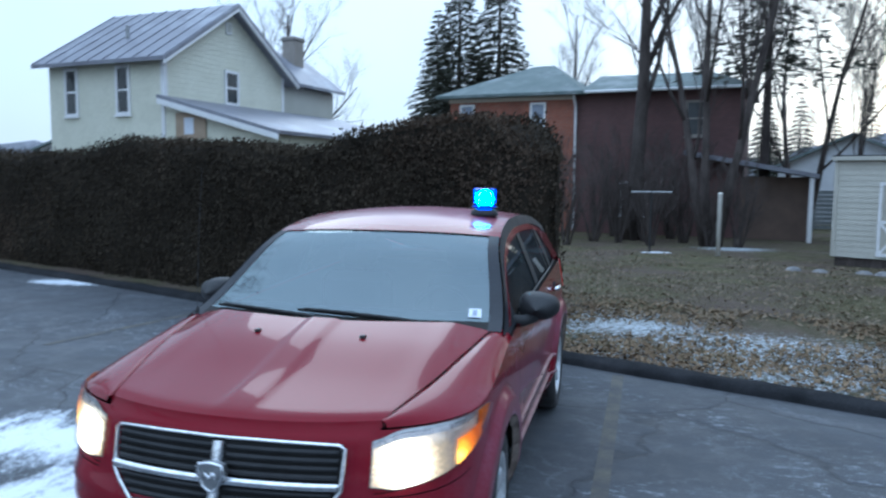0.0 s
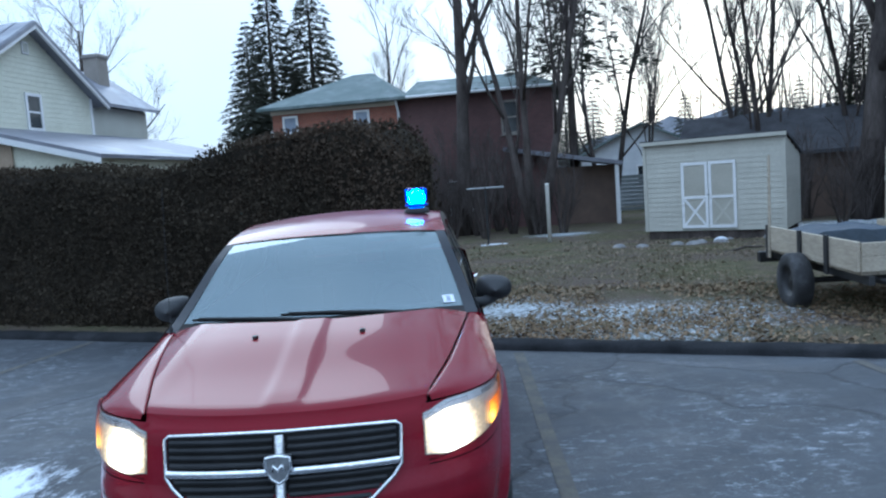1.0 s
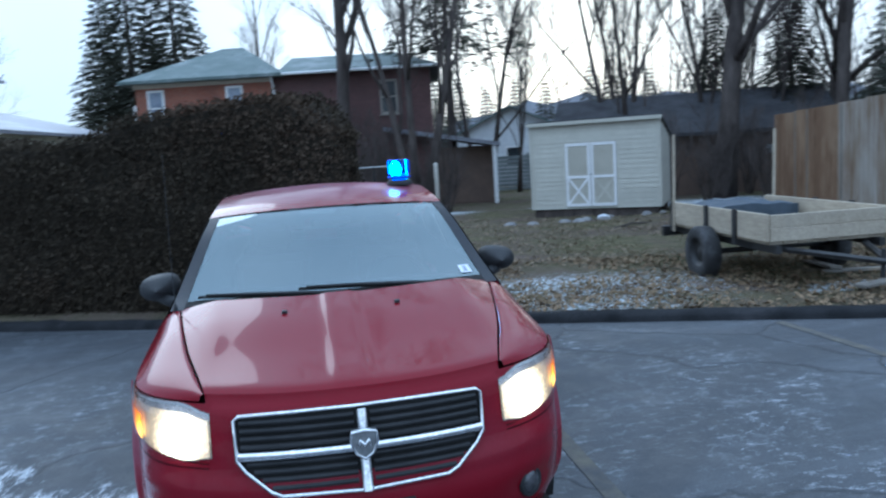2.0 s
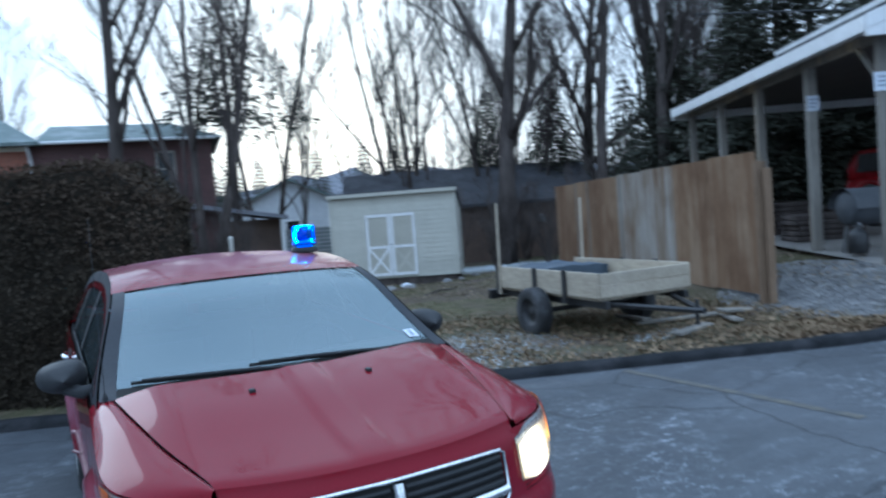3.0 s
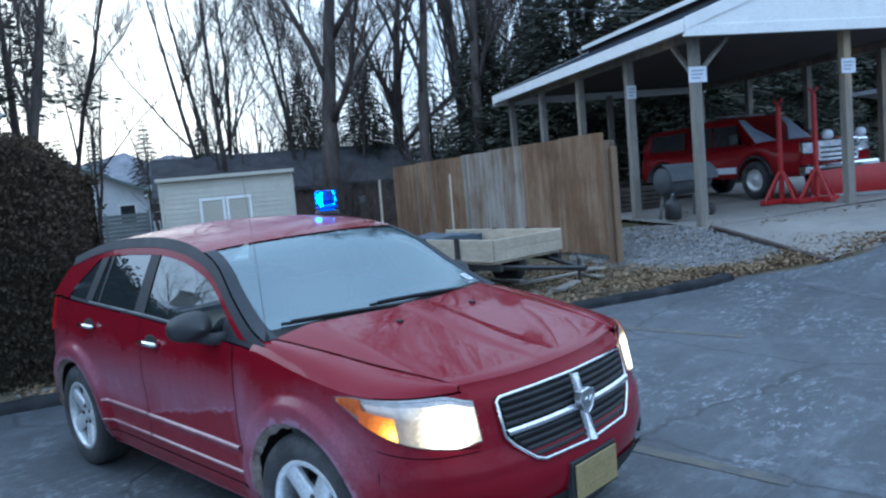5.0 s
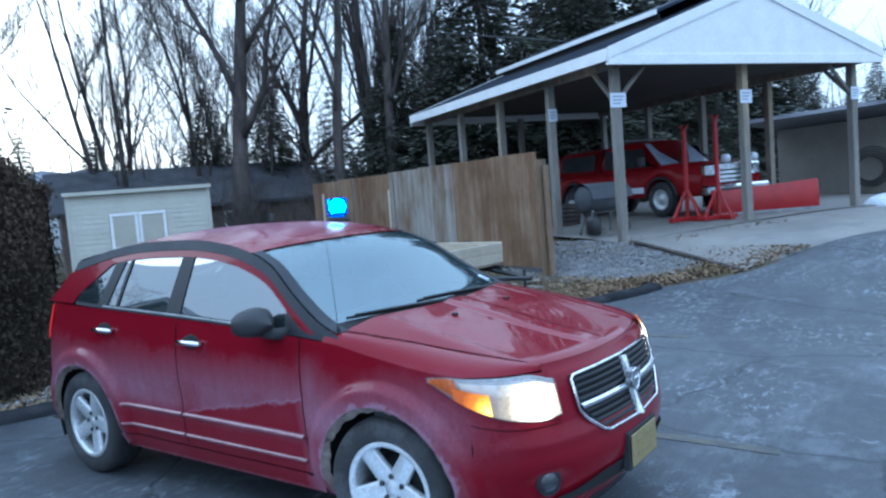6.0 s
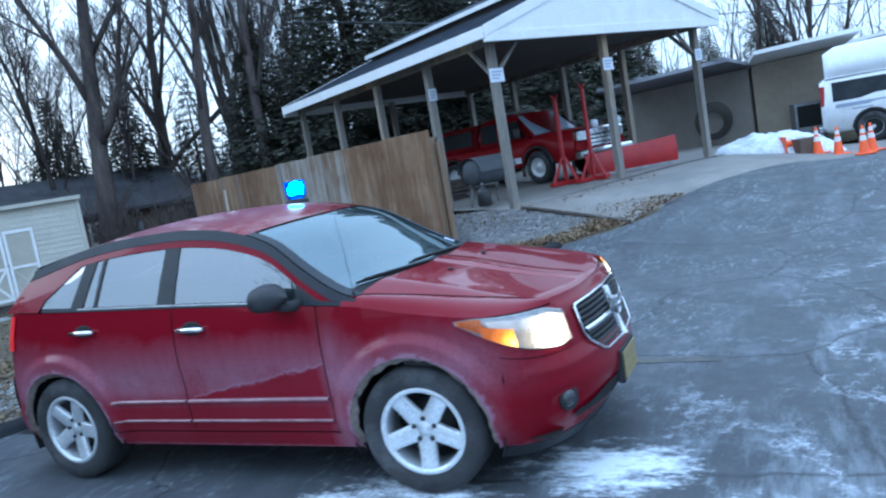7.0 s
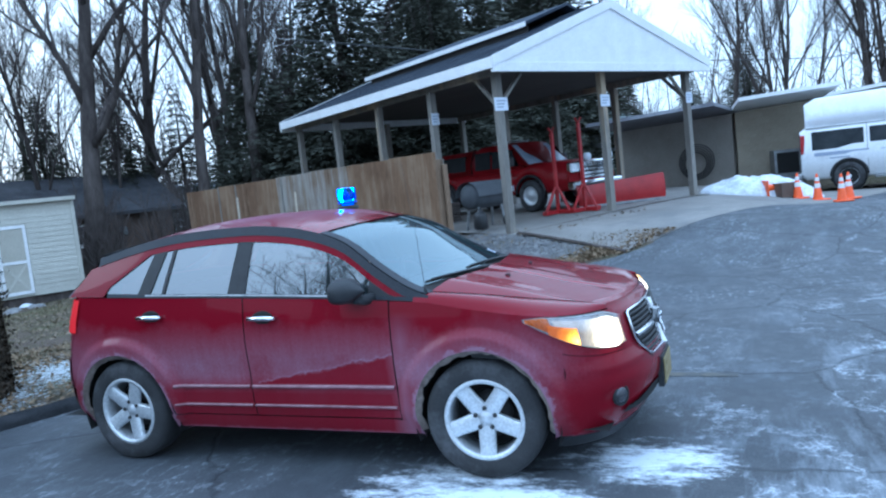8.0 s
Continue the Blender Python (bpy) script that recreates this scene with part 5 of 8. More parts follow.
    part("screen_band", Shape().grid(lambda u, t: tuple(Vector(screen_at(u * 0.93, t)) + Vector((0, 0, 0.002))), linspace(-1, 1, 31), [0.0, 0.05, 0.105]), CAR_INNER, car, smooth=True)
    cowl = Shape().grid(lambda u, t: tuple(Vector((u * 0.76, hood_rear(u * 0.76) - 0.02, hood_z(u * 0.76, hood_rear(u * 0.76)) - 0.03)).lerp(Vector(screen_at(u, 0.02)), t)), linspace(-1, 1, 25), linspace(0, 1, 4))
    part("cowl", cowl, CAR_BLACK, car, "black plastic scuttle", smooth=True)
    for pts in ([(0.58, 0.035), (0.40, 0.075), (0.10, 0.115), (-0.20, 0.135)], [(0.02, 0.03), (-0.20, 0.07), (-0.50, 0.10), (-0.80, 0.125)]):
        arm = [Vector(screen_at(u, t)) + Vector((0, -0.018, 0.020)) for u, t in pts]
        w = part("wiper", Shape().tube(arm, [0.011, 0.010, 0.009, 0.007], 6), CAR_BLACK, car, "black windscreen wiper", smooth=True)
        blade = [Vector(screen_at(u, t)) + Vector((0, -0.010, 0.010)) for u, t in [(pts[1][0] + 0.10, pts[1][1] - 0.02)] + pts[2:] + [(pts[3][0] - 0.05, pts[3][1] + 0.004)]]
        part("wiper_blade", Shape().tube(blade, 0.008, 6), CAR_INNER, w, smooth=True)
    st = Shape().grid(lambda u, t: tuple(Vector(screen_at(u, t)) + Vector((0, -0.004, 0.003))), linspace(0.80, 0.875, 3), linspace(0.15, 0.235, 3))
    stick = part("screen_sticker", st, SIGN_WHITE, ws, "small pale inspection sticker")
    part("sticker_bar", Shape().grid(lambda u, t: tuple(Vector(screen_at(u, t)) + Vector((0, -0.006, 0.005))), linspace(0.825, 0.85, 2), linspace(0.165, 0.22, 2)), SIGN_INK, stick)
    part("mirror_inside", Shape().box(-0.11, 0.11, -0.52, -0.49, 1.375, 1.43, c=0.012), CAR_BLACK, car, "inside mirror")

    # back glass and spoiler
    def back_at(u, t):
        a, b = Vector(roof_at(u, 1.52)), Vector((u * 0.70, 1.93, 1.15))
        return tuple(a.lerp(b, t) + Vector((0, 0.03 * (1 - u * u), 0)))
    part("back_window", Shape().grid(back_at, linspace(-1, 1, 17), linspace(0, 1, 8)), SIDE_GLASS, car, "tinted back glass", smooth=True)
    sp = Shape().grid(lambda u, t: tuple(Vector(roof_at(u * 0.99, 1.34 + 0.20 * t)) + Vector((0, 0.0, 0.006 + 0.008 * t))), linspace(-1, 1, 21), linspace(0, 1, 6))
    sp.grid(lambda u, t: tuple(Vector(roof_at(u * 0.99, 1.54 - 0.06 * t)) + Vector((0, 0.0, 0.014 - 0.04 * t))), linspace(-1, 1, 21), linspace(0, 1, 4))
    part("spoiler", sp, CAR_SATIN, car, "dark roof spoiler", smooth=True)

    # outside mirrors
    for sgn in (-1, 1):
        hs = Shape()
        prof = [(0.0, 0.0), (0.45, 0.045), (0.75, 0.075), (0.95, 0.11), (1.0, 0.16), (0.96, 0.19)]
        v = []
        for r, d in prof:
            for k in range(20):
                a = 2 * math.pi * k / 20
                ca, sa = math.cos(a), math.sin(a)
                ex = abs(ca) ** 0.75 * (1 if ca > 0 else -1)
                ez = abs(sa) ** 0.8 * (1 if sa > 0 else -1)
                v.append((sgn * (0.945 + 0.108 * r * ex), -0.705 + d, 1.118 + 0.074 * r * ez * (1.0 - 0.16 * ex)))
        hs.add(v, [(i * 20 + k, i * 20 + (k + 1) % 20, (i + 1) * 20 + (k + 1) % 20, (i + 1) * 20 + k) for i in range(len(prof) - 1) for k in range(20)])
        mr = part("wing_mirror", hs, CAR_BLACK, car, "black plastic wing mirror", smooth=True)
        gl = Shape().add([(p[0], -0.535, p[2]) for p in v[80:100]], [tuple(range(20))])
        part("mirror_glass", gl, CHROME, mr, "mirror glass")
        part("mirror_arm", Shape().tube([(sgn * 0.80, -0.70, 1.055), (sgn * 0.88, -0.66, 1.055), (sgn * 0.93, -0.62, 1.075)], [0.034, 0.03, 0.034], 10), CAR_BLACK, mr, smooth=True)

    # aerial on the right fender
    ae = part("aerial", Shape().tube([(-0.80, -1.02, 1.06), (-0.80, -1.02, 1.085), (-0.80, -1.018, 1.105), (-0.799, -1.0, 1.40), (-0.795, -0.955, 1.83)], [0.014, 0.010, 0.002, 0.0012, 0.0006], 8), CAR_BLACK, car, "thin black whip aerial", smooth=True)

    # cabin inside
    dash = Shape().grid(lambda x, t: (x, -1.0 + 0.55 * t, 1.03 + 0.045 * math.sin(t * 3.0) - 0.3 * smooth_step(0.85, 1.0, t)), linspace(-0.74, 0.74, 12), linspace(0, 1, 10))
    part("dashboard", dash, CAR_BLACK, car, smooth=True)
    for sx in (-0.37, 0.37):
        seat = Shape().box(sx - 0.24, sx + 0.24, 0.14, 0.30, 0.62, 1.16, c=0.05)
        seat.box(sx - 0.24, sx + 0.24, -0.35, 0.25, 0.50, 0.66, c=0.05)
        part("seat", seat, SEAT, car, "grey cloth seat", auto=True)
        part("headrest", Shape().box(sx - 0.13, sx + 0.13, 0.20, 0.30, 1.18, 1.36, c=0.04), SEAT, car, auto=True)
    part("rear_bench", Shape().box(-0.62, 0.62, 0.95, 1.15, 0.62, 1.15, c=0.05), SEAT, car, "grey cloth bench", auto=True)
    wheel_m = pose(0.37, -0.42, 1.0, -25, 0, 0)
    part("steering_wheel", Shape().tube([tuple(wheel_m @ Vector((0.18 * math.cos(a), 0, 0.18 * math.sin(a)))) for a in linspace(0, 2 * math.pi, 21)], 0.016, 8, False), CAR_BLACK, car, smooth=True)

    # wheels
    def wheel_meshes():
        w = {}
        R, r = TYRE_R, 0.232
        prof = [(r, -0.10), (r + 0.01, -0.108), (R - 0.04, -0.112), (R - 0.012, -0.098), (R, -0.07), (R, 0.07), (R - 0.012, 0.098), (R - 0.04, 0.112), (r + 0.01, 0.108), (r, 0.10), (r, -0.10)]
        w["tyre"] = Shape().lathe(prof, None, 56)
        w["rim"] = Shape().lathe([(r + 0.002, 0.103), (r - 0.006, 0.108), (r - 0.022, 0.104), (r - 0.028, 0.085), (r - 0.03, -0.08), (r, -0.10)], None, 56)
        spoke = Shape()
        secs = [(0.040, 0.050, 0.070), (0.075, 0.049, 0.076), (0.12, 0.047, 0.083), (0.175, 0.046, 0.090), (0.222, 0.050, 0.097)]
        v = []
        for rad, hw, zz in secs:
            v += [(rad, -hw, zz - 0.03), (rad, -hw, zz - 0.006), (rad, -hw + 0.008, zz), (rad, hw - 0.008, zz), (rad, hw, zz - 0.006), (rad, hw, zz - 0.03)]
        f = []
        for i in range(len(secs) - 1):
            for j in range(5):
                a = i * 6 + j
                f.append((a, a + 6, a + 7, a + 1))
        spoke.add(v, f)
        w["spoke"] = spoke.mesh("spoke", True)
        w["hub"] = Shape().lathe([(0.0, 0.076), (0.024, 0.076), (0.030, 0.070), (0.055, 0.068), (0.068, 0.058), (0.07, 0.02)], None, 30)
        w["disc"] = Shape().lathe([(0.0, -0.02), (0.14, -0.02), (0.14, -0.035)], None, 30)
        w["back"] = Shape().lathe([(0.0, -0.06), (0.215, -0.06)], None, 30)
        w["nut"] = Shape().lathe([(0.0, 0.080), (0.012, 0.080), (0.014, 0.074), (0.014, 0.05)], None, 10).mesh("nut", True)
        return {k: (s if not isinstance(s, Shape) else s.mesh(k, True)) for k, s in w.items()}
    wm = wheel_meshes()
    for sgn in (-1, 1):
        for i, wy in enumerate(WHEEL_Y):
            wb = new("wheel")
            wb.parent = car
            turn = pose(sgn * 0.775, wy, AXLE_Z, 0, 90 * sgn, 0) @ Matrix.Rotation(radians(18 + 31 * i), 4, "Z")
            if i == 0:
                turn = pose(sgn * 0.775, wy, AXLE_Z, 0, 0, 4) @ pose(0, 0, 0, 0, 90 * sgn, 0) @ Matrix.Rotation(radians(36), 4, "Z")
            wb.matrix_world = turn
            part("tyre", wm["tyre"], RUBBER, wb, "black tyre with frosty sidewall", smooth=True)
            part("rim", wm["rim"], ALLOY, wb, "five-spoke silver alloy rim", smooth=True)
            part("hub", wm["hub"], ALLOY, wb, smooth=True)
            part("brake_disc", wm["disc"], BLACK_STEEL, wb, smooth=True)
            part("wheel_back", wm["back"], CAR_INNER, wb, smooth=True)
            for k in range(5):
                sp_ = part("spoke", wm["spoke"], ALLOY, wb, smooth=True)
                sp_.matrix_local = Matrix.Rotation(radians(72 * k), 4, "Z")
                nt = part("wheel_nut", wm["nut"], BLACK_STEEL, wb, smooth=True)
                nt.matrix_local = Matrix.Rotation(radians(72 * k + 36), 4, "Z") @ Matrix.Translation((0.060, 0, 0))
    return car


build_car()


def build_beacon():
    bx, by = 0.50, 0.17
    b = thing("beacon", pose(bx, by, rail_z(by) + 0.048 * (1 - (bx / cabin_x(by, rail_z(by))) ** 2) + 0.002), "blue rotating warning beacon on the car roof", "beacon")
    part("beacon_base", Shape().lathe([(0.0, 0.0), (0.085, 0.0), (0.088, 0.008), (0.082, 0.028), (0.074, 0.036), (0.0, 0.036)], None, 32), CAR_BLACK, b, "black magnetic base", auto=True)
    lens = part("beacon_lens", Shape().lathe([(0.066, 0.036), (0.066, 0.060), (0.076, 0.066), (0.076, 0.074), (0.070, 0.078), (0.072, 0.158), (0.068, 0.168), (0.060, 0.172), (0.0, 0.172)], None, 32), BLUE_LENS, b, "translucent blue dome", auto=True)
    lens.visible_shadow = False
    part("beacon_ring", Shape().lathe([(0.070, 0.046), (0.080, 0.050), (0.080, 0.060), (0.070, 0.064)], None, 32), BLUE_BODY, b, smooth=True)
    for k in range(12):
        a = 2 * math.pi * k / 12
        part("lens_rib", Shape().tube([(0.0705 * math.cos(a), 0.0705 * math.sin(a), 0.08), (0.0715 * math.cos(a), 0.0715 * math.sin(a), 0.165)], 0.0035, 5), BLUE_BODY, b)
    # steady glowing core, added to keep the lens blue between flashes
    part("beacon_core", Shape().tube([(0, 0, 0.036), (0, 0, 0.075)], 0.045, 16), BLUE_DIM, b, smooth=True)
    spin = new("reflector")
    spin.parent = b
    spin.location = (0, 0, 0.10)
    bowl = Shape().grid(lambda a, r: (0.016 + 0.03 * (r / 0.046) ** 2 - 0.03, r * math.cos(a), 0.006 + r * math.sin(a)), linspace(0, 2 * math.pi, 25), [0.0005, 0.018, 0.037, 0.056])
    part("lit_bowl", bowl, BLUE_ON, spin, "glowing reflector bowl", smooth=True)
    back = Shape().grid(lambda a, r: (0.012 + 0.03 * (r / 0.05) ** 2 - 0.036, r * math.cos(a), 0.006 + r * math.sin(a)), linspace(0, 2 * math.pi, 25), [0.0005, 0.018, 0.038, 0.059])
    part("bowl_back", back, BLUE_BODY, spin, smooth=True)
    return spin


SPIN = build_beacon()


# ---- carport ----
def build_carport():
    P0 = Vector((9.5, 1.72, 0))
    z0 = 0.60
    base = Matrix.Translation((P0.x, P0.y, 0)) @ Matrix.Rotation(radians(UV_TURN), 4, "Z")
    cp = thing("carport", base, "open timber carport with white gable and dark shingle roof", "carport")
    W, D, EZ, RZ = 6.05, 8.9, 3.82, 5.05
    oh, front, back = 0.42, -0.42, D + 0.35
    ys = [0, 2.22, 4.44, 6.66, 8.88]

    def g(x, y):
        p = base @ Vector((x, y, 0))
        return land(p.x, p.y) + 0.03
    spots = [(0, y) for y in ys] + [(W, y) for y in ys] + [(3.02, 0), (3.02, 8.88)]
    for x, y in spots:
        part("post", Shape().box(x - 0.075, x + 0.075, y - 0.075, y + 0.075, g(x, y) - 0.1, EZ - 0.12, c=0.008), POST_WOOD, cp, "weathered timber post")
    for x in (0, W):
        part("beam", Shape().box(x - 0.06, x + 0.06, front + 0.2, back - 0.2, EZ - 0.16, EZ + 0.08, c=0.006), POST_WOOD, cp)
    for x in (0, W):
        s = 1 if x == 0 else -1
        part("brace", Shape().tube([(x + s * 0.03, 0.0, EZ - 0.75), (x + s * 0.65, 0.0, EZ - 0.14)], 0.045, 4), POST_WOOD, cp)
        part("brace", Shape().tube([(x, 0.03, EZ - 0.75), (x, 0.65, EZ - 0.14)], 0.045, 4), POST_WOOD, cp)
    mid = W / 2
    slope = (RZ - EZ) / (mid + oh)
    # roof slopes with thickness, shingle courses on top
    for sgn in (-1, 1):
        xe = -oh if sgn < 0 else W + oh
        out = [(xe, EZ), (mid, RZ), (mid, RZ + 0.10), (xe, EZ + 0.10)]
        part("roof_deck", Shape().prism(out, front, back), UNDER_ROOF, cp)
        n = 24
        for k in range(n):
            t0, t1 = k / n, (k + 1) / n + 0.006
            a = Vector((xe + (mid - xe) * t0, 0, EZ + 0.104 + (RZ - EZ) * t0 + 0.018))
            b = Vector((xe + (mid - xe) * t1, 0, EZ + 0.104 + (RZ - EZ) * t1 + 0.004))
            part("shingle_course", Shape().prism([(a.x, a.z - 0.016), (b.x, b.z - 0.004), (b.x, b.z), (a.x, a.z)], front + 0.01, back - 0.01), BLUE_ROOF, cp)
        part("eave_fascia", Shape().box(xe - 0.025, xe + 0.025, front, back, EZ - 0.10, EZ + 0.11, c=0.004), TRIM, cp, "white eave board")
        part("soffit", Shape().box(min(xe, -0.06 if sgn < 0 else W + 0.06), max(xe, -0.06 if sgn < 0 else W + 0.06), front, back, EZ - 0.02, EZ - 0.004), TRIM, cp)
        part("rake_board", Shape().prism([(xe, EZ - 0.07), (mid, RZ - 0.07), (mid, RZ + 0.13), (xe, EZ + 0.13)], front - 0.03, front), TRIM, cp, "white rake board")
        part("rake_board", Shape().prism([(xe, EZ - 0.07), (mid, RZ - 0.07), (mid, RZ + 0.13), (xe, EZ + 0.13)], back, back + 0.03), TRIM, cp)
        # raised ridge roof standing proud of the slope
        x_lo = mid + sgn * 1.35
        zl = RZ + 0.30 - 1.35 * slope
        part("ridge_roof", Shape().prism([(x_lo, zl), (mid, RZ + 0.30), (mid, RZ + 0.36), (x_lo, zl + 0.06)], front + 1.2, back - 1.6), BLUE_ROOF, cp)
        part("ridge_fascia", Shape().box(x_lo - 0.015, x_lo + 0.015, front + 1.2, back - 1.6, zl - 0.03, zl + 0.07), TRIM, cp)
        part("ridge_louvre", Shape().box(x_lo - sgn * 0.16 - 0.01, x_lo - sgn * 0.16 + 0.01, front + 1.3, back - 1.7, zl - 0.20, zl + 0.02), UNDER_ROOF, cp)
    # gable front: white boards in courses
    for yy in (front, back - 0.02):
        n = 9
        for k in range(n):
            za, zb = EZ + (RZ - EZ) * k / n, EZ + (RZ - EZ) * (k + 1) / n
            ha, hb = (mid + oh) * (1 - k / n), (mid + oh) * (1 - (k + 1) / n)
            part("gable_board", Shape().prism([(mid - ha, za), (mid + ha, za), (mid + hb, zb), (mid - hb, zb)], yy + 0.006 * 0, yy + 0.02), TRIM, cp)
        part("gable_beam", Shape().box(-oh, W + oh, yy - 0.02, yy + 0.06, EZ - 0.17, EZ + 0.01, c=0.004), TRIM, cp, "white front beam")
    part("ceiling_panel", Shape().box(0, W, 0.1, D, EZ - 0.01, EZ + 0.02), UNDER_ROOF, cp)
    # a board wall closes the rear
    # notices on the posts
    for x, y, w in ((0, 0, 0.34), (3.02, 0, 0.30), (W, 0, 0.24), (0, 2.22, 0.2)):
        zc = 3.08
        m = base @ Matrix.Translation((x, y - 0.083, zc))
        sg = thing("notice", m, "small white notice sheet on a carport post", "sign", "post notices")
        part("notice_sheet", Shape().box(-w / 2, w / 2, -0.006, 0.006, -0.13, 0.13, c=0.002), SIGN_WHITE, sg)
        for k in range(3):
            part("notice_bar", Shape().box(-w * 0.35, w * (0.35 - 0.1 * k), -0.009, -0.007, 0.05 - 0.06 * k, 0.075 - 0.06 * k), SIGN_INK, sg)
    # timber edging between gravel and apron
    a, b = Vector((9.42, 1.55, 0)), Vector((7.85, -0.75, 0))
    pts = [a.lerp(b, t) for t in linspace(0, 1, 8)]
    single("edging_timber", Shape().tube([(p.x, p.y, land(p.x, p.y) + 0.05) for p in pts], 0.035, 6), BARK, pose(0, 0, -0.02), "dark edging timber along the gravel", "timber")


build_carport()


# ---- board fence beside the carport ----
def build_fence():
    a, b = Vector((7.60, 2.38, 0)), Vector((10.62, 10.72, 0))
    length = (b - a).length
    ang = math.degrees(math.atan2(b.y - a.y, b.x - a.x))
    base = Matrix.Translation(a) @ Matrix.Rotation(radians(ang), 4, "Z")
    fence = thing("board_fence", base, "weathered brown plywood sheet fence with pale battens", "fence")
    # upright sheets 1.22 m wide, the last one cut to fit
    random.seed(4)
    x = 0.0
    while x < length - 0.05:
        x1 = min(x + 1.22, length)
        t = (x + x1) / 2 / length
        z0 = 0.30 - 0.14 * t + random.uniform(-0.015, 0.02)
        z1 = 2.25 - 0.12 * t + random.uniform(-0.008, 0.008)
        y = random.uniform(-0.004, 0.004)
        part("plywood_sheet", Shape().box(x + 0.003, x1 - 0.003, y - 0.010, y + 0.010, z0, z1, c=0.002), SHEET_GREY if 2 < x < 4.5 else SHEET_BROWN, fence)
        x = x1
    for z in (0.6, 1.3, 2.0):
        part("fence_rail", Shape().box(0, length, -0.06, -0.014, z - 0.05, z + 0.05), FENCE_WOOD, fence)
    for k in range(5):
        x = length * k / 4
        part("fence_post", Shape().box(x - 0.05, x + 0.05, -0.16, -0.062, 0.0, 2.1, c=0.006), POST_WOOD, fence)
    for x in (4.70, 6.55, 7.32):
        part("joint_batten", Shape().box(x - 0.02, x + 0.02, -0.03, 0.026, 0.25, 2.16, c=0.003), POST_WOOD, fence, "pale weathered batten")
    part("fence_post", Shape().box(-0.05, 0.0, -0.14, 0.04, 0.10, 2.1, c=0.006), FENCE_WOOD, fence)
    part("fence_post", Shape().box(-0.12, -0.07, -0.16, -0.05, 0.10, 2.0, c=0.006), FENCE_WOOD, fence)


build_fence()


# ---- utility trailer ----
def build_trailer():
    m = pose(4.72, 2.36, 0, 0, 0, -4)
    tr = thing("utility_trailer", m, "pine-sided utility trailer with black wheels on the lawn", "trailer")
    W, L, z0, z1 = 1.40, 2.45, 0.58, 0.88
    for x in (0.0, W):
        for k in range(1):
            sd = part("side_board", Shape().box(x - 0.02, x + 0.02, 0.0, L, z0, z1, c=0.004), PINE_BOARD, tr, "raw pine side board")
        for y in (0.65, 1.35, 2.35):
            part("stake", Shape().box(x - 0.045 if x == 0 else x + 0.021, x - 0.021 if x == 0 else x + 0.045, y - 0.04, y + 0.04, z0 - 0.1, z1 + 0.02), BLACK_STEEL, tr, "dark stake bracket")
    part("front_board", Shape().box(0.021, W - 0.021, -0.02, 0.02, z0 + 0.155, z1 - 0.01, c=0.004), PINE_BOARD, tr)
    part("front_board", Shape().box(0.021, W - 0.021, -0.02, 0.02, z0, z0 + 0.148, c=0.004), PINE_BOARD, tr)
    part("tail_board", Shape().box(0.021, W - 0.021, L - 0.04, L, z0, z1 - 0.12, c=0.004), PINE_BOARD, tr)
    for k in range(8):
        part("deck_plank", Shape().box(0.03 + k * 0.17, 0.19 + k * 0.17, 0.03, L - 0.05, z0 - 0.04, z0, c=0.003), PINE_BOARD, tr)
    for x in (0.1, W - 0.1):
        part("frame_rail", Shape().box(x - 0.03, x + 0.03, -0.05, L + 0.05, z0 - 0.13, z0 - 0.042), BLACK_STEEL, tr)
    part("axle", Shape().tube([(-0.1, 1.22, 0.33), (W + 0.1, 1.22, 0.33)], 0.035, 10), BLACK_STEEL, tr)
    part("tongue", Shape().tube([(0.2, 0.1, z0 - 0.1), (0.7, -0.95, z0 - 0.14)], 0.035, 6), BLACK_STEEL, tr)
    part("tongue", Shape().tube([(W - 0.2, 0.1, z0 - 0.1), (0.7, -0.95, z0 - 0.14)], 0.035, 6), BLACK_STEEL, tr)
    part("tongue_jack", Shape().tube([(0.7, -0.85, 0.28), (0.7, -0.85, z0 - 0.02)], 0.022, 8), BLACK_STEEL, tr)
    part("rear_bumper_bar", Shape().box(-0.1, W * 0.4, L + 0.02, L + 0.12, z0 - 0.18, z0 - 0.04, c=0.01), BLACK_STEEL, tr)
    for sx in (-0.14, W + 0.14):
        w = new("wheel")
        w.parent = tr
        w.matrix_local = pose(sx, 1.22, 0.33, 0, 90 if sx > 0 else -90, 0)
        part("tyre", Shape().lathe([(0.17, -0.08), (0.20, -0.10), (0.29, -0.10), (0.325, -0.075), (0.33, 0), (0.325, 0.075), (0.29, 0.10), (0.20, 0.10), (0.17, 0.08), (0.17, -0.08)], None, 36), RUBBER, w, "black tyre", smooth=True)
        part("rim", Shape().lathe([(0.17, 0.08), (0.155, 0.05), (0.10, 0.03), (0.06, 0.05), (0.0, 0.055)], None, 24), BLACK_STEEL, w, smooth=True)
        part("rim", Shape().lathe([(0.17, -0.08), (0.155, -0.05), (0.0, -0.04)], None, 24), BLACK_STEEL, w, smooth=True)
    tarp = Shape().grid(lambda a, b: (a, b, 0.80 + 0.05 * noise.noise((a * 4, b * 4, 1)) + 0.06 * math.sin(a * 2.2)), linspace(0.1, 1.3, 12), linspace(1.5, 2.4, 10))
    tarp.grid(lambda a, b: (a, 1.5 - 0.0 * b, 0.60 + (0.20 + 0.05 * noise.noise((a * 4, 6, 1)) + 0.06 * math.sin(a * 2.2)) * b), linspace(0.1, 1.3, 12), [0, 1], flip=True)
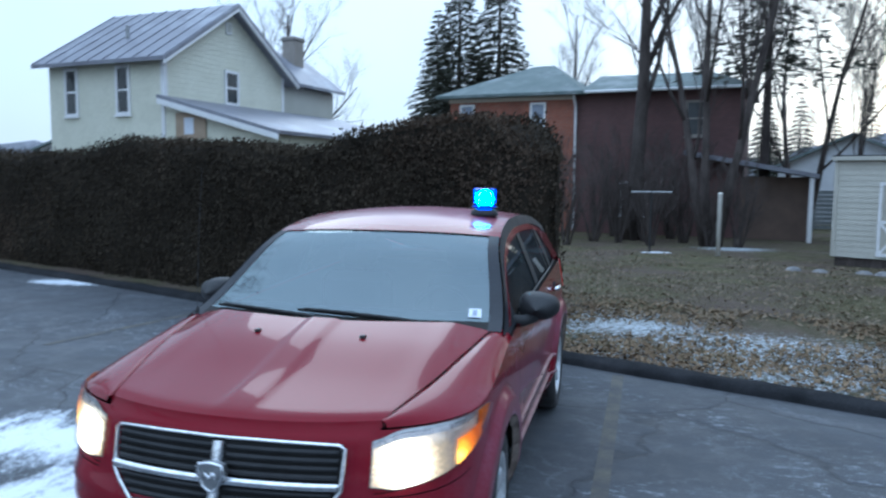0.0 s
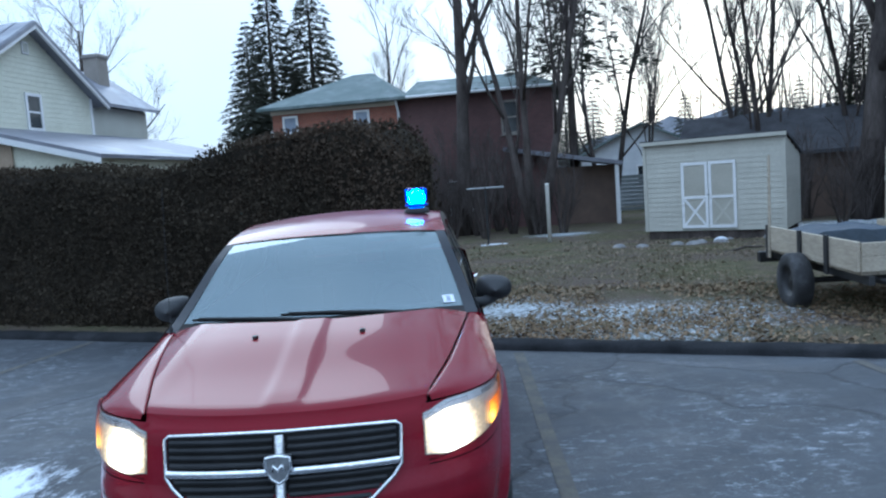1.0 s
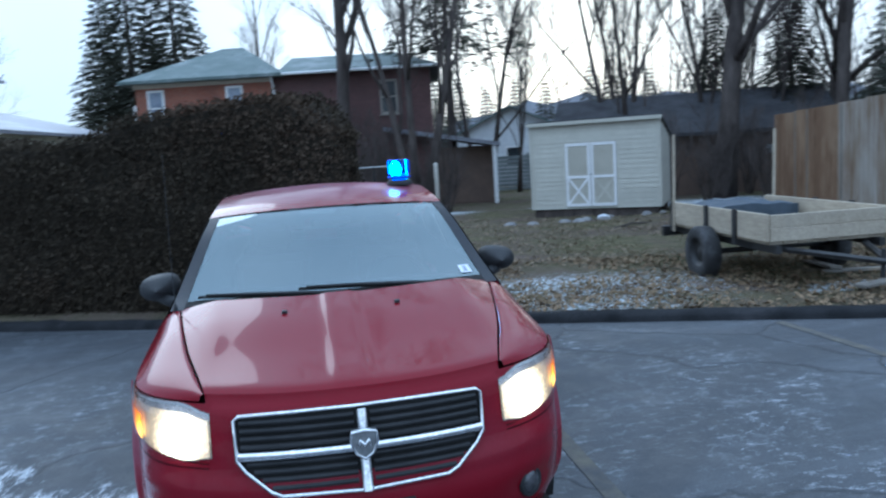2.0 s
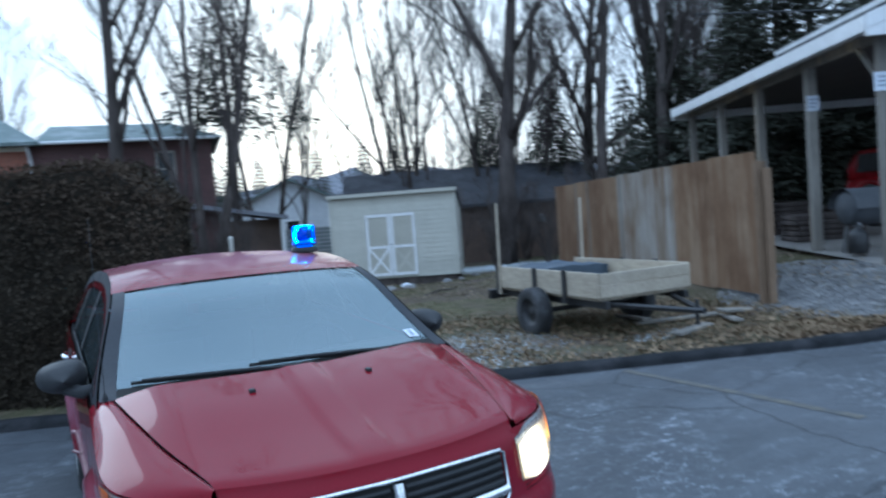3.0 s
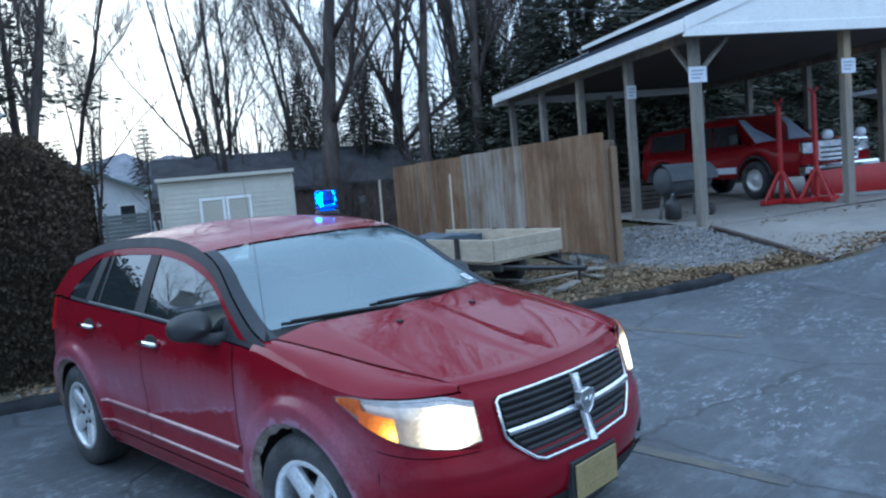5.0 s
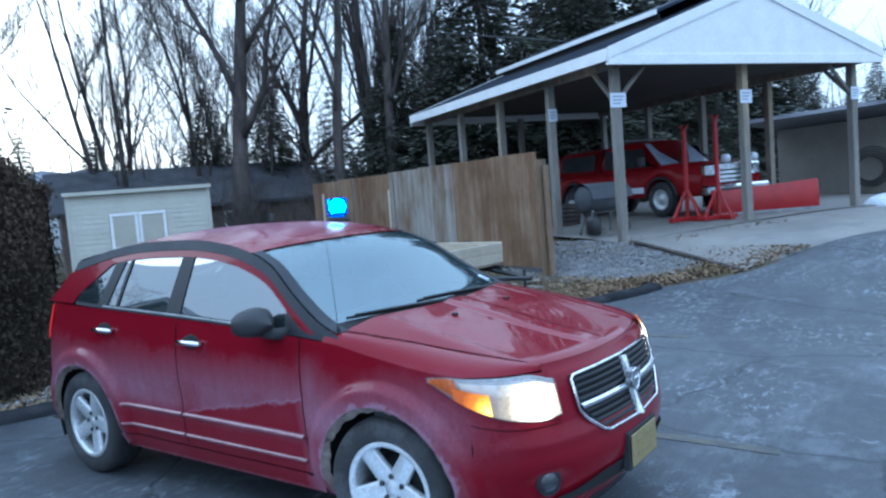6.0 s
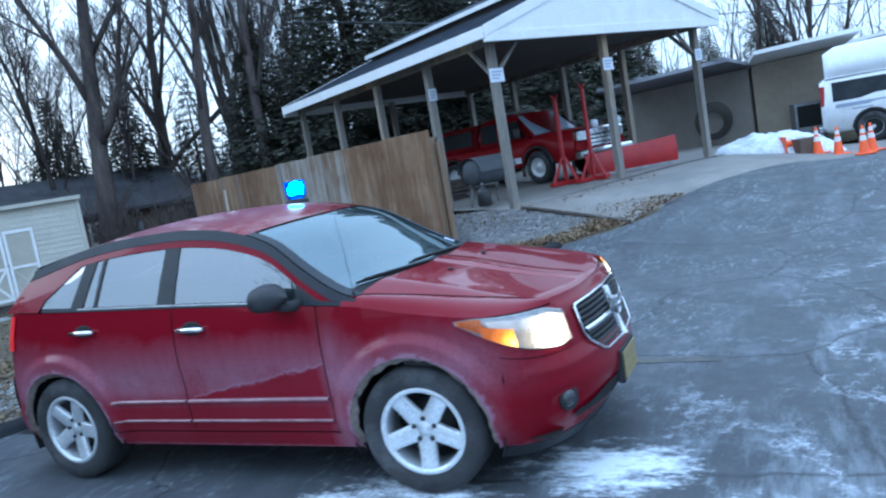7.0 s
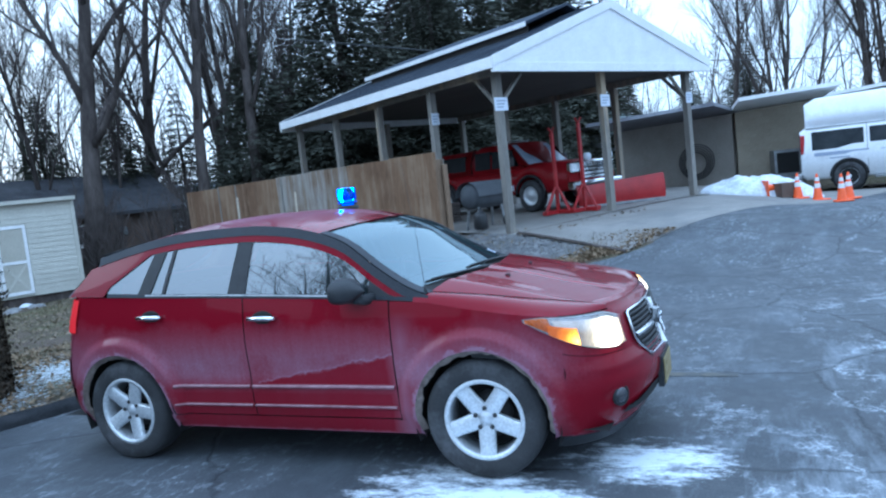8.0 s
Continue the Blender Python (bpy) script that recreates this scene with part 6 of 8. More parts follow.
    tarp.grid(lambda b, q: (0.1, b, 0.60 + (0.2 + 0.05 * noise.noise((0.4, b * 4, 1)) + 0.013) * q), linspace(1.5, 2.4, 10), [0, 1])
    single("cargo_tarp", tarp, mat("dark_blue_tarp", (0.03, 0.045, 0.065), (0.06, 0.08, 0.11), 6, 0.6), m, "dark blue tarp over a load in the trailer", "tarp", smooth=True)
    for x in (-0.03, W + 0.03):
        part("corner_stake", Shape().tube([(x, L - 0.15, z0 - 0.1), (x + 0.02, L - 0.15, 1.80)], [0.022, 0.018], 6), PINE_BOARD, tr, "thin pale upright stake")


build_trailer()


# ---- storage shed ----
def siding(parent, w, z0, z1, mat_, m, course=0.115, holes=(), name="siding_board", cut=None):
    """Lapped boards on a wall along local x, facing -y; holes are (x0, x1, z0, z1)."""
    n = int(math.ceil((z1 - z0) / course))
    for k in range(n):
        a, b = z0 + k * course, min(z0 + (k + 1) * course, z1)
        spans = [(0.0, w)] if cut is None else [cut(0.5 * (a + b))]
        for hx0, hx1, hz0, hz1 in holes:
            if b > hz0 and a < hz1:
                spans = [q for s0, s1 in spans for q in ((s0, min(s1, hx0)), (max(s0, hx1), s1)) if q[1] - q[0] > 0.01]
        for s0, s1 in spans:
            if s1 - s0 < 0.02:
                continue
            s = Shape().add([(s0, -0.013, a), (s1, -0.013, a), (s1, -0.004, b), (s0, -0.004, b), (s0, 0.0, a), (s1, 0.0, a), (s1, 0.0, b), (s0, 0.0, b)],
                            [(0, 1, 2, 3), (4, 7, 6, 5), (0, 4, 5, 1), (3, 2, 6, 7), (0, 3, 7, 4), (1, 5, 6, 2)])
            o = part(name, s, mat_, parent)
            o.matrix_local = m


SHED_WALL = mat("pale_grey_beige_siding", (0.46, 0.445, 0.385), (0.53, 0.515, 0.45), 1.5, 0.65, bump=0.1, vary=0.04)
SHED_DOOR = mat("beige_door_panel", (0.40, 0.38, 0.32), (0.46, 0.44, 0.375), 1.5, 0.65, bump=0.1)


def build_shed():
    base = Matrix.Translation((5.95, 14.50, 0.08)) @ Matrix.Rotation(radians(math.degrees(math.atan2(-1.83, 2.83))), 4, "Z")
    sh = thing("garden_shed", base, "pale beige lap-sided garden shed with white-trimmed double doors", "shed")
    W, D, z0, h1, h2 = 3.36, 2.4, -0.02, 2.22, 1.75
    part("shed_core", Shape().add([(0, 0, z0), (W, 0, z0), (W, D, z0), (0, D, z0), (0, 0, h1), (W, 0, h1), (W, D, h2), (0, D, h2)],
                                  [(0, 1, 5, 4), (1, 2, 6, 5), (2, 3, 7, 6), (3, 0, 4, 7), (0, 3, 2, 1), (4, 5, 6, 7)]), SHED_WALL, sh)
    siding(sh, W, z0, h1, SHED_WALL, Matrix.Translation((0, -0.002, 0)), 0.125, [(0.93, 2.27, 0.02, 1.72)])
    siding(sh, D, z0, h1, SHED_WALL, Matrix.Translation((W + 0.002, 0, 0)) @ Matrix.Rotation(radians(90), 4, "Z"), 0.125, cut=lambda z: (0, D if z < h2 else D * (h1 - z) / (h1 - h2)))
    part("shed_roof", Shape().prism([(-0.1, h1 + 0.03), (D + 0.15, h2 - 0.0), (D + 0.15, h2 + 0.06), (-0.1, h1 + 0.09)], 0, W + 0.12, Matrix(((0, 1, 0, -0.06), (1, 0, 0, 0), (0, 0, 1, 0), (0, 0, 0, 1)))), DARK_ROOF, sh)
    part("roof_trim", Shape().box(-0.06, W + 0.06, -0.13, -0.10, h1 - 0.03, h1 + 0.06), SHED_WALL, sh)
    part("skid", Shape().box(0.05, W - 0.05, 0.05, 0.2, -0.34, z0, c=0.01), BARK, sh)
    part("skid", Shape().box(0.05, W - 0.05, D - 0.2, D - 0.05, -0.34, z0, c=0.01), BARK, sh)
    for x in (0.02, W - 0.02):
        part("corner_trim", Shape().box(x - 0.04, x + 0.04, -0.034, -0.006, z0, h1, c=0.003), SHED_WALL, sh)
    for k, x0 in enumerate((0.93, 1.60)):
        d = part("shed_door", Shape().box(x0 + 0.01, x0 + 0.66, -0.03, -0.008, 0.04, 1.70, c=0.003), SHED_DOOR, sh, "beige door with white cross bracing")
        for a, b, c_, e in ((x0 + 0.01, x0 + 0.08, 0.04, 1.70), (x0 + 0.59, x0 + 0.66, 0.04, 1.70), (x0 + 0.08, x0 + 0.59, 1.62, 1.70), (x0 + 0.08, x0 + 0.59, 0.04, 0.12), (x0 + 0.08, x0 + 0.59, 0.78, 0.85)):
            part("door_trim", Shape().box(a, b, -0.045, -0.031, c_, e, c=0.002), TRIM, d)
        for q in ((x0 + 0.08, 0.12, x0 + 0.59, 0.78), (x0 + 0.08, 0.78, x0 + 0.59, 0.12)):
            dx, dz = q[2] - q[0], q[3] - q[1]
            L = math.hypot(dx, dz)
            part("cross_brace", Shape().box(0, L, -0.043 + 0.002 * (dz > 0), -0.031, -0.028, 0.028, Matrix.Translation((q[0], 0, q[1])) @ Matrix.Rotation(-math.atan2(dz, dx), 4, "Y")), TRIM if k == 0 else SHED_WALL, d)
    part("door_latch", Shape().box(1.57, 1.63, -0.06, -0.046, 0.86, 0.90, c=0.004), STEEL, sh)


build_shed()


# ---- houses ----
def window(parent, x0, x1, z0, z1, m, glass=DARK_GLASS, trim=TRIM, name="window"):
    """A sash window on a wall along local x facing -y."""
    fr = Shape()
    t = 0.09
    for a, b, c_, d in ((x0 - t, x0, z0 - t, z1 + t), (x1, x1 + t, z0 - t, z1 + t), (x0, x1, z1, z1 + t), (x0, x1, z0 - t, z0)):
        fr.box(a, b, -0.06, 0.0, c_, d)
    w = part(name, fr, trim, parent, "white framed sash window")
    w.matrix_local = m
    part("pane", Shape().box(x0, x1, -0.03, -0.02, z0, (z0 + z1) / 2 - 0.02), glass, w)
    part("pane", Shape().box(x0, x1, -0.03, -0.02, (z0 + z1) / 2 + 0.02, z1), glass, w)
    part("meeting_rail", Shape().box(x0, x1, -0.045, -0.015, (z0 + z1) / 2 - 0.03, (z0 + z1) / 2 + 0.03), trim, w)
    part("sill", Shape().box(x0 - t - 0.03, x1 + t + 0.03, -0.10, 0.0, z0 - t - 0.05, z0 - t), trim, w)
    return w


def build_cream_house():
    # local x runs along the gable wall away from the corner, local y to the left behind it
    C = Vector((-11.9, 14.8, 0))
    gx = Vector((0.16, 0.987, 0)).normalized()
    m = Matrix(((gx.x, -gx.y, 0, C.x), (gx.y, gx.x, 0, C.y), (0, 0, 1, 0), (0, 0, 0, 1)))
    h = thing("cream_house", m, "cream two-storey clapboard house with snow-dusted metal roof", "house")
    G, L, EZ, RZ, z0 = 5.8, 4.7, 5.32, 7.15, -0.3
    part("wall_core", Shape().prism([(0, z0), (G, z0), (G, EZ), (G / 2, RZ), (0, EZ)], 0, L), SIDING, h)
    face_g = Matrix.Identity(4)
    siding(h, G, 2.6, RZ, SIDING, face_g, 0.15, cut=lambda z: (0, G) if z < EZ else (G / 2 * (z - EZ) / (RZ - EZ), G - G / 2 * (z - EZ) / (RZ - EZ)), holes=[(2.62, 3.3, 4.1, 5.2)])
    window(h, 2.70, 3.22, 4.18, 5.12, face_g)
    part("gable_vent", Shape().box(2.72, 3.0, -0.05, 0, 6.35, 6.72, c=0.01), TRIM, h)
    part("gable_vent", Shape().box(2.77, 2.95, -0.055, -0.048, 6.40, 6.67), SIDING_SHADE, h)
    # long wall on the left, seen at a slant
    face_a = Matrix.Rotation(radians(-90), 4, "Z") @ Matrix.Translation((-L, 0, 0))
    siding(h, L, 1.6, EZ, SIDING, face_a, 0.15, holes=[(2.85, 3.4, 3.6, 5.05), (0.7, 1.25, 3.6, 5.05)])
    window(h, 2.92, 3.32, 3.68, 4.98, face_a)
    window(h, 0.78, 1.18, 3.68, 4.98, face_a)
    for x, y in ((0.0, 0.0),):
        part("corner_board", Shape().box(-0.04, 0.10, -0.035, 0.10, z0, EZ), TRIM, h)
    part("corner_board", Shape().box(G - 0.10, G + 0.03, -0.035, 0.1, z0, EZ), TRIM, h)
    ov = 0.4
    k = (RZ - EZ) / (G / 2)
    for s in (-1, 1):
        xe = -ov if s < 0 else G + ov
        ze = EZ - ov * k
        part("roof_slope", Shape().prism([(xe, ze), (G / 2, RZ + 0.02), (G / 2, RZ + 0.14), (xe, ze + 0.12)], -0.45, L + 0.3), METAL_ROOF, h)
        part("rake_trim", Shape().prism([(xe, ze - 0.1), (G / 2, RZ - 0.08), (G / 2, RZ + 0.02), (xe, ze)], -0.44, -0.36), TRIM, h)
        nseam = 10
        for i in range(nseam):
            y = -0.40 + (L + 0.65) * i / (nseam - 1)
            part("roof_seam", Shape().prism([(xe, ze + 0.12), (G / 2, RZ + 0.14), (G / 2, RZ + 0.17), (xe, ze + 0.15)], y, y + 0.03), METAL_ROOF, h)
    part("vent_pipe", Shape().tube([(1.0, 2.4, EZ + 0.5), (1.0, 2.4, EZ + 1.15)], 0.06, 8), STEEL, h)
    # lean-to on the gable side
    ln, ext, zt, zl = 9.6, 4.2, 4.02, 3.0
    part("lean_to_wall", Shape().add([(0.0, 0, z0), (0.0, -ext + 0.25, z0), (ln, -ext + 0.25, z0), (ln, 0, z0), (0.0, 0, zt - 0.1), (0.0, -ext + 0.25, zl - 0.05), (ln, -ext + 0.25, zl - 0.05), (ln, 0, zt - 0.1)],
                                     [(0, 4, 5, 1), (1, 5, 6, 2), (2, 6, 7, 3)]), SIDING, h)
    face_l = Matrix.Rotation(radians(-90), 4, "Z")
    siding(h, ext - 0.25, 1.4, zt, SIDING, face_l, 0.15, cut=lambda z: (0, (ext - 0.25) if z < zl - 0.1 else max((ext - 0.25) * (zt - 0.12 - z) / (zt - zl), 0.0)))
    roof = Shape().add([(-0.3, 0.02, zt), (-0.3, -ext, zl - 0.07), (ln + 0.2, -ext, zl - 0.07), (ln + 0.2, 0.02, zt), (-0.3, 0.02, zt + 0.1), (-0.3, -ext, zl + 0.03), (ln + 0.2, -ext, zl + 0.03), (ln + 0.2, 0.02, zt + 0.1)],
                       [(0, 3, 2, 1), (4, 5, 6, 7), (0, 1, 5, 4), (1, 2, 6, 5), (2, 3, 7, 6), (3, 0, 4, 7)])
    part("lean_to_roof", roof, METAL_ROOF, h)
    part("lean_to_rake", Shape().add([(-0.32, 0.0, zt - 0.16), (-0.32, -ext, zl - 0.23), (-0.28, -ext, zl - 0.23), (-0.28, 0.0, zt - 0.16), (-0.32, 0.0, zt), (-0.32, -ext, zl - 0.07), (-0.28, -ext, zl - 0.07), (-0.28, 0.0, zt)],
                                     [(0, 3, 2, 1), (4, 5, 6, 7), (0, 1, 5, 4), (1, 2, 6, 5), (2, 3, 7, 6), (3, 0, 4, 7)]), TRIM, h)
    brd = part("notice_board", Shape().box(0.45, 1.55, -0.07, -0.028, 2.85, 3.6, c=0.01), mat("brown_board", (0.35, 0.27, 0.19), (0.42, 0.33, 0.24), 3, 0.8), h, "brown framed board on the wall")
    brd.matrix_local = face_l
    part("board_paper", Shape().box(0.78, 1.12, -0.078, -0.072, 2.98, 3.45), SIGN_WHITE, brd)
    # rear wing with its own low roof
    w0, w1 = G, G + 4.2
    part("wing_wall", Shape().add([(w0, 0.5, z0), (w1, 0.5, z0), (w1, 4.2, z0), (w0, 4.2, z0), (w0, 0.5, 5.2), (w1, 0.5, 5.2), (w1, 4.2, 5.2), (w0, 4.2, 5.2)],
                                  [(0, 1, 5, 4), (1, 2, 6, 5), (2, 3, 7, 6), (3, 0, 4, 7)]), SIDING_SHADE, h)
    for ya, yb in ((0.1, 2.35), (4.6, 2.35)):
        part("wing_roof", Shape().add([(w0 - 1.0, ya, 5.18), (w1 + 0.35, ya, 5.18), (w1 + 0.35, yb, 6.75), (w0 - 1.0, yb, 6.75), (w0 - 1.0, ya, 5.3), (w1 + 0.35, ya, 5.3), (w1 + 0.35, yb, 6.87), (w0 - 1.0, yb, 6.87)],
                                      [(0, 3, 2, 1), (4, 5, 6, 7), (0, 1, 5, 4), (1, 2, 6, 5), (2, 3, 7, 6), (3, 0, 4, 7)]), METAL_ROOF, h)
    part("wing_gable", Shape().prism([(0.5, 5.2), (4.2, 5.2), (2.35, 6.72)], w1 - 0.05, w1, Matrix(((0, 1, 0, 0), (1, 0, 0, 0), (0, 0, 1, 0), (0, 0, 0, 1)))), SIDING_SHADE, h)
    ch = part("chimney", Shape().box(w0 + 2.85, w0 + 3.5, 1.45, 2.05, 5.2, 7.42, c=0.015), BLOCK_WALL, h, "grey-brown brick chimney")
    part("chimney_cap", Shape().box(w0 + 2.8, w0 + 3.55, 1.4, 2.1, 7.26, 7.38, c=0.02), CONCRETE, ch)


build_cream_house()


def build_brick_house():
    ang = math.degrees(math.atan2(-0.17, 0.985))
    m = Matrix.Translation((-6.38, 27.28, -0.46)) @ Matrix.Rotation(radians(ang), 4, "Z")
    h = thing("brick_house", m, "two-storey orange brick house with weathered green hip roof", "house")
    A, B, D, EZ = 5.45, 6.4, 7.0, 5.75
    part("front_block", Shape().box(0, A, 0, D, 0, EZ), BRICK, h, "orange-red brick wall")
    part("side_block", Shape().box(A, A + B, 0.15, D, 0, EZ - 0.05), BRICK_DARK, h, "darker brown brick wall")
    idm = Matrix.Identity(4)
    window(h, 0.55, 1.05, 4.05, 5.30, idm, PALE_GLASS)
    window(h, 3.70, 4.20, 4.05, 5.30, idm, PALE_GLASS)
    window(h, A + 4.4, A + 4.95, 4.0, 5.2, Matrix.Translation((0, 0.15, 0)), DARK_GLASS, BLOCK_WALL)
    part("frieze", Shape().box(-0.05, A + 0.05, -0.06, 0.02, EZ - 0.28, EZ), mat("pale_frieze_board", (0.52, 0.46, 0.36), (0.58, 0.52, 0.42), 2, 0.7), h)
    ov = 0.5
    x0, x1, y0, y1 = -ov, A + ov, -ov, D + ov
    ap = Vector(((A) * 0.64, D * 0.42, EZ + 1.55))
    part("hip_roof", Shape().add([(x0, y0, EZ), (x1, y0, EZ), (x1, y1, EZ), (x0, y1, EZ), (ap.x - 0.6, ap.y, ap.z), (ap.x + 0.3, ap.y, ap.z), (x0, y0, EZ - 0.12), (x1, y0, EZ - 0.12), (x1, y1, EZ - 0.12), (x0, y1, EZ - 0.12)],
                                [(0, 1, 5, 4), (1, 2, 5), (2, 3, 4, 5), (3, 0, 4), (6, 7, 1, 0), (7, 8, 2, 1), (8, 9, 3, 2), (9, 6, 0, 3), (9, 8, 7, 6)]), GREEN_ROOF, h, "weathered green shingle roof")
    part("side_roof", Shape().add([(A + 0.3, -0.3, EZ), (A + B + 0.4, -0.3, EZ), (A + B + 0.4, D, EZ), (A + 0.3, D, EZ), (A + 0.3, D * 0.5, EZ + 1.05), (A + B - 1.5, D * 0.5, EZ + 1.05), (A + 0.3, -0.3, EZ - 0.1), (A + B + 0.4, -0.3, EZ - 0.1)],
                                  [(0, 1, 5, 4), (1, 2, 5), (2, 3, 4, 5), (3, 0, 4), (6, 7, 1, 0)]), GREEN_ROOF, h)
    part("gutter", Shape().tube([(A + 0.5, -0.34, EZ - 0.05), (A + B + 0.4, -0.34, EZ - 0.05)], 0.06, 6), TRIM, h)
    part("downpipe", Shape().tube([(A + 0.05, -0.4, EZ), (A + 0.1, -0.10, EZ - 0.6), (A + 0.1, -0.08, 0.2)], 0.05, 6), TRIM, h)
    part("porch_roof", Shape().prism([(A + B - 2.0, 3.2), (A + B + 2.6, 2.35), (A + B + 2.6, 2.5), (A + B - 2.0, 3.38)], -0.8, 3.2), METAL_ROOF, h)
    part("porch_wall", Shape().box(A + B, A + B + 2.4, 0.2, 3.0, 0.0, 2.4), BROWN_WALL, h)
    part("porch_post", Shape().box(A + B + 2.3, A + B + 2.45, -0.7, -0.55, 0.0, 2.4), TRIM, h)
    window(h, A + 2.0, A + 2.9, 0.9, 2.1, Matrix.Translation((0, 0.15, 0)), DARK_GLASS)
    part("side_bay", Shape().box(-0.45, 0.0, 0.8, 2.6, 0, 4.9), TRIM, h)


build_brick_house()


def build_far_buildings():
    # brown house behind the shed
    m = Matrix.Translation((9.4, 21.6, -0.45)) @ Matrix.Rotation(radians(-26), 4, "Z")
    h = thing("brown_house", m, "low brown house with dark shingle roof", "house")
    part("wall", Shape().box(0, 9.0, 0, 6, 0, 2.35), BROWN_WALL, h)
    part("roof", Shape().prism([(-0.4, 2.25), (3.0, 3.75), (6.4, 2.25), (6.4, 2.37), (3.0, 3.9), (-0.4, 2.37)], -0.4, 9.4, Matrix(((0, 1, 0, 0), (1, 0, 0, 0), (0, 0, 1, 0), (0, 0, 0, 1)))), DARK_ROOF, h)
    window(h, 5.5, 6.0, 1.35, 1.95, Matrix.Identity(4), DARK_GLASS, PVC)
    part("lamp_box", Shape().box(7.0, 7.25, -0.15, 0, 1.5, 1.8, c=0.02), STEEL, h)
    # far white houses
    for (x, y, w, d, ez, rz, turn), lab in (((9.5, 42, 7.5, 7, 3.2, 4.9, -20), "far white house with grey roof"), ((19.0, 46, 8, 7, 2.6, 4.4, -12), "far white house behind bare trees"), ((33, 40, 9, 7, 2.8, 4.6, -30), "far pale house behind the trees"), ((-34, 34, 9, 7, 4.0, 6.0, 20), "far white house beyond the lot"), ((36.5, 1.0, 6, 6, 3.2, 5.0, 75), "far pale house behind the block building")):
        m = Matrix.Translation((x, y, -0.6)) @ Matrix.Rotation(radians(turn), 4, "Z")
        h = thing("far_house", m, lab, "house")
        part("wall", Shape().prism([(0, 0), (w, 0), (w, ez), (w / 2, rz), (0, ez)], 0, d), FAR_WHITE, h)
        for s in (-1, 1):
            xe = -0.4 if s < 0 else w + 0.4
            part("roof", Shape().prism([(xe, ez - 0.2), (w / 2, rz + 0.02), (w / 2, rz + 0.16), (xe, ez - 0.06)], -0.4, d + 0.4), GREEN_ROOF, h)
        for k in range(3):
            window(h, 0.8 + k * (w - 2.2) / 2, 1.6 + k * (w - 2.2) / 2, 1.2, 2.4, Matrix.Identity(4), DARK_GLASS)
    # grey board fence far behind the lawn
    m = Matrix.Translation((5.6, 33.5, -0.45)) @ Matrix.Rotation(radians(-8), 4, "Z")
    f = thing("grey_fence", m, "grey horizontal board fence beyond the lawn", "fence")
    for k in range(9):
        part("fence_board", Shape().box(0, 8.0, -0.02, 0.02, 0.05 + k * 0.2, 0.22 + k * 0.2), GREY_FENCE, f)
    for k in range(5):
        part("fence_post", Shape().box(k * 2 - 0.05, k * 2 + 0.05, 0.022, 0.12, 0, 1.95), GREY_FENCE, f)
    m2 = Matrix.Translation((4.9, 31.0, -0.45))
    single("utility_shed", Shape().box(0, 1.3, 0, 1.6, 0, 2.1, c=0.02), FAR_WHITE, m2, "small pale shed by the grey fence", "shed")
    # long block building behind the van
    z0 = land(20, -3)
    b = thing("block_building", pose(0, 0, 0), "long low grey-tan block building with flat roof", "building")

    def wall(nm, a, b_, zt0, zt1, mt, th=0.3):
        a, b_ = Vector(a), Vector(b_)
        d = (b_ - a).normalized()
        n = Vector((-d.y, d.x)) * -th
        q = [a, b_, b_ + n, a + n]
        v = [(p.x, p.y, z0 - 0.3) for p in q] + [(q[0].x, q[0].y, zt0), (q[1].x, q[1].y, zt1), (q[2].x, q[2].y, zt1), (q[3].x, q[3].y, zt0)]
        part(nm, Shape().add(v, [(0, 3, 2, 1), (4, 5, 6, 7), (0, 1, 5, 4), (1, 2, 6, 5), (2, 3, 7, 6), (3, 0, 4, 7)]), mt, b)
        v2 = [(p.x - d.y * 0.0, p.y, z) for p, z in ((a - d * 0.1, zt0 + 0.004), (b_ + d * 0.1, zt1 + 0.004), (b_ + d * 0.1 + n * 8, zt1 + 0.2), (a - d * 0.1 + n * 8, zt0 + 0.2))]
        ov = -n.normalized() * 0.35
        v2[0] = (v2[0][0] + ov.x, v2[0][1] + ov.y, v2[0][2])
        v2[1] = (v2[1][0] + ov.x, v2[1][1] + ov.y, v2[1][2])
        v3 = [(x, y, z + 0.10) for x, y, z in v2]
        part("roof_slab", Shape().add(v2 + v3, [(0, 3, 2, 1), (4, 5, 6, 7), (0, 1, 5, 4), (1, 2, 6, 5), (2, 3, 7, 6), (3, 0, 4, 7)]), TRIM if mt is TAN_WALL else METAL_ROOF, b)
    wall("left_wall", (21.25, 1.3), (20.4, -2.35), 2.70, 2.80, BLOCK_WALL)
    wall("right_wall", (20.4, -2.35), (20.7, -4.75), 2.82, 2.93, TAN_WALL)
    # courses of pale blocks on the tan wall
    p0, p1 = Vector((20.4, -2.35, 0)), Vector((20.7, -4.75, 0))
    run = (p1 - p0).normalized()
    face = Vector((-run.y, run.x, 0)) * -0.3
    block = Shape().box(0.006, 0.394, -0.008, 0.004, 0.006, 0.194, c=0.003).mesh("block")
    turn = Matrix.Rotation(math.atan2(run.y, run.x), 4, "Z")
    for row in range(11):
        for k in range(6):
            along = k * 0.4 + 0.2 * (row % 2)
            if along + 0.4 > 2.42 or 0.60 + 0.2 * (row + 1) > 2.82:
                continue
            p = p0 + face + run * along
            o = part("block", block, TAN_BLOCK, b)
            o.matrix_world = Matrix.Translation((p.x, p.y, 0.60 + 0.2 * row)) @ turn
    wall("end_wall", (20.7, -4.75), (29.0, -3.5), 2.93, 2.93, TAN_WALL)


build_far_buildings()


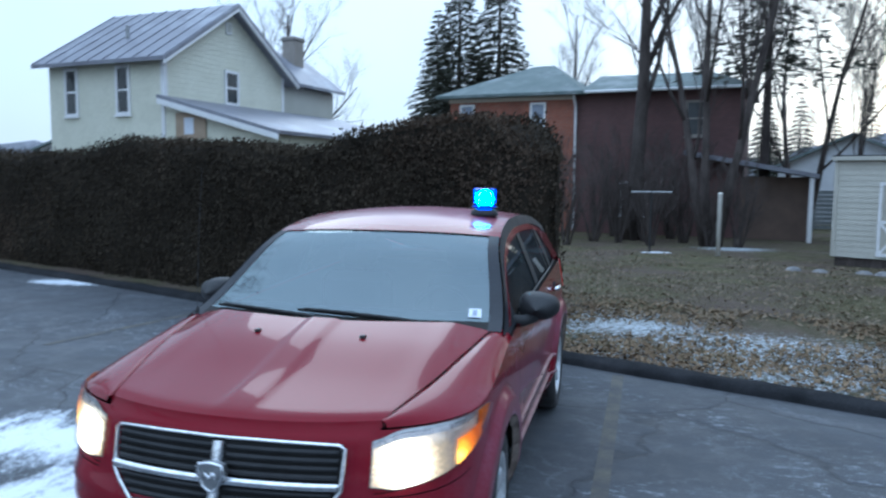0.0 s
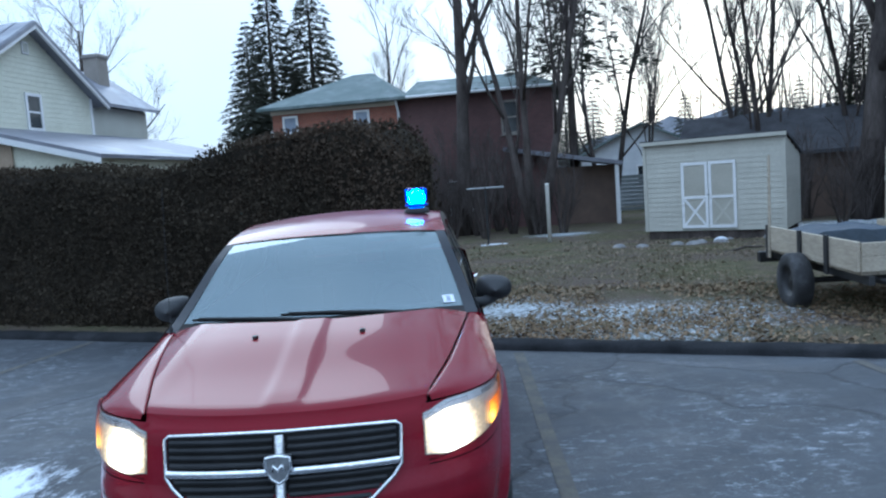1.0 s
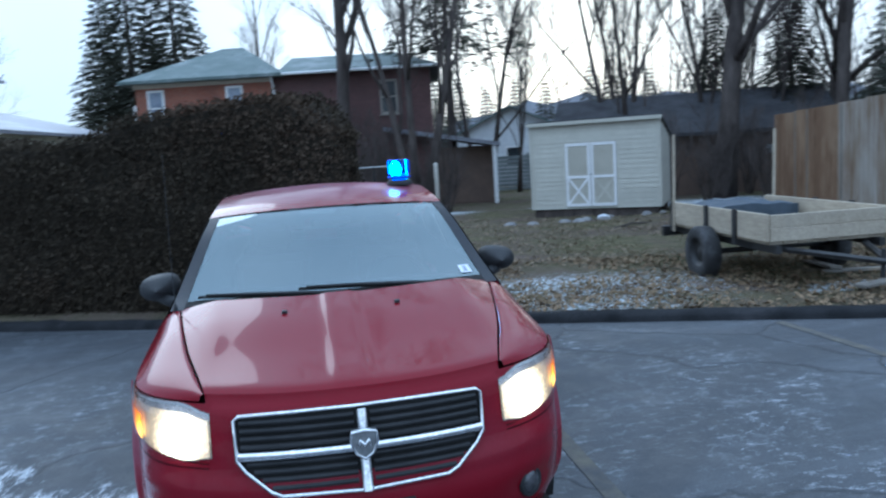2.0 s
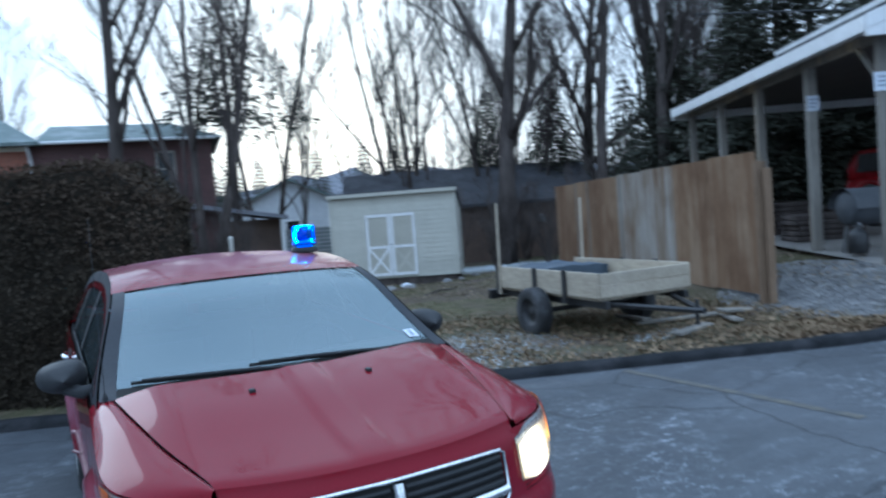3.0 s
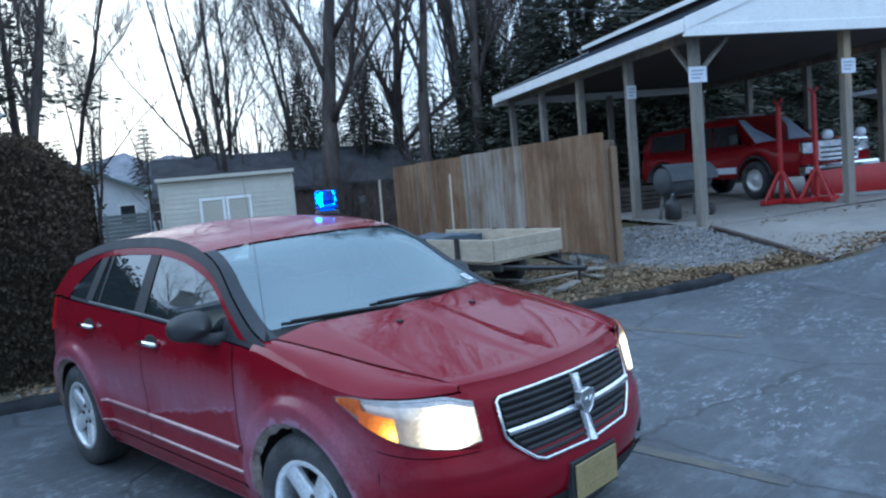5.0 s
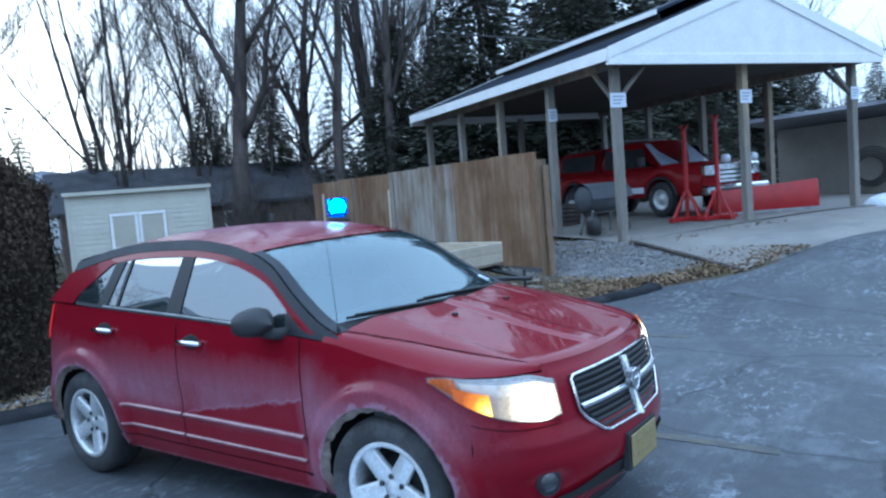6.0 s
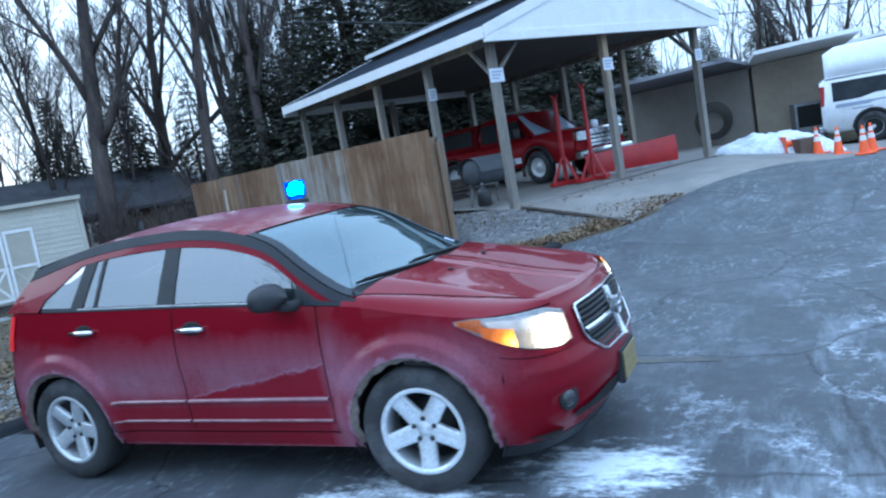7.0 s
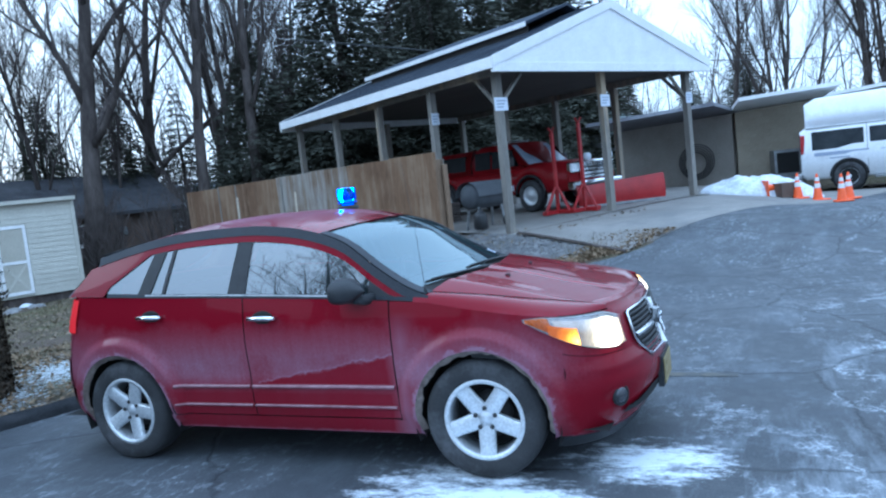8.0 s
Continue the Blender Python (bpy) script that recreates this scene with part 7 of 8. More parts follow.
# ---- hedge ----
def build_hedge():
    rng = np.random.default_rng(3)
    a, b = np.array([-15.0, 9.75]), np.array([0.26, 3.695])
    L = float(np.linalg.norm(b - a))
    d = (b - a) / L
    nrm = np.array([d[1], -d[0]])  # towards the lot
    T = 1.5

    def height(u):
        return 2.28 + 0.10 * math.sin(u * 0.9) + 0.12 * math.sin(u * 2.3 + 1) * 0.5 + 0.16 * smooth_step(L - 3.5, L - 1.0, u) - 0.55 * smooth_step(L - 0.7, L, u)

    def surf(u, w):
        """w 0..1 up the front, 1..2 over the top, 2..3 down the back."""
        h = height(u)
        e = 0.28
        if w < 1:
            out, z = 0.0, w * h
        elif w < 2:
            out, z = -(w - 1) * T, h
        else:
            out, z = -T, (3 - w) * h
        cut = max(0.0, z - (h - e)) / e
        if w < 1:
            out -= 0.22 * cut * cut
        elif w > 2:
            out += 0.22 * cut * cut
        if u > L - 0.6:
            k = (u - (L - 0.6)) / 0.6
            out = out * (1 - k ** 2.5) - T * 0.5 * k ** 2.5
        n = 0.09 * noise.noise((u * 1.1, z * 1.3 + out, 0.3)) + 0.05 * noise.noise((u * 3.7, z * 3.7, out * 3))
        p = a + d * u + nrm * (out + (n if w < 1 else -n * (w > 2)))
        return (p[0], p[1], z + land(*p) + (n if 1 <= w <= 2 else 0))
    us, ws = linspace(0, L, 90), linspace(0, 3, 34)
    # dark core under the leaves puts the hedge's inner shade into its colour
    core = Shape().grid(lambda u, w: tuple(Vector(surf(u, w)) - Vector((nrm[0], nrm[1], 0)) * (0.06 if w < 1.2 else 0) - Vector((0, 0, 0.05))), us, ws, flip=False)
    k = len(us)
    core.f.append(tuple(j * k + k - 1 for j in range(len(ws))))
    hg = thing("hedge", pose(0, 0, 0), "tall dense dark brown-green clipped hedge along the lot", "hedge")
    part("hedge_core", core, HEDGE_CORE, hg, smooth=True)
    n = 78000
    u = rng.uniform(0, L + 0.02, n)
    u = np.where(rng.random(n) < 0.5, L - (L - u) * rng.random(n) ** 0.7, u)
    w = np.where(rng.random(n) < 0.60, rng.uniform(0, 1.05, n), rng.uniform(0.9, 3.0, n))
    P = np.array([surf(min(x, L), y) for x, y in zip(u, w)])
    tip = rng.random(n) < 0.06
    P += rng.normal(0, 0.035, (n, 3))
    A_ = rng.normal(size=(n, 3))
    A_[:, 2] += 0.8
    A_ /= np.linalg.norm(A_, axis=1)[:, None]
    B_ = np.cross(A_, rng.normal(size=(n, 3)))
    B_ /= np.linalg.norm(B_, axis=1)[:, None]
    s = rng.uniform(0.022, 0.050, n)[:, None]
    verts = np.stack([P - B_ * s * 0.28, P + A_ * s * 0.6 - B_ * s * 0.4, P + A_ * s * 1.3, P + A_ * s * 0.5 + B_ * s * 0.4], 1).reshape(-1, 3)
    leaves = Shape()
    leaves.v = verts.tolist()
    leaves.f = [(4 * i, 4 * i + 1, 4 * i + 2, 4 * i + 3) for i in range(n)]
    tagged(part("hedge_leaves", leaves, HEDGE_LEAF, hg), kind="stuff")


build_hedge()


# ---- trees ----
def grow_tree(seed, height, r0, forks=1, spread=0.5, levels=4, lean=(0, 0), limbs=7, low=0.35, twig=1.0):
    """Trunk and limbs in one mesh, fine twigs in another."""
    rng = random.Random(seed)
    wood, fine = Shape(), Shape()

    def branch(p, d, length, r, level):
        segs = (6, 5, 4, 3, 2)[level]
        pts, rad, dirs = [p], [r * (1.35 if level == 0 else 1)], [d]
        for i in range(segs):
            d = (d + Vector((rng.gauss(0, 0.10), rng.gauss(0, 0.10), rng.gauss(0.04, 0.06))) * (0.55 if level == 0 else 1.3)).normalized()
            p = p + d * (length / segs)
            pts.append(p)
            dirs.append(d)
            rad.append(max(r * (1 - 0.8 * (i + 1) / segs), 0.004))
        (wood if level < 2 else fine).tube(pts, rad, (9, 6, 4, 3, 3)[level], level < 2)
        if level + 1 >= levels:
            return
        n = (limbs, 8, 7, 5)[level]
        for k in range(n):
            t = (low if level == 0 else 0.2) + (1 - (low if level == 0 else 0.2)) * (k + rng.random()) / n
            f = t * segs
            i = min(int(f), segs - 1)
            q = pts[i].lerp(pts[i + 1], f - i)
            rr = rad[i] + (rad[i + 1] - rad[i]) * (f - i)
            az = rng.uniform(0, 2 * math.pi)
            side = dirs[i].orthogonal().normalized()
            side = Matrix.Rotation(az, 3, dirs[i]) @ side
            up = spread * rng.uniform(0.7, 1.3)
            nd = (dirs[i] * (1 - up * 0.45) + side * up + Vector((0, 0, 0.25))).normalized()
            ln = length * rng.uniform(0.36, 0.62) * (1.15 - 0.5 * t) * (twig if level else 1.0)
            branch(q, nd, ln, max(min(rr * 0.55, r * 0.42), 0.006), level + 1)
    for k in range(forks):
        a = 2 * math.pi * k / forks + rng.random()
        tilt = 0.0 if forks == 1 else 0.20
        d = Vector((math.cos(a) * tilt + lean[0], math.sin(a) * tilt + lean[1], 1)).normalized()
        branch(Vector((math.cos(a) * r0 * 0.6 * (forks > 1), math.sin(a) * r0 * 0.6 * (forks > 1), -0.15)), d, height * rng.uniform(0.85, 1.05), r0 * (1 if forks == 1 else 0.72), 0)
    return wood.mesh("trunk", True), fine.mesh("crown", True)


def place_tree(meshes, x, y, turn=0, scale=1.0, label="tall bare grey-barked deciduous tree", z=None):
    t = thing("tree", pose(x, y, (land(x, y) if z is None else z) - 0.05, 0, 0, turn), label, "tree", "bare trees")
    for nm, me, mt in (("trunk", meshes[0], BARK), ("crown", meshes[1], TWIG)):
        o = part(nm, me, mt, t, smooth=True)
        o.scale = (scale, scale, scale)
    return t


def grow_conifer(seed, height, width, base=0.06, clumps=2600, ragged=0.25):
    """Trunk, and a crown of many drooping needle sprays, thick towards the stem and uneven at the edge."""
    rng = random.Random(seed)
    trunk, nd = Shape(), Shape()
    trunk.tube([(0, 0, -0.1), (0, 0, height * 0.5), (0, 0, height)], [height * 0.018, height * 0.011, 0.01], 7)
    tiers = int(height * 2.6)
    for i in range(clumps):
        t = 1 - math.sqrt(rng.random()) if rng.random() < 0.85 else rng.random()
        tier = round(t * tiers) / tiers
        t = t * 0.45 + tier * 0.55
        z = height * (base + (1 - base) * t)
        a = rng.uniform(0, 2 * math.pi)
        lobe = 1 + ragged * math.sin(a * 5 + tier * 40) + ragged * 0.7 * math.sin(a * 3 - tier * 23)
        reach = (width * (1 - t) ** 0.9 + 0.10) * lobe
        f = math.sqrt(rng.uniform(0.02, 1.0))
        out = Vector((math.cos(a), math.sin(a), 0))
        side = Vector((-out.y, out.x, 0))
        p = out * reach * f + Vector((0, 0, z - 0.30 * reach * f * f))
        s = height * 0.0125 * rng.uniform(0.6, 1.3) * (0.6 + 0.6 * (1 - t))
        for k in range(3):
            w = rng.uniform(-0.9, 0.9)
            tip = p + (out + side * w).normalized() * s * rng.uniform(1.5, 2.8) + Vector((0, 0, rng.uniform(-0.9, 0.25) * s))
            wd = (side - out * w).normalized() * s * rng.uniform(0.12, 0.24) + Vector((0, 0, rng.uniform(-0.2, 0.2) * s))
            mid = p.lerp(tip, 0.45)
            nd.add([p, mid - wd, tip, mid + wd], [(0, 1, 2, 3)])
    return trunk.mesh("trunk", True), nd.mesh("crown")


def place_conifer(meshes, x, y, turn=0, scale=1.0, label="tall dark green spruce tree"):
    t = thing("conifer", pose(x, y, land(x, y), 0, 0, turn), label, "tree", "conifers")
    for nm, me, mt in (("trunk", meshes[0], BARK), ("crown", meshes[1], NEEDLE)):
        o = part(nm, me, mt, t, smooth=(nm == "trunk"))
        o.scale = (scale, scale, scale)


def build_trees():
    tall = [grow_tree(11, 15, 0.25, 1, 0.55, 5, limbs=9, low=0.25), grow_tree(12, 13, 0.20, 1, 0.5, 5, limbs=8, low=0.3), grow_tree(13, 14, 0.34, 1, 0.6, 5, limbs=9, low=0.2)]
    multi = grow_tree(21, 12, 0.20, 4, 0.42, 5, limbs=6, low=0.2)
    twin = grow_tree(22, 12, 0.16, 2, 0.45, 5, limbs=8, low=0.2)
    slim = grow_tree(31, 9, 0.10, 2, 0.45, 5, limbs=6, low=0.2)
    shrub = grow_tree(41, 2.6, 0.05, 7, 0.5, 3, limbs=6, low=0.1)
    place_tree(tall[0], 1.35, 22.9, 20, 1.15, "tall bare tree with a straight thick trunk")
    place_tree(multi, 3.8, 19.7, 10, 1.0, "bare tree with several thick stems")
    place_tree(twin, 7.95, 28.0, 75, 1.15, "bare tree with twin stems")
    place_tree(multi, 12.4, 22.9, 130, 0.95, "bare tree with several thick stems")
    place_tree(twin, 15.8, 22.4, 200, 1.1, "bare tree with twin stems")
    place_tree(tall[2], 13.2, 17.2, 60, 1.05)
    place_tree(tall[1], 14.6, 13.6, 40, 1.1)
    place_tree(tall[1], 16.6, 12.9, 130, 1.15)
    place_tree(slim, 17.2, 20.2, 0, 1.0, "slender bare tree with thin stems")
    place_tree(tall[2], 21.0, 22.0, 10, 1.0)
    place_tree(tall[0], 23.0, 19.5, 250, 1.05)
    place_tree(multi, 26.0, 20.5, 120, 1.05, "bare tree with several thick stems")
    place_tree(tall[1], 19.0, 15.5, 300, 1.0)
    place_tree(tall[2], 27.0, 14.0, 190, 1.0)
    place_tree(slim, 20.0, 27.0, 30, 1.3, "slender bare tree with thin stems")
    place_tree(slim, 10.5, 31.0, 30, 1.2, "slender bare tree with thin stems")
    place_tree(tall[1], 45.0, -2.0, 40, 1.0)
    place_tree(multi, 38.0, -4.2, 15, 0.95, "bare tree with several thick stems")
    place_tree(multi, 40.0, -9.6, 150, 1.0, "bare tree with several thick stems")
    place_tree(twin, 47.0, -5.4, 200, 1.1, "bare tree with twin stems")
    place_tree(multi, 33.5, -9.8, 260, 0.95, "bare tree with several thick stems")
    place_tree(tall[0], 42.0, -9.0, 140, 1.0)
    place_tree(tall[2], 48.0, 6.0, 100, 0.9)
    for x, y, tn, s, k in ((19.2, 17.4, 90, 0.9, 4), (22.5, 15.8, 120, 0.95, 3)):
        place_tree((tall + [multi, twin])[k], x, y, tn, s, "bare tree with many upright stems behind the fence")
    place_tree(tall[1], -2.0, 38.0, 200, 0.9)
    place_tree(tall[2], -20.0, 40.0, 20, 0.9)
    for x, y, s in ((2.0, 19.0, 1.0), (1.0, 20.5, 0.9), (7.6, 16.9, 0.8), (-0.5, 18.0, 1.0), (0.2, 21.0, 1.25), (1.9, 22.0, 1.3), (3.1, 21.6, 1.2), (4.5, 19.2, 1.0), (0.8, 24.6, 1.5), (2.8, 24.2, 1.4), (-1.4, 21.6, 1.3), (1.5, 22.5, 1.0), (3.7, 19.2, 0.9), (10.6, 13.6, 0.7), (12.9, 16.6, 0.9), (12.4, 13.5, 0.9), (11.4, 17.6, 1.0), (13.2, 17.0, 1.1), (14.4, 17.6, 1.0), (12.2, 18.6, 0.9), (14.2, 14.0, 1.1), (17.0, 13.2, 1.1), (19.5, 12.0, 1.2)):
        t = place_tree(shrub, x, y, x * 70, s, "bare brown brushy winter shrub")
        t["category"] = "shrub"
    sp = [grow_conifer(51, 14.5, 3.1, 0.05, 13000), grow_conifer(52, 9.0, 2.1, 0.08, 8500), grow_conifer(53, 16, 4.6, 0.06, 20000, 0.35)]
    place_conifer(sp[0], -8.5, 38.0, 0, 1.0)
    place_conifer(sp[0], -6.3, 38.6, 90, 1.02)
    place_conifer(sp[0], -10.2, 39.5, 160, 0.84)
    for x, y, s, k in ((14.5, 62, 1.0, 1), (17.5, 64, 0.9, 1), (20, 63, 0.95, 1), (24, 66, 1.0, 1), (12, 60, 0.8, 1), (28, 64, 1.1, 1), (32, 60, 1.0, 1), (10.0, 50, 0.9, 1)):
        place_conifer(sp[k], x, y, x * 40, s)
    place_conifer(sp[2], 18.4, 20.9, 0, 0.46, "dark bushy pine behind the board fence")
    place_conifer(sp[2], 16.3, 22.6, 80, 0.44, "dark bushy pine behind the board fence")
    place_conifer(sp[1], 21.8, 18.8, 70, 0.5, "dark bushy pine behind the board fence")
    place_conifer(sp[1], 13.2, 25.6, 40, 0.6, "dark bushy pine behind the brown house")
    place_conifer(sp[1], 24.5, 23.0, 140, 0.9, "dark bushy pine behind the board fence")
    place_conifer(grow_conifer(54, 14, 2.6, 0.5, 1500, 0.5), 6.2, 26.0, 0, 0.9, "tall pine with a high dark crown")
    for x, y, s in ((26, 9.0, 0.9), (30, 12.5, 1.0), (31, 6.0, 0.9), (36, 9.0, 1.0), (28.3, -0.6, 0.27), (46.5, -2.6, 0.50), (44, 4.5, 0.45), (24.5, 16.2, 0.62), (19.3, 10.6, 0.72), (21.8, 8.0, 0.62), (24.6, 5.2, 0.45), (17.6, 13.4, 0.5)):
        place_conifer(sp[2], x, y, x * 33, s, "tall dark pine behind the carport")
    # trees across the lot, seen only mirrored in the car
    for x, y, s, k in ((-13, -9, 0.8, 0), (-17, -3, 0.8, 1), (-9, -16, 0.8, 2), (4, -20, 0.9, 0), (-20, 4, 0.9, 2), (-20.5, 11.5, 1.15, 0), (-24, 14.5, 1.2, 2), (-23, 7.5, 1.1, 1)):
        place_tree(tall[k], x, y, x * 50, s)


build_trees()


# ---- under and beside the carport ----
def car_wheel(parent, x, y, z, r, w, side, rim=ALLOY):
    wb = new("wheel")
    wb.parent = parent
    wb.matrix_local = pose(x, y, z, 0, 90 * side, 0)
    part("tyre", Shape().lathe([(r * 0.6, -w * 0.42), (r * 0.68, -w / 2), (r * 0.92, -w / 2), (r, -w * 0.36), (r, w * 0.36), (r * 0.92, w / 2), (r * 0.68, w / 2), (r * 0.6, w * 0.42), (r * 0.6, -w * 0.42)], None, 32), RUBBER, wb, "black tyre", smooth=True)
    part("rim", Shape().lathe([(r * 0.6, w * 0.42), (r * 0.55, w * 0.3), (r * 0.35, w * 0.22), (r * 0.18, w * 0.34), (0, w * 0.36)], None, 24), rim, wb, "silver wheel rim", smooth=True)


def body_sections(secs, ys):
    """Rounded body sections: each has half width at sill, at belt, floor and top."""
    s = Shape()
    ring = []
    for (w0, w1, z0, z1), y in zip(secs, ys):
        zm = z0 + (z1 - z0) * 0.45
        pts = [(w0 * 0.9, z0), (w0, z0 + 0.06), (w0 * 1.01, zm), (w1, z1 - 0.07), (w1 * 0.93, z1 - 0.015), (w1 * 0.6, z1 + 0.01), (0, z1 + 0.02)]
        full = [(-x, z) for x, z in pts] + [(x, z) for x, z in pts[-2::-1]]
        ring.append([(x, y, z) for x, z in full])
    k = len(ring[0])
    s.add([p for r in ring for p in r], [(i * k + j, i * k + j + 1, (i + 1) * k + j + 1, (i + 1) * k + j) for i in range(len(ring) - 1) for j in range(k - 1)]
          + [tuple(range(k)), tuple(range((len(ring) - 1) * k, len(ring) * k))[::-1]])
    return s


def build_truck():
    # local -y is forward: the truck stands nose out
    x0, y0 = 14.99, 3.32
    t = thing("pickup_truck", pose(x0, y0, land(x0, y0) + 0.035, 0, 0, -27), "red pickup truck with cargo cap and chrome grille", "truck")
    ys = [round(2.72 - 0.09 * k, 3) for k in range(62)]

    def floor_z(y):
        up = 0.44
        for wy in (-1.55, 1.70):
            d = abs(y - wy)
            if d < 0.50:
                up = max(up, 0.40 + math.sqrt(0.25 - d * d))
        return up

    def top_z(y):
        return table(y, [(-2.8, 1.10), (-2.4, 1.17), (-1.5, 1.20), (-1.2, 1.13), (0.6, 1.10), (2.8, 1.08)])

    def half(y):
        return 0.95 - 0.07 * smooth_step(2.2, 2.75, abs(y))
    part("lower_body", body_sections([(half(y), half(y) - 0.03 - 0.05 * smooth_step(1.3, 2.6, -y), floor_z(y), top_z(y)) for y in ys], ys), TRUCK_RED, t, "red body", smooth=True)
    part("cab", body_sections([(0.90, 0.74, 1.05, 1.72), (0.90, 0.78, 1.05, 1.80), (0.90, 0.76, 1.08, 1.78), (0.90, 0.80, 1.08, 1.14)], [0.55, 0.3, -0.75, -1.45]), TRUCK_RED, t, "red cab", smooth=True)
    part("cargo_cap", body_sections([(0.88, 0.74, 1.03, 1.62), (0.90, 0.78, 1.05, 1.72), (0.90, 0.78, 1.05, 1.74)], [2.62, 2.3, 0.62]), TRUCK_RED, t, "red cargo cap", smooth=True)
    for sx in (-1, 1):
        for y0, y1, za, zb, nm in ((2.2, 0.8, 1.20, 1.60, "cap_window"), (0.42, -0.18, 1.18, 1.64, "rear_window"), (-0.24, -0.95, 1.18, 1.62, "front_window")):
            s = Shape().add([(sx * 0.935, y0, za), (sx * 0.935, y1 - (0.25 if nm == "front_window" else 0), za), (sx * 0.885, y1, zb), (sx * 0.885, y0, zb), (sx * 0.90, y0, za), (sx * 0.90, y1, za), (sx * 0.82, y1, zb), (sx * 0.82, y0, zb)],
                            [(0, 1, 2, 3), (7, 6, 5, 4), (0, 4, 5, 1), (2, 6, 7, 3)])
            part(nm, s, TRUCK_GLASS, t, "dark tinted glass")
        part("side_stripe", Shape().box(sx * 0.962 - 0.004, sx * 0.962 + 0.004, -1.0, 1.0, 0.56, 0.70), SIGN_WHITE, t, "pale side stripe")
        part("headlamp", Shape().box(sx * 0.68 - 0.16, sx * 0.68 + 0.16, -2.82, -2.66, 0.86, 1.12, c=0.03), CHROME, t, "clear headlamp")
        part("wing_mirror", Shape().box(sx * 1.05 - 0.09, sx * 1.05 + 0.09, -1.12, -1.0, 1.18, 1.42, c=0.03), BLACK_STEEL, t)
        for wy in (-1.55, 1.70):
            car_wheel(t, sx * 0.86, wy, 0.40, 0.40, 0.25, sx)
            part("wheel_arch", Shape().tube([(sx * 0.955, wy + 0.50 * math.cos(a), 0.42 + 0.48 * math.sin(a)) for a in linspace(0, math.pi, 15)], 0.035, 6), BLACK_STEEL, t, smooth=True)
    part("windscreen", Shape().add([(-0.78, -1.47, 1.14), (0.78, -1.47, 1.14), (0.68, -0.80, 1.74), (-0.68, -0.80, 1.74)], [(0, 1, 2, 3)]), PALE_GLASS, t)
    part("grille", Shape().box(-0.52, 0.52, -2.86, -2.72, 0.70, 1.14, c=0.03), CHROME, t, "chrome grille")
    for k in range(3):
        part("grille_bar", Shape().box(-0.44, 0.44, -2.885, -2.862, 0.765 + k * 0.095, 0.80 + k * 0.095), BLACK_STEEL, t)
    part("bumper", Shape().box(-0.95, 0.95, -2.98, -2.74, 0.46, 0.66, c=0.04), CHROME, t, "chrome bumper")
    part("roof_rack", Shape().tube([(-0.7, -0.1, 1.87), (0.7, -0.1, 1.87)], 0.03, 6), STEEL, t)
    part("plow_mount", Shape().box(-0.3, 0.3, -3.35, -2.95, 0.30, 0.58, c=0.03), BLACK_STEEL, t, "black plow mount")
    for sx in (-0.42, 0.42):
        part("plow_lamp", Shape().lathe([(0.0, 0.06), (0.09, 0.05), (0.10, -0.06), (0.0, -0.07)], pose(sx, -3.0, 1.22, 90, 0, 0), 16), SIGN_WHITE, t, smooth=True)


build_truck()


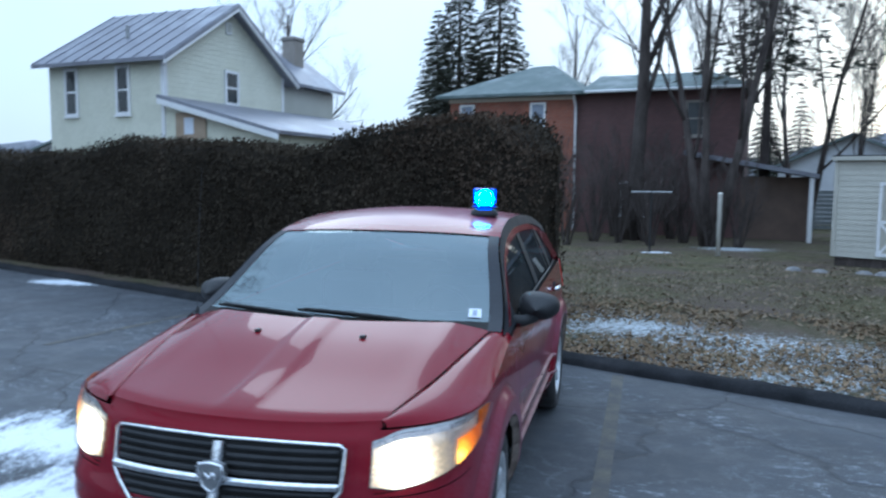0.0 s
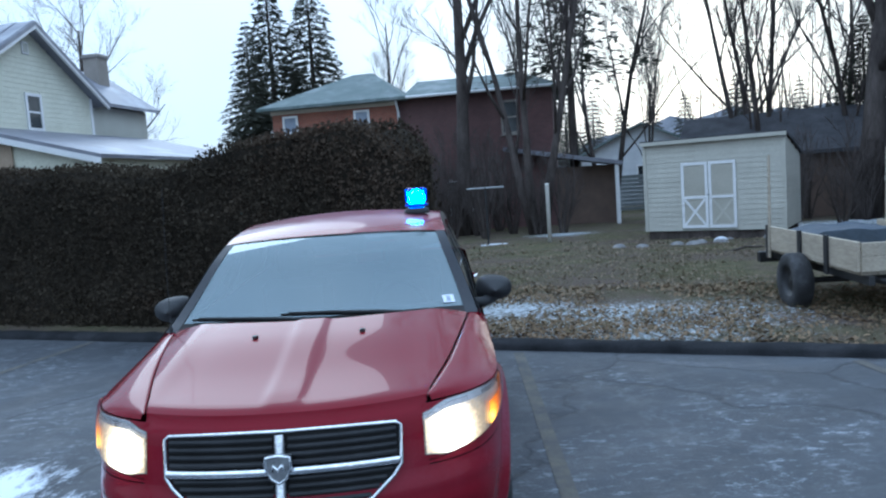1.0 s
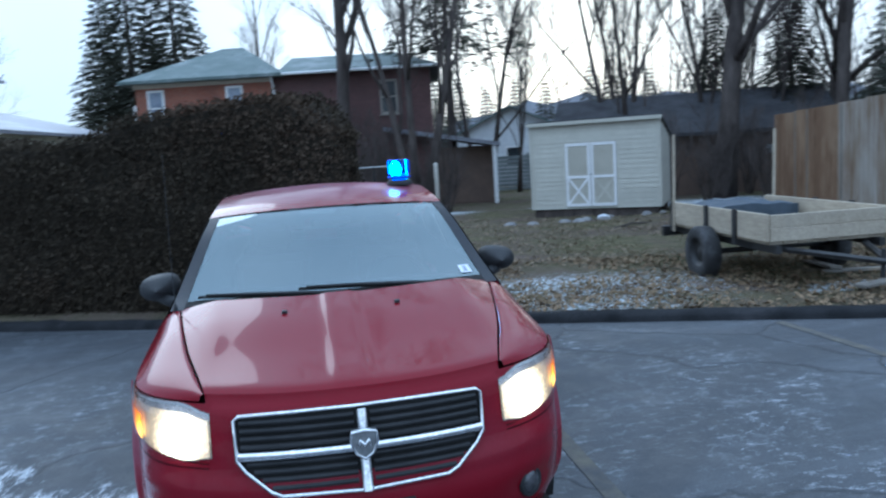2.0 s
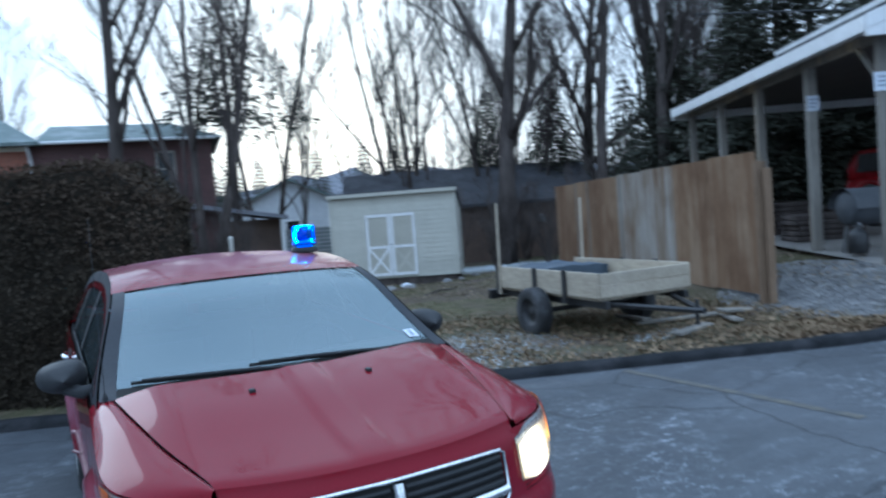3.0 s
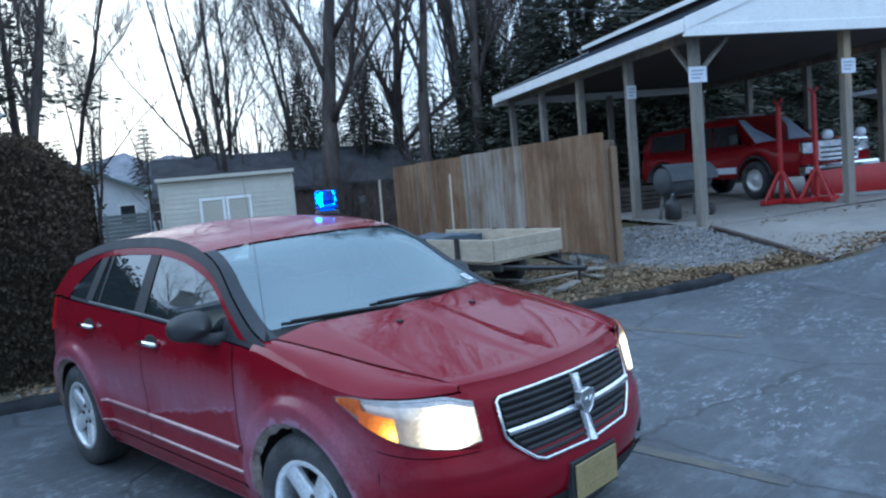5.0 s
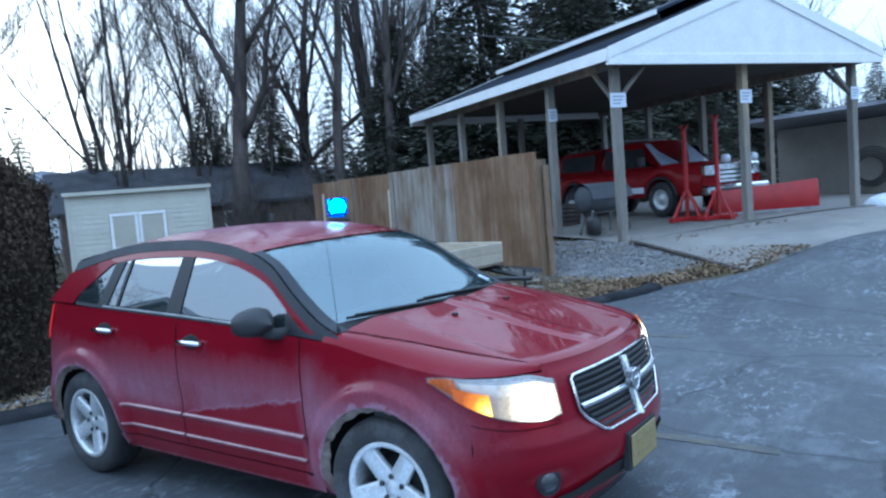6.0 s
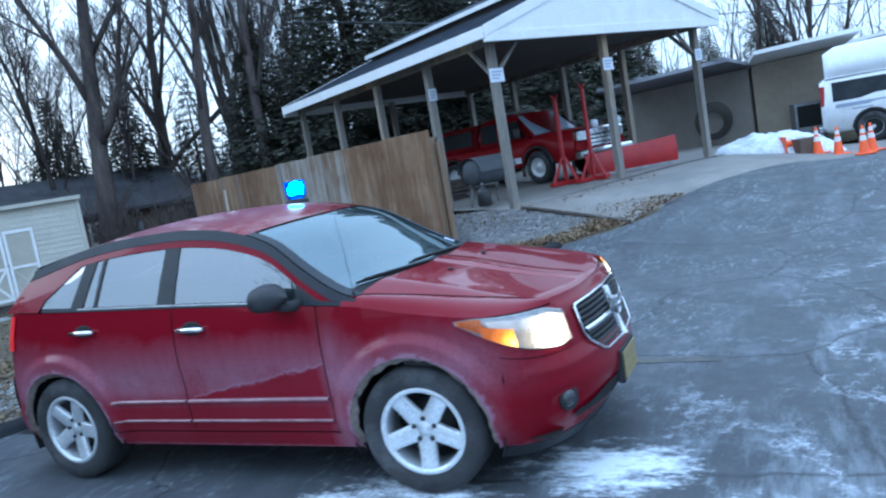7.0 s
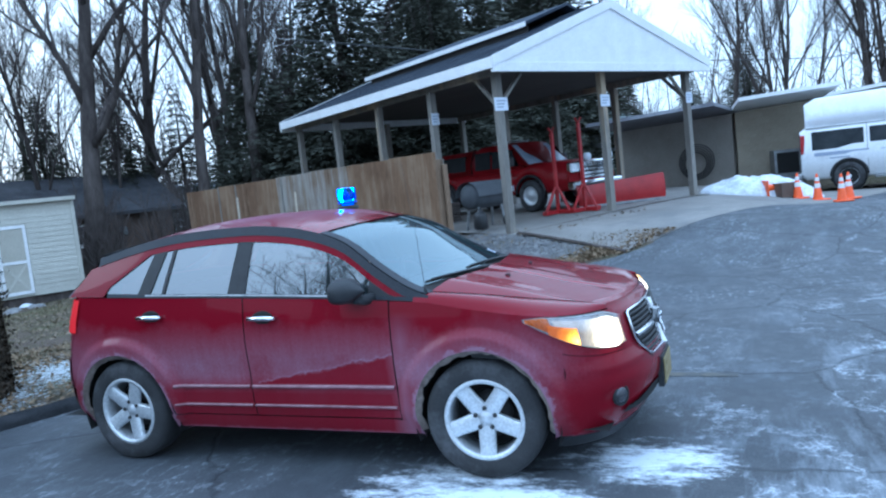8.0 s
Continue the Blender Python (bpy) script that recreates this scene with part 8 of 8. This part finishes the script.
def build_carport_things():
    # red snow plow blade
    a, b = Vector((12.88, 1.10, 0)), Vector((14.12, -0.76, 0))
    d = (b - a).normalized()
    z = land(13.6, 0) + 0.04
    m = Matrix.Translation((a.x, a.y, z)) @ Matrix.Rotation(math.atan2(d.y, d.x), 4, "Z")
    pl = thing("snow_plow", m, "red steel snow plow blade on the floor", "plow")
    L = (b - a).length
    part("blade", Shape().grid(lambda x, t: (x, -0.12 + 0.16 * (t - 0.40) ** 2, 0.03 + 0.62 * t * (0.78 + 0.22 * x / L)), linspace(0, L, 8), linspace(0, 1, 9)), RED_STEEL, pl, "curved red blade", smooth=True)
    part("blade_back", Shape().grid(lambda x, t: (x, -0.10 + 0.16 * (t - 0.40) ** 2, 0.03 + 0.62 * t * (0.78 + 0.22 * x / L)), linspace(0, L, 8), linspace(0, 1, 9), flip=True), RED_STEEL, pl, smooth=True)
    part("cutting_edge", Shape().box(0, L, -0.10, -0.06, 0.0, 0.10), STEEL, pl)
    for k in range(4):
        part("blade_rib", Shape().box(0.15 + k * (L - 0.3) / 3 - 0.02, 0.15 + k * (L - 0.3) / 3 + 0.02, -0.08, 0.08, 0.05, 0.55), RED_STEEL, pl)
    # two red post stands
    for x, y, h in ((12.34, 1.43, 1.88), (12.45, 0.82, 2.02)):
        z = land(x, y) + 0.035
        st = thing("post_stand", pose(x, y, z, 0, 0, UV_TURN), "red steel post stand with braced foot", "stand", "red stands")
        part("upright", Shape().box(-0.036, 0.036, -0.036, 0.036, 0.0, h, c=0.006), RED_STEEL, st)
        part("foot", Shape().box(-0.45, 0.45, -0.07, 0.07, 0.0, 0.09, c=0.008), RED_STEEL, st)
        part("foot", Shape().box(-0.06, 0.06, -0.40, 0.40, 0.0, 0.085, c=0.008), RED_STEEL, st)
        for s in (-1, 1):
            part("foot_brace", Shape().tube([(s * 0.38, 0, 0.08), (s * 0.04, 0, 0.62)], 0.03, 6), RED_STEEL, st)
            part("foot_brace", Shape().tube([(0, s * 0.34, 0.08), (0, s * 0.04, 0.62)], 0.03, 6), RED_STEEL, st)
        part("fork", Shape().tube([(-0.09, 0, h + 0.12), (0, 0, h), (0.09, 0, h + 0.12)], 0.025, 6), RED_STEEL, st)
    # barrel grill
    x, y = 10.69, 2.64
    z = land(x, y) + 0.035
    g = thing("barrel_grill", pose(x, y, z, 0, 0, UV_TURN + 10), "covered dark barrel grill on grey legs", "grill")
    part("barrel", Shape().tube([(-0.52, 0, 0.72), (-0.47, 0, 0.72), (0.47, 0, 0.72), (0.52, 0, 0.72)], [0.22, 0.28, 0.28, 0.22], 20), mat("dark_grey_cover", (0.05, 0.055, 0.065), (0.08, 0.085, 0.095), 5, 0.7), g, "dark grey barrel", smooth=True)
    part("lid_flap", Shape().grid(lambda a, b: (a, 0.34 * math.sin(b), 0.72 + 0.31 * math.cos(b)), linspace(-0.56, 0.56, 6), linspace(-1.6, 1.6, 12)), mat("grey_cover_cloth", (0.07, 0.075, 0.085), (0.10, 0.105, 0.115), 5, 0.8), g, smooth=True)
    for sx in (-0.42, 0.42):
        for sy in (-0.2, 0.2):
            part("leg", Shape().tube([(sx, sy, 0.0), (sx * 0.9, sy * 0.6, 0.55)], 0.03, 8), STEEL, g, "grey steel leg")
        part("wheel", Shape().lathe([(0.0, -0.03), (0.11, -0.03), (0.12, 0.0), (0.11, 0.03), (0.0, 0.03)], pose(sx, -0.24, 0.12, 90, 0, 0), 18), RUBBER, g, smooth=True)
    part("gas_bottle", Shape().lathe([(0.0, 0.02), (0.13, 0.02), (0.15, 0.06), (0.15, 0.30), (0.10, 0.38), (0.04, 0.40), (0.04, 0.46), (0, 0.46)], pose(-0.52, -0.28, 0), 20), BLACK_STEEL, g, "dark gas bottle", smooth=True)
    # crates and boards stacked by the left posts
    for k, (du, dv, w, d_, h) in enumerate(((0.9, 4.0, 1.3, 0.8, 0.5), (0.8, 6.0, 1.2, 0.9, 0.75), (2.6, 7.6, 1.6, 0.8, 0.6))):
        p = Vector((9.5, 1.72, 0)) + U * du + V * dv
        c = thing("timber_stack", pose(p.x, p.y, land(p.x, p.y) + 0.035, 0, 0, UV_TURN), "dark stack of old timber boards", "timber", "timber stacks")
        for j in range(int(h / 0.1)):
            part("stack_board", Shape().box(-w / 2 + 0.03 * (j % 3), w / 2 - 0.02 * (j % 2), -d_ / 2, d_ / 2, j * 0.1, j * 0.1 + 0.085, c=0.006), BARK, c)
    # hose coil against the block wall
    cx, cy = 19.9, -1.2
    z = land(cx, cy)
    tilt = pose(cx, cy, z + 0.70, 0, 0, 14) @ Matrix.Rotation(radians(80), 4, "Y")
    coil = Shape()
    for k in range(5):
        r = 0.55 - 0.05 * k
        coil.tube([tuple(tilt @ Vector((r * math.cos(a) + 0.02 * k, r * 0.95 * math.sin(a), 0.045 * k))) for a in linspace(0, 2 * math.pi, 37)], 0.016, 6, False)
    single("hose_coil", coil, BLACK_STEEL, pose(0, 0, 0), "large coil of black hose by the wall", "hose", smooth=True)
    # air unit
    z = land(19.8, -3.9)
    ac = thing("air_unit", pose(19.7, -3.7, z, 0, 0, 100), "grey boxed air unit by the tan wall", "air unit")
    part("pad", Shape().box(-0.45, 0.45, -0.36, 0.36, -0.05, 0.30, c=0.01), CONCRETE, ac, "concrete pad")
    part("cabinet", Shape().box(-0.38, 0.38, -0.3, 0.3, 0.30, 1.10, c=0.02), STEEL, ac)
    part("fan_grille", Shape().box(-0.30, 0.30, -0.315, -0.302, 0.42, 1.02), CAR_INNER, ac, "dark fan grille")
    part("fan_grille", Shape().box(-0.30, 0.30, 0.302, 0.315, 0.42, 1.02), CAR_INNER, ac, "dark fan grille")
    # snow pile
    rng = np.random.default_rng(8)

    def pile(a, r):
        rr = 1 - r
        wob = 1 + 0.16 * noise.noise((a * 1.6, r * 2, 4)) + 0.08 * noise.noise((a * 5, r * 6, 9))
        x, y = 0.66 * rr * wob * math.cos(a), 1.5 * rr * wob * math.sin(a)
        h = 0.54 * (1 - rr ** 2.4) * (0.85 + 0.22 * noise.noise((x * 3, y * 2.4, 2))) + 0.05 * noise.noise((x * 9, y * 9, 5)) * (r > 0.05)
        return (x, y, h - 0.03 * (r < 0.02))
    pm = Shape().grid(pile, [2 * math.pi * k / 48 for k in range(49)], linspace(0, 0.999, 16))
    single("snow_mound", pm, SNOW, pose(15.25, -2.95, land(15.25, -2.95) + 0.02, 7.0, 0, 0), "low crusted pile of old snow", "snow", smooth=True)
    # cones
    def cone(m, lab):
        c = thing("traffic_cone", m, lab, "cone", "traffic cones")
        part("cone_base", Shape().box(-0.19, 0.19, -0.19, 0.19, 0.0, 0.035, c=0.012), ORANGE, c)
        prof = [(0.135, 0.035), (0.12, 0.08), (0.028, 0.70), (0.02, 0.715), (0.0, 0.715)]
        m2 = Matrix.Scale(0.85, 4)
        part("cone_body", Shape().lathe(prof, m2, 20), ORANGE, c, smooth=True)
        for z0, z1 in ((0.34, 0.46), (0.52, 0.62)):
            r0, r1 = 0.12 - 0.092 * (z0 - 0.08) / 0.62 + 0.003, 0.12 - 0.092 * (z1 - 0.08) / 0.62 + 0.003
            part("cone_band", Shape().lathe([(r0, z0), (r1, z1)], m2, 20), WHITE_BAND, c, "white reflective band", smooth=True)
        return c
    for x, y in ((14.55, -3.72), (14.1, -4.1), (13.75, -4.55), (14.35, -4.75)):
        cone(pose(x, y, land(x, y) + 0.005, 0, 0, x * 60), "orange traffic cone with white bands")
    cone(pose(14.75, -3.02, land(14.7, -3) + 0.20, 90, 0, 20) , "orange traffic cone lying on its side")
    bx = thing("cardboard_box", pose(14.7, -3.45, land(14.7, -3.4) + 0.02, 0, 0, 25), "weathered brown cardboard box by the cones", "box")
    part("box_body", Shape().box(-0.22, 0.22, -0.18, 0.18, 0.0, 0.34, c=0.006), BROWN_WALL, bx)
    part("box_flap", Shape().box(-0.22, 0.22, -0.34, -0.182, 0.325, 0.335), BROWN_WALL, bx)


build_carport_things()


def build_van():
    # local -y is forward; it points away to the side of the lot
    m = pose(18.1, -6.75, land(18.1, -6) + 0.0, 0, 0, -3)
    v = thing("passenger_van", m, "white high-roof passenger van with dark windows", "van")
    part("van_body", body_sections([(0.92, 0.90, 0.42, 1.62), (0.98, 0.95, 0.34, 1.70), (1.0, 0.95, 0.32, 1.72), (1.0, 0.95, 0.32, 1.72), (0.98, 0.88, 0.34, 1.25), (0.92, 0.80, 0.40, 1.05)], [2.72, 2.6, 1.5, -1.3, -2.0, -2.75]), VAN_WHITE, v, "white body", smooth=True)
    part("high_roof", body_sections([(0.93, 0.74, 1.66, 2.32), (0.95, 0.78, 1.68, 2.46), (0.95, 0.80, 1.70, 2.50), (0.94, 0.74, 1.70, 2.36), (0.90, 0.70, 1.68, 1.82)], [2.58, 2.3, 0.5, -0.9, -1.5]), VAN_WHITE, v, "white raised roof", smooth=True)
    part("roof_lip", Shape().box(-0.97, 0.97, -1.3, 2.6, 1.685, 1.715, c=0.01), VAN_WHITE, v)
    for sx in (-1, 1):
        for y0, y1 in ((2.45, 1.25), (1.12, 0.02), (-0.10, -1.15)):
            w = Shape().box(sx * 0.978 - 0.012, sx * 0.978 + 0.012, y1, y0, 1.10, 1.58, c=0.006)
            part("side_window", w, DARK_GLASS, v, "dark side window")
        part("letter_bar", Shape().box(sx * 1.004 - 0.003, sx * 1.004 + 0.003, 1.15, 2.40, 0.94, 1.03), SIGN_INK, v, "grey-blue lettering strip")
        part("letter_bar", Shape().box(sx * 1.004 - 0.003, sx * 1.004 + 0.003, 1.45, 2.05, 0.85, 0.885), SIGN_INK, v)
        part("letter_bar", Shape().box(sx * 1.004 - 0.003, sx * 1.004 + 0.003, 0.2, 0.9, 0.94, 1.0), SIGN_INK, v)
        part("door_seam", Shape().box(sx * 1.003 - 0.004, sx * 1.003 + 0.004, 1.175, 1.19, 0.45, 1.68), STEEL, v)
        part("tail_lamp", Shape().box(sx * 0.93 - 0.03, sx * 0.93 + 0.03, 2.60, 2.715, 1.02, 1.52, c=0.015), RED_STEEL, v, "red tail lamp")
        part("running_board", Shape().box(sx * 0.98 - 0.10, sx * 0.98 + 0.10, -1.0, 1.05, 0.27, 0.33, c=0.01), STEEL, v)
        for wy in (1.62, -1.75):
            car_wheel(v, sx * 0.925, wy, 0.36, 0.36, 0.24, sx)
            part("wheel_arch", Shape().tube([(sx * 1.0, wy + 0.43 * math.cos(a), 0.38 + 0.43 * math.sin(a)) for a in linspace(0, math.pi, 15)], 0.03, 6), BLACK_STEEL, v, smooth=True)
            # near-black disc on the body stands in for shade inside the arch
            part("arch_shadow", Shape().lathe([(0.0, 0.0), (0.42, 0.0)], pose(sx * 1.008, wy, 0.38, 0, 90 * sx, 0), 24), CAR_INNER, v)
    part("rear_bumper", Shape().box(-0.95, 0.95, 2.70, 2.84, 0.36, 0.52, c=0.03), STEEL, v)
    part("rear_window", Shape().box(-0.7, 0.7, 2.69, 2.735, 1.1, 1.55, c=0.01), DARK_GLASS, v)


build_van()


# ---- on the lawn ----
def build_lawn_things():
    x, y = 3.61, 15.98
    single("pipe_post", Shape().tube([(0, 0, -0.1), (0, 0, 1.64), (0, 0, 1.68), (0, 0, 1.70)], [0.055, 0.055, 0.065, 0.03], 12), PVC, pose(x, y, land(x, y)), "pale plastic pipe post on the lawn", "post", smooth=True)
    x, y = 1.9, 16.4
    ft = thing("clothes_frame", pose(x, y, land(x, y), 0, 0, 12), "thin dark metal T-shaped frame on the lawn", "frame")
    part("frame_post", Shape().tube([(0, 0, -0.1), (0, 0, 1.7)], 0.03, 8), BLACK_STEEL, ft)
    part("frame_bar", Shape().tube([(-0.55, 0, 1.68), (0.55, 0, 1.68)], 0.028, 8), STEEL, ft)
    part("frame_plate", Shape().lathe([(0.0, 0.05), (0.75, 0.04), (0.78, 0.0)], None, 20), SNOW, ft, "snow-covered round foot")
    rng = random.Random(5)
    for k in range(26):
        x, y = rng.choice(((rng.uniform(4.5, 9), rng.uniform(12.2, 13.2)), (rng.uniform(9, 14), rng.uniform(10.5, 15)), (rng.uniform(11, 17), rng.uniform(11, 14))))
        r = rng.uniform(0.06, 0.20)
        s = Shape().grid(lambda a, b: (r * (1 + 0.25 * noise.noise((math.cos(a) * 2 + k, math.sin(a) * 2, b))) * math.cos(a) * math.cos(b), r * math.sin(a) * math.cos(b) * 0.9, r * 0.7 * math.sin(b)), [2 * math.pi * i / 10 for i in range(11)], linspace(-0.4, 1.5, 6))
        single("stone", s, STONE if k % 8 else SNOW, pose(x, y, land(x, y), 0, 0, k * 40), "rough grey field stone on the lawn", "stone", "lawn stones", smooth=True)
    # scrap boards on the leaves between trailer and fence
    for x, y, ln, tn, lean in ((5.9, 2.05, 0.95, 20, 2), (6.35, 2.75, 1.1, -28, -3), (6.75, 2.2, 0.7, 55, 4), (7.15, 2.35, 0.9, 4, 6), (6.1, 3.3, 0.8, 75, 3)):
        single("scrap_board", Shape().box(-ln / 2, ln / 2, -0.07, 0.07, 0.0, 0.035, c=0.004), POST_WOOD, pose(x, y, land(x, y) + 0.075, lean, lean, tn), "weathered pale scrap board on the leaves", "board", "scrap boards")
    # fallen branch
    single("fallen_branch", Shape().tube([(0, 0, 0.03), (0.5, 0.2, 0.10), (1.1, 0.3, 0.06), (1.7, 0.7, 0.03)], [0.03, 0.025, 0.018, 0.006], 6), BARK, pose(6.2, 9.8, land(6.2, 9.8)), "thin fallen branch on the grass", "branch", smooth=True)


build_lawn_things()


def scatter(name, pts, size, material, label, category, flat=0.35, seed=1, quad=True):
    rng = np.random.default_rng(seed)
    P = np.array(pts)
    n = len(P)
    a = rng.uniform(0, 2 * np.pi, n)
    A_ = np.stack([np.cos(a), np.sin(a), rng.normal(0, flat, n)], 1)
    B_ = np.stack([-np.sin(a), np.cos(a), rng.normal(0, flat, n)], 1)
    s = rng.uniform(size[0], size[1], n)[:, None]
    curl = np.stack([np.zeros(n), np.zeros(n), rng.uniform(0.0, 0.5, n)], 1)
    v = np.stack([P - A_ * s, P - B_ * s * 0.6 + curl * s, P + A_ * s, P + B_ * s * 0.6 + curl * s], 1).reshape(-1, 3)
    sh = Shape()
    sh.v = v.tolist()
    sh.f = [q for i in range(n) for q in ((4 * i, 4 * i + 1, 4 * i + 2), (4 * i, 4 * i + 2, 4 * i + 3))]
    tagged(part(name, sh, material, None, label), label, category, kind="stuff")


def build_litter():
    rng = np.random.default_rng(12)

    def on_lawn(n, x0, x1, s0, s1, power=1.0):
        out = []
        while len(out) < n:
            x = rng.uniform(x0, x1)
            s = s0 + (s1 - s0) * rng.random() ** power
            y = lot_edge(x) + s
            z = land(x, y) + 0.05 * smooth_step(0.0, 0.5, s) * (1 - smooth_step(7.0, 7.9, x)) + 0.02 * noise.noise((x * 1.3, y * 1.3, 0))
            if noise.noise((x * 0.8, y * 0.8, 7)) + 0.5 > rng.random() * 1.1:
                out.append((x, y, z + rng.uniform(0.008, 0.03)))
        return out
    scatter("dead_leaves", on_lawn(13000, -0.6, 7.6, 0.12, 4.0, 1.2), (0.016, 0.038), LEAF, "brown dead leaves littering the lawn", "leaves", 0.35, 2)
    scatter("lawn_leaves", on_lawn(7000, -3.0, 12.0, 2.5, 14.0, 1.3), (0.02, 0.045), mat("pale_leaf", (0.15, 0.115, 0.075), (0.27, 0.215, 0.15), 3, 0.85), "pale dead leaves on the grass", "leaves", 0.35, 3)
    scatter("leaf_drift", [p for p in on_lawn(6000, 6.2, 9.0, 0.05, 1.1, 0.9)], (0.016, 0.036), LEAF, "drift of dead leaves at the lot edge", "leaves", 0.4, 4)
    grass = on_lawn(16000, -1.0, 9.0, 0.4, 11.0, 1.1)
    sh = Shape()
    r2 = np.random.default_rng(9)
    G = np.array(grass)
    n = len(G)
    a = r2.uniform(0, 2 * np.pi, n)
    h = r2.uniform(0.02, 0.07, n)
    w = np.stack([np.cos(a), np.sin(a), np.zeros(n)], 1) * 0.006
    tip = G + np.stack([r2.normal(0, 0.03, n), r2.normal(0, 0.03, n), h], 1)
    sh.v = np.stack([G - w, G + w, tip], 1).reshape(-1, 3).tolist()
    sh.f = [(3 * i, 3 * i + 1, 3 * i + 2) for i in range(n)]
    tagged(part("grass", sh, mat("winter_grass", (0.11, 0.102, 0.055), (0.21, 0.17, 0.10), 2, 0.9, bump=0), None), "sparse dull winter grass blades", "grass", kind="stuff")
    # gravel by the carport
    stones = []
    while len(stones) < 5200:
        x, y = rng.uniform(7.2, 9.7), rng.uniform(-0.4, 3.6)
        if y > lot_edge(x) + 0.5 and (x - 7.85) * 0.8 - (y + 0.75) * 0.55 < -0.10 and ((x - 8.6) / 1.5) ** 2 + ((y - 1.7) / 1.9) ** 2 < 1:
            stones.append((x, y, land(x, y) + rng.uniform(0.005, 0.022)))
    sh = Shape()
    for x, y, z in stones:
        r = rng.uniform(0.012, 0.034)
        k = rng.uniform(0, 6.28, 4)
        v = [(x + r * math.cos(q), y + r * math.sin(q), z) for q in (k[0], k[0] + 2.1, k[0] + 4.2)] + [(x + r * 0.3 * math.cos(k[1]), y + r * 0.3 * math.sin(k[1]), z + r * 0.8)]
        sh.add(v, [(0, 1, 3), (1, 2, 3), (2, 0, 3)])
    tagged(part("gravel", sh, STONE, None), "loose grey gravel beside the concrete", "gravel", kind="stuff")


build_litter()


# ---- far woods and overhead wire ----
def build_distance():
    # distance haze is mixed into the woods' grey-blue colour
    WOODS = mat("far_hazed_woods", (0.10, 0.105, 0.12), (0.20, 0.205, 0.23), 0.25, 1.0, bump=0.0, grain=2.0, stretch=(1, 1, 0.25))
    ang = linspace(0, 2 * math.pi, 241)

    def ridge(a, t):
        r = 150 + 25 * math.sin(a * 3 + 1)
        h = 9 + 4 * noise.noise((math.cos(a) * 4, math.sin(a) * 4, 1)) + 3.0 * noise.noise((math.cos(a) * 30, math.sin(a) * 30, 2))
        return (r * (1 + 0.2 * t) * math.cos(a), r * (1 + 0.2 * t) * math.sin(a), -1.5 + (h + 1.5) * t)
    tagged(part("backdrop", Shape().grid(ridge, ang, linspace(0, 1, 5), flip=True), WOODS, None, smooth=True), "far wooded ridge in winter haze", "woods", kind="structure")
    # thicket of thin stems behind the fence and carport
    rng = random.Random(77)
    sh = Shape()
    for k in range(520):
        a = rng.random()
        x, y = rng.choice(((rng.uniform(13, 32), rng.uniform(22, 34)), (rng.uniform(22, 36), rng.uniform(8, 24)), (rng.uniform(30, 55), rng.uniform(-16, 12))))
        h = rng.uniform(3, 9)
        p = Vector((x, y, land(x, y) - 0.1))
        d = Vector((rng.gauss(0, 0.12), rng.gauss(0, 0.12), 1))
        sh.tube([p, p + d * h * 0.5, p + d * h + Vector((rng.gauss(0, 0.4), rng.gauss(0, 0.4), 0))], [0.05, 0.035, 0.008], 4, False)
        for j in range(9):
            q = p + d * h * rng.uniform(0.25, 0.95)
            e = Vector((rng.gauss(0, 1), rng.gauss(0, 1), rng.uniform(0.3, 1.4))).normalized() * rng.uniform(0.5, 1.7)
            sh.tube([q, q + e * 0.6, q + e + Vector((0, 0, 0.2))], [0.016, 0.011, 0.004], 3, False)
    tagged(part("thicket", sh, TWIG, None), "dense thicket of thin bare stems", "thicket", kind="stuff")
    single("overhead_wire", Shape().tube([(14.0, 9.0, 6.2), (22, 2.5, 5.3), (32, -6, 5.2), (44, -16, 6.4)], 0.02, 5), BLACK_STEEL, pose(0, 0, 0), "thin dark overhead wire", "wire")


build_distance()


# ---- what moves: the beacon's reflector turns ----
def motions():
    lit = [(0, 0), (0.47, 1), (1.0, 2), (1.53, 3), (2.1, 4), (2.65, 5), (3.2, 6), (3.72, 7), (4.2, 8), (4.7, 9), (5.13, 10), (5.57, 11), (6.0, 12), (6.46, 13), (7.0, 14), (7.53, 15), (8.22, 16)]
    rows = []
    for k in range(81):
        t = k / 10
        i = max(j for j in range(len(lit) - 1) if lit[j][0] <= t + 1e-6)
        (t0, p0), (t1, p1) = lit[i], lit[i + 1]
        phase = p0 + (p1 - p0) * (t - t0) / (t1 - t0)
        facing = -75 - 70 * t / 8
        rows.append((t, pose(0, 0, 0.10, 0, 0, facing + 360 * phase)))
    walk(SPIN, rows)


motions()
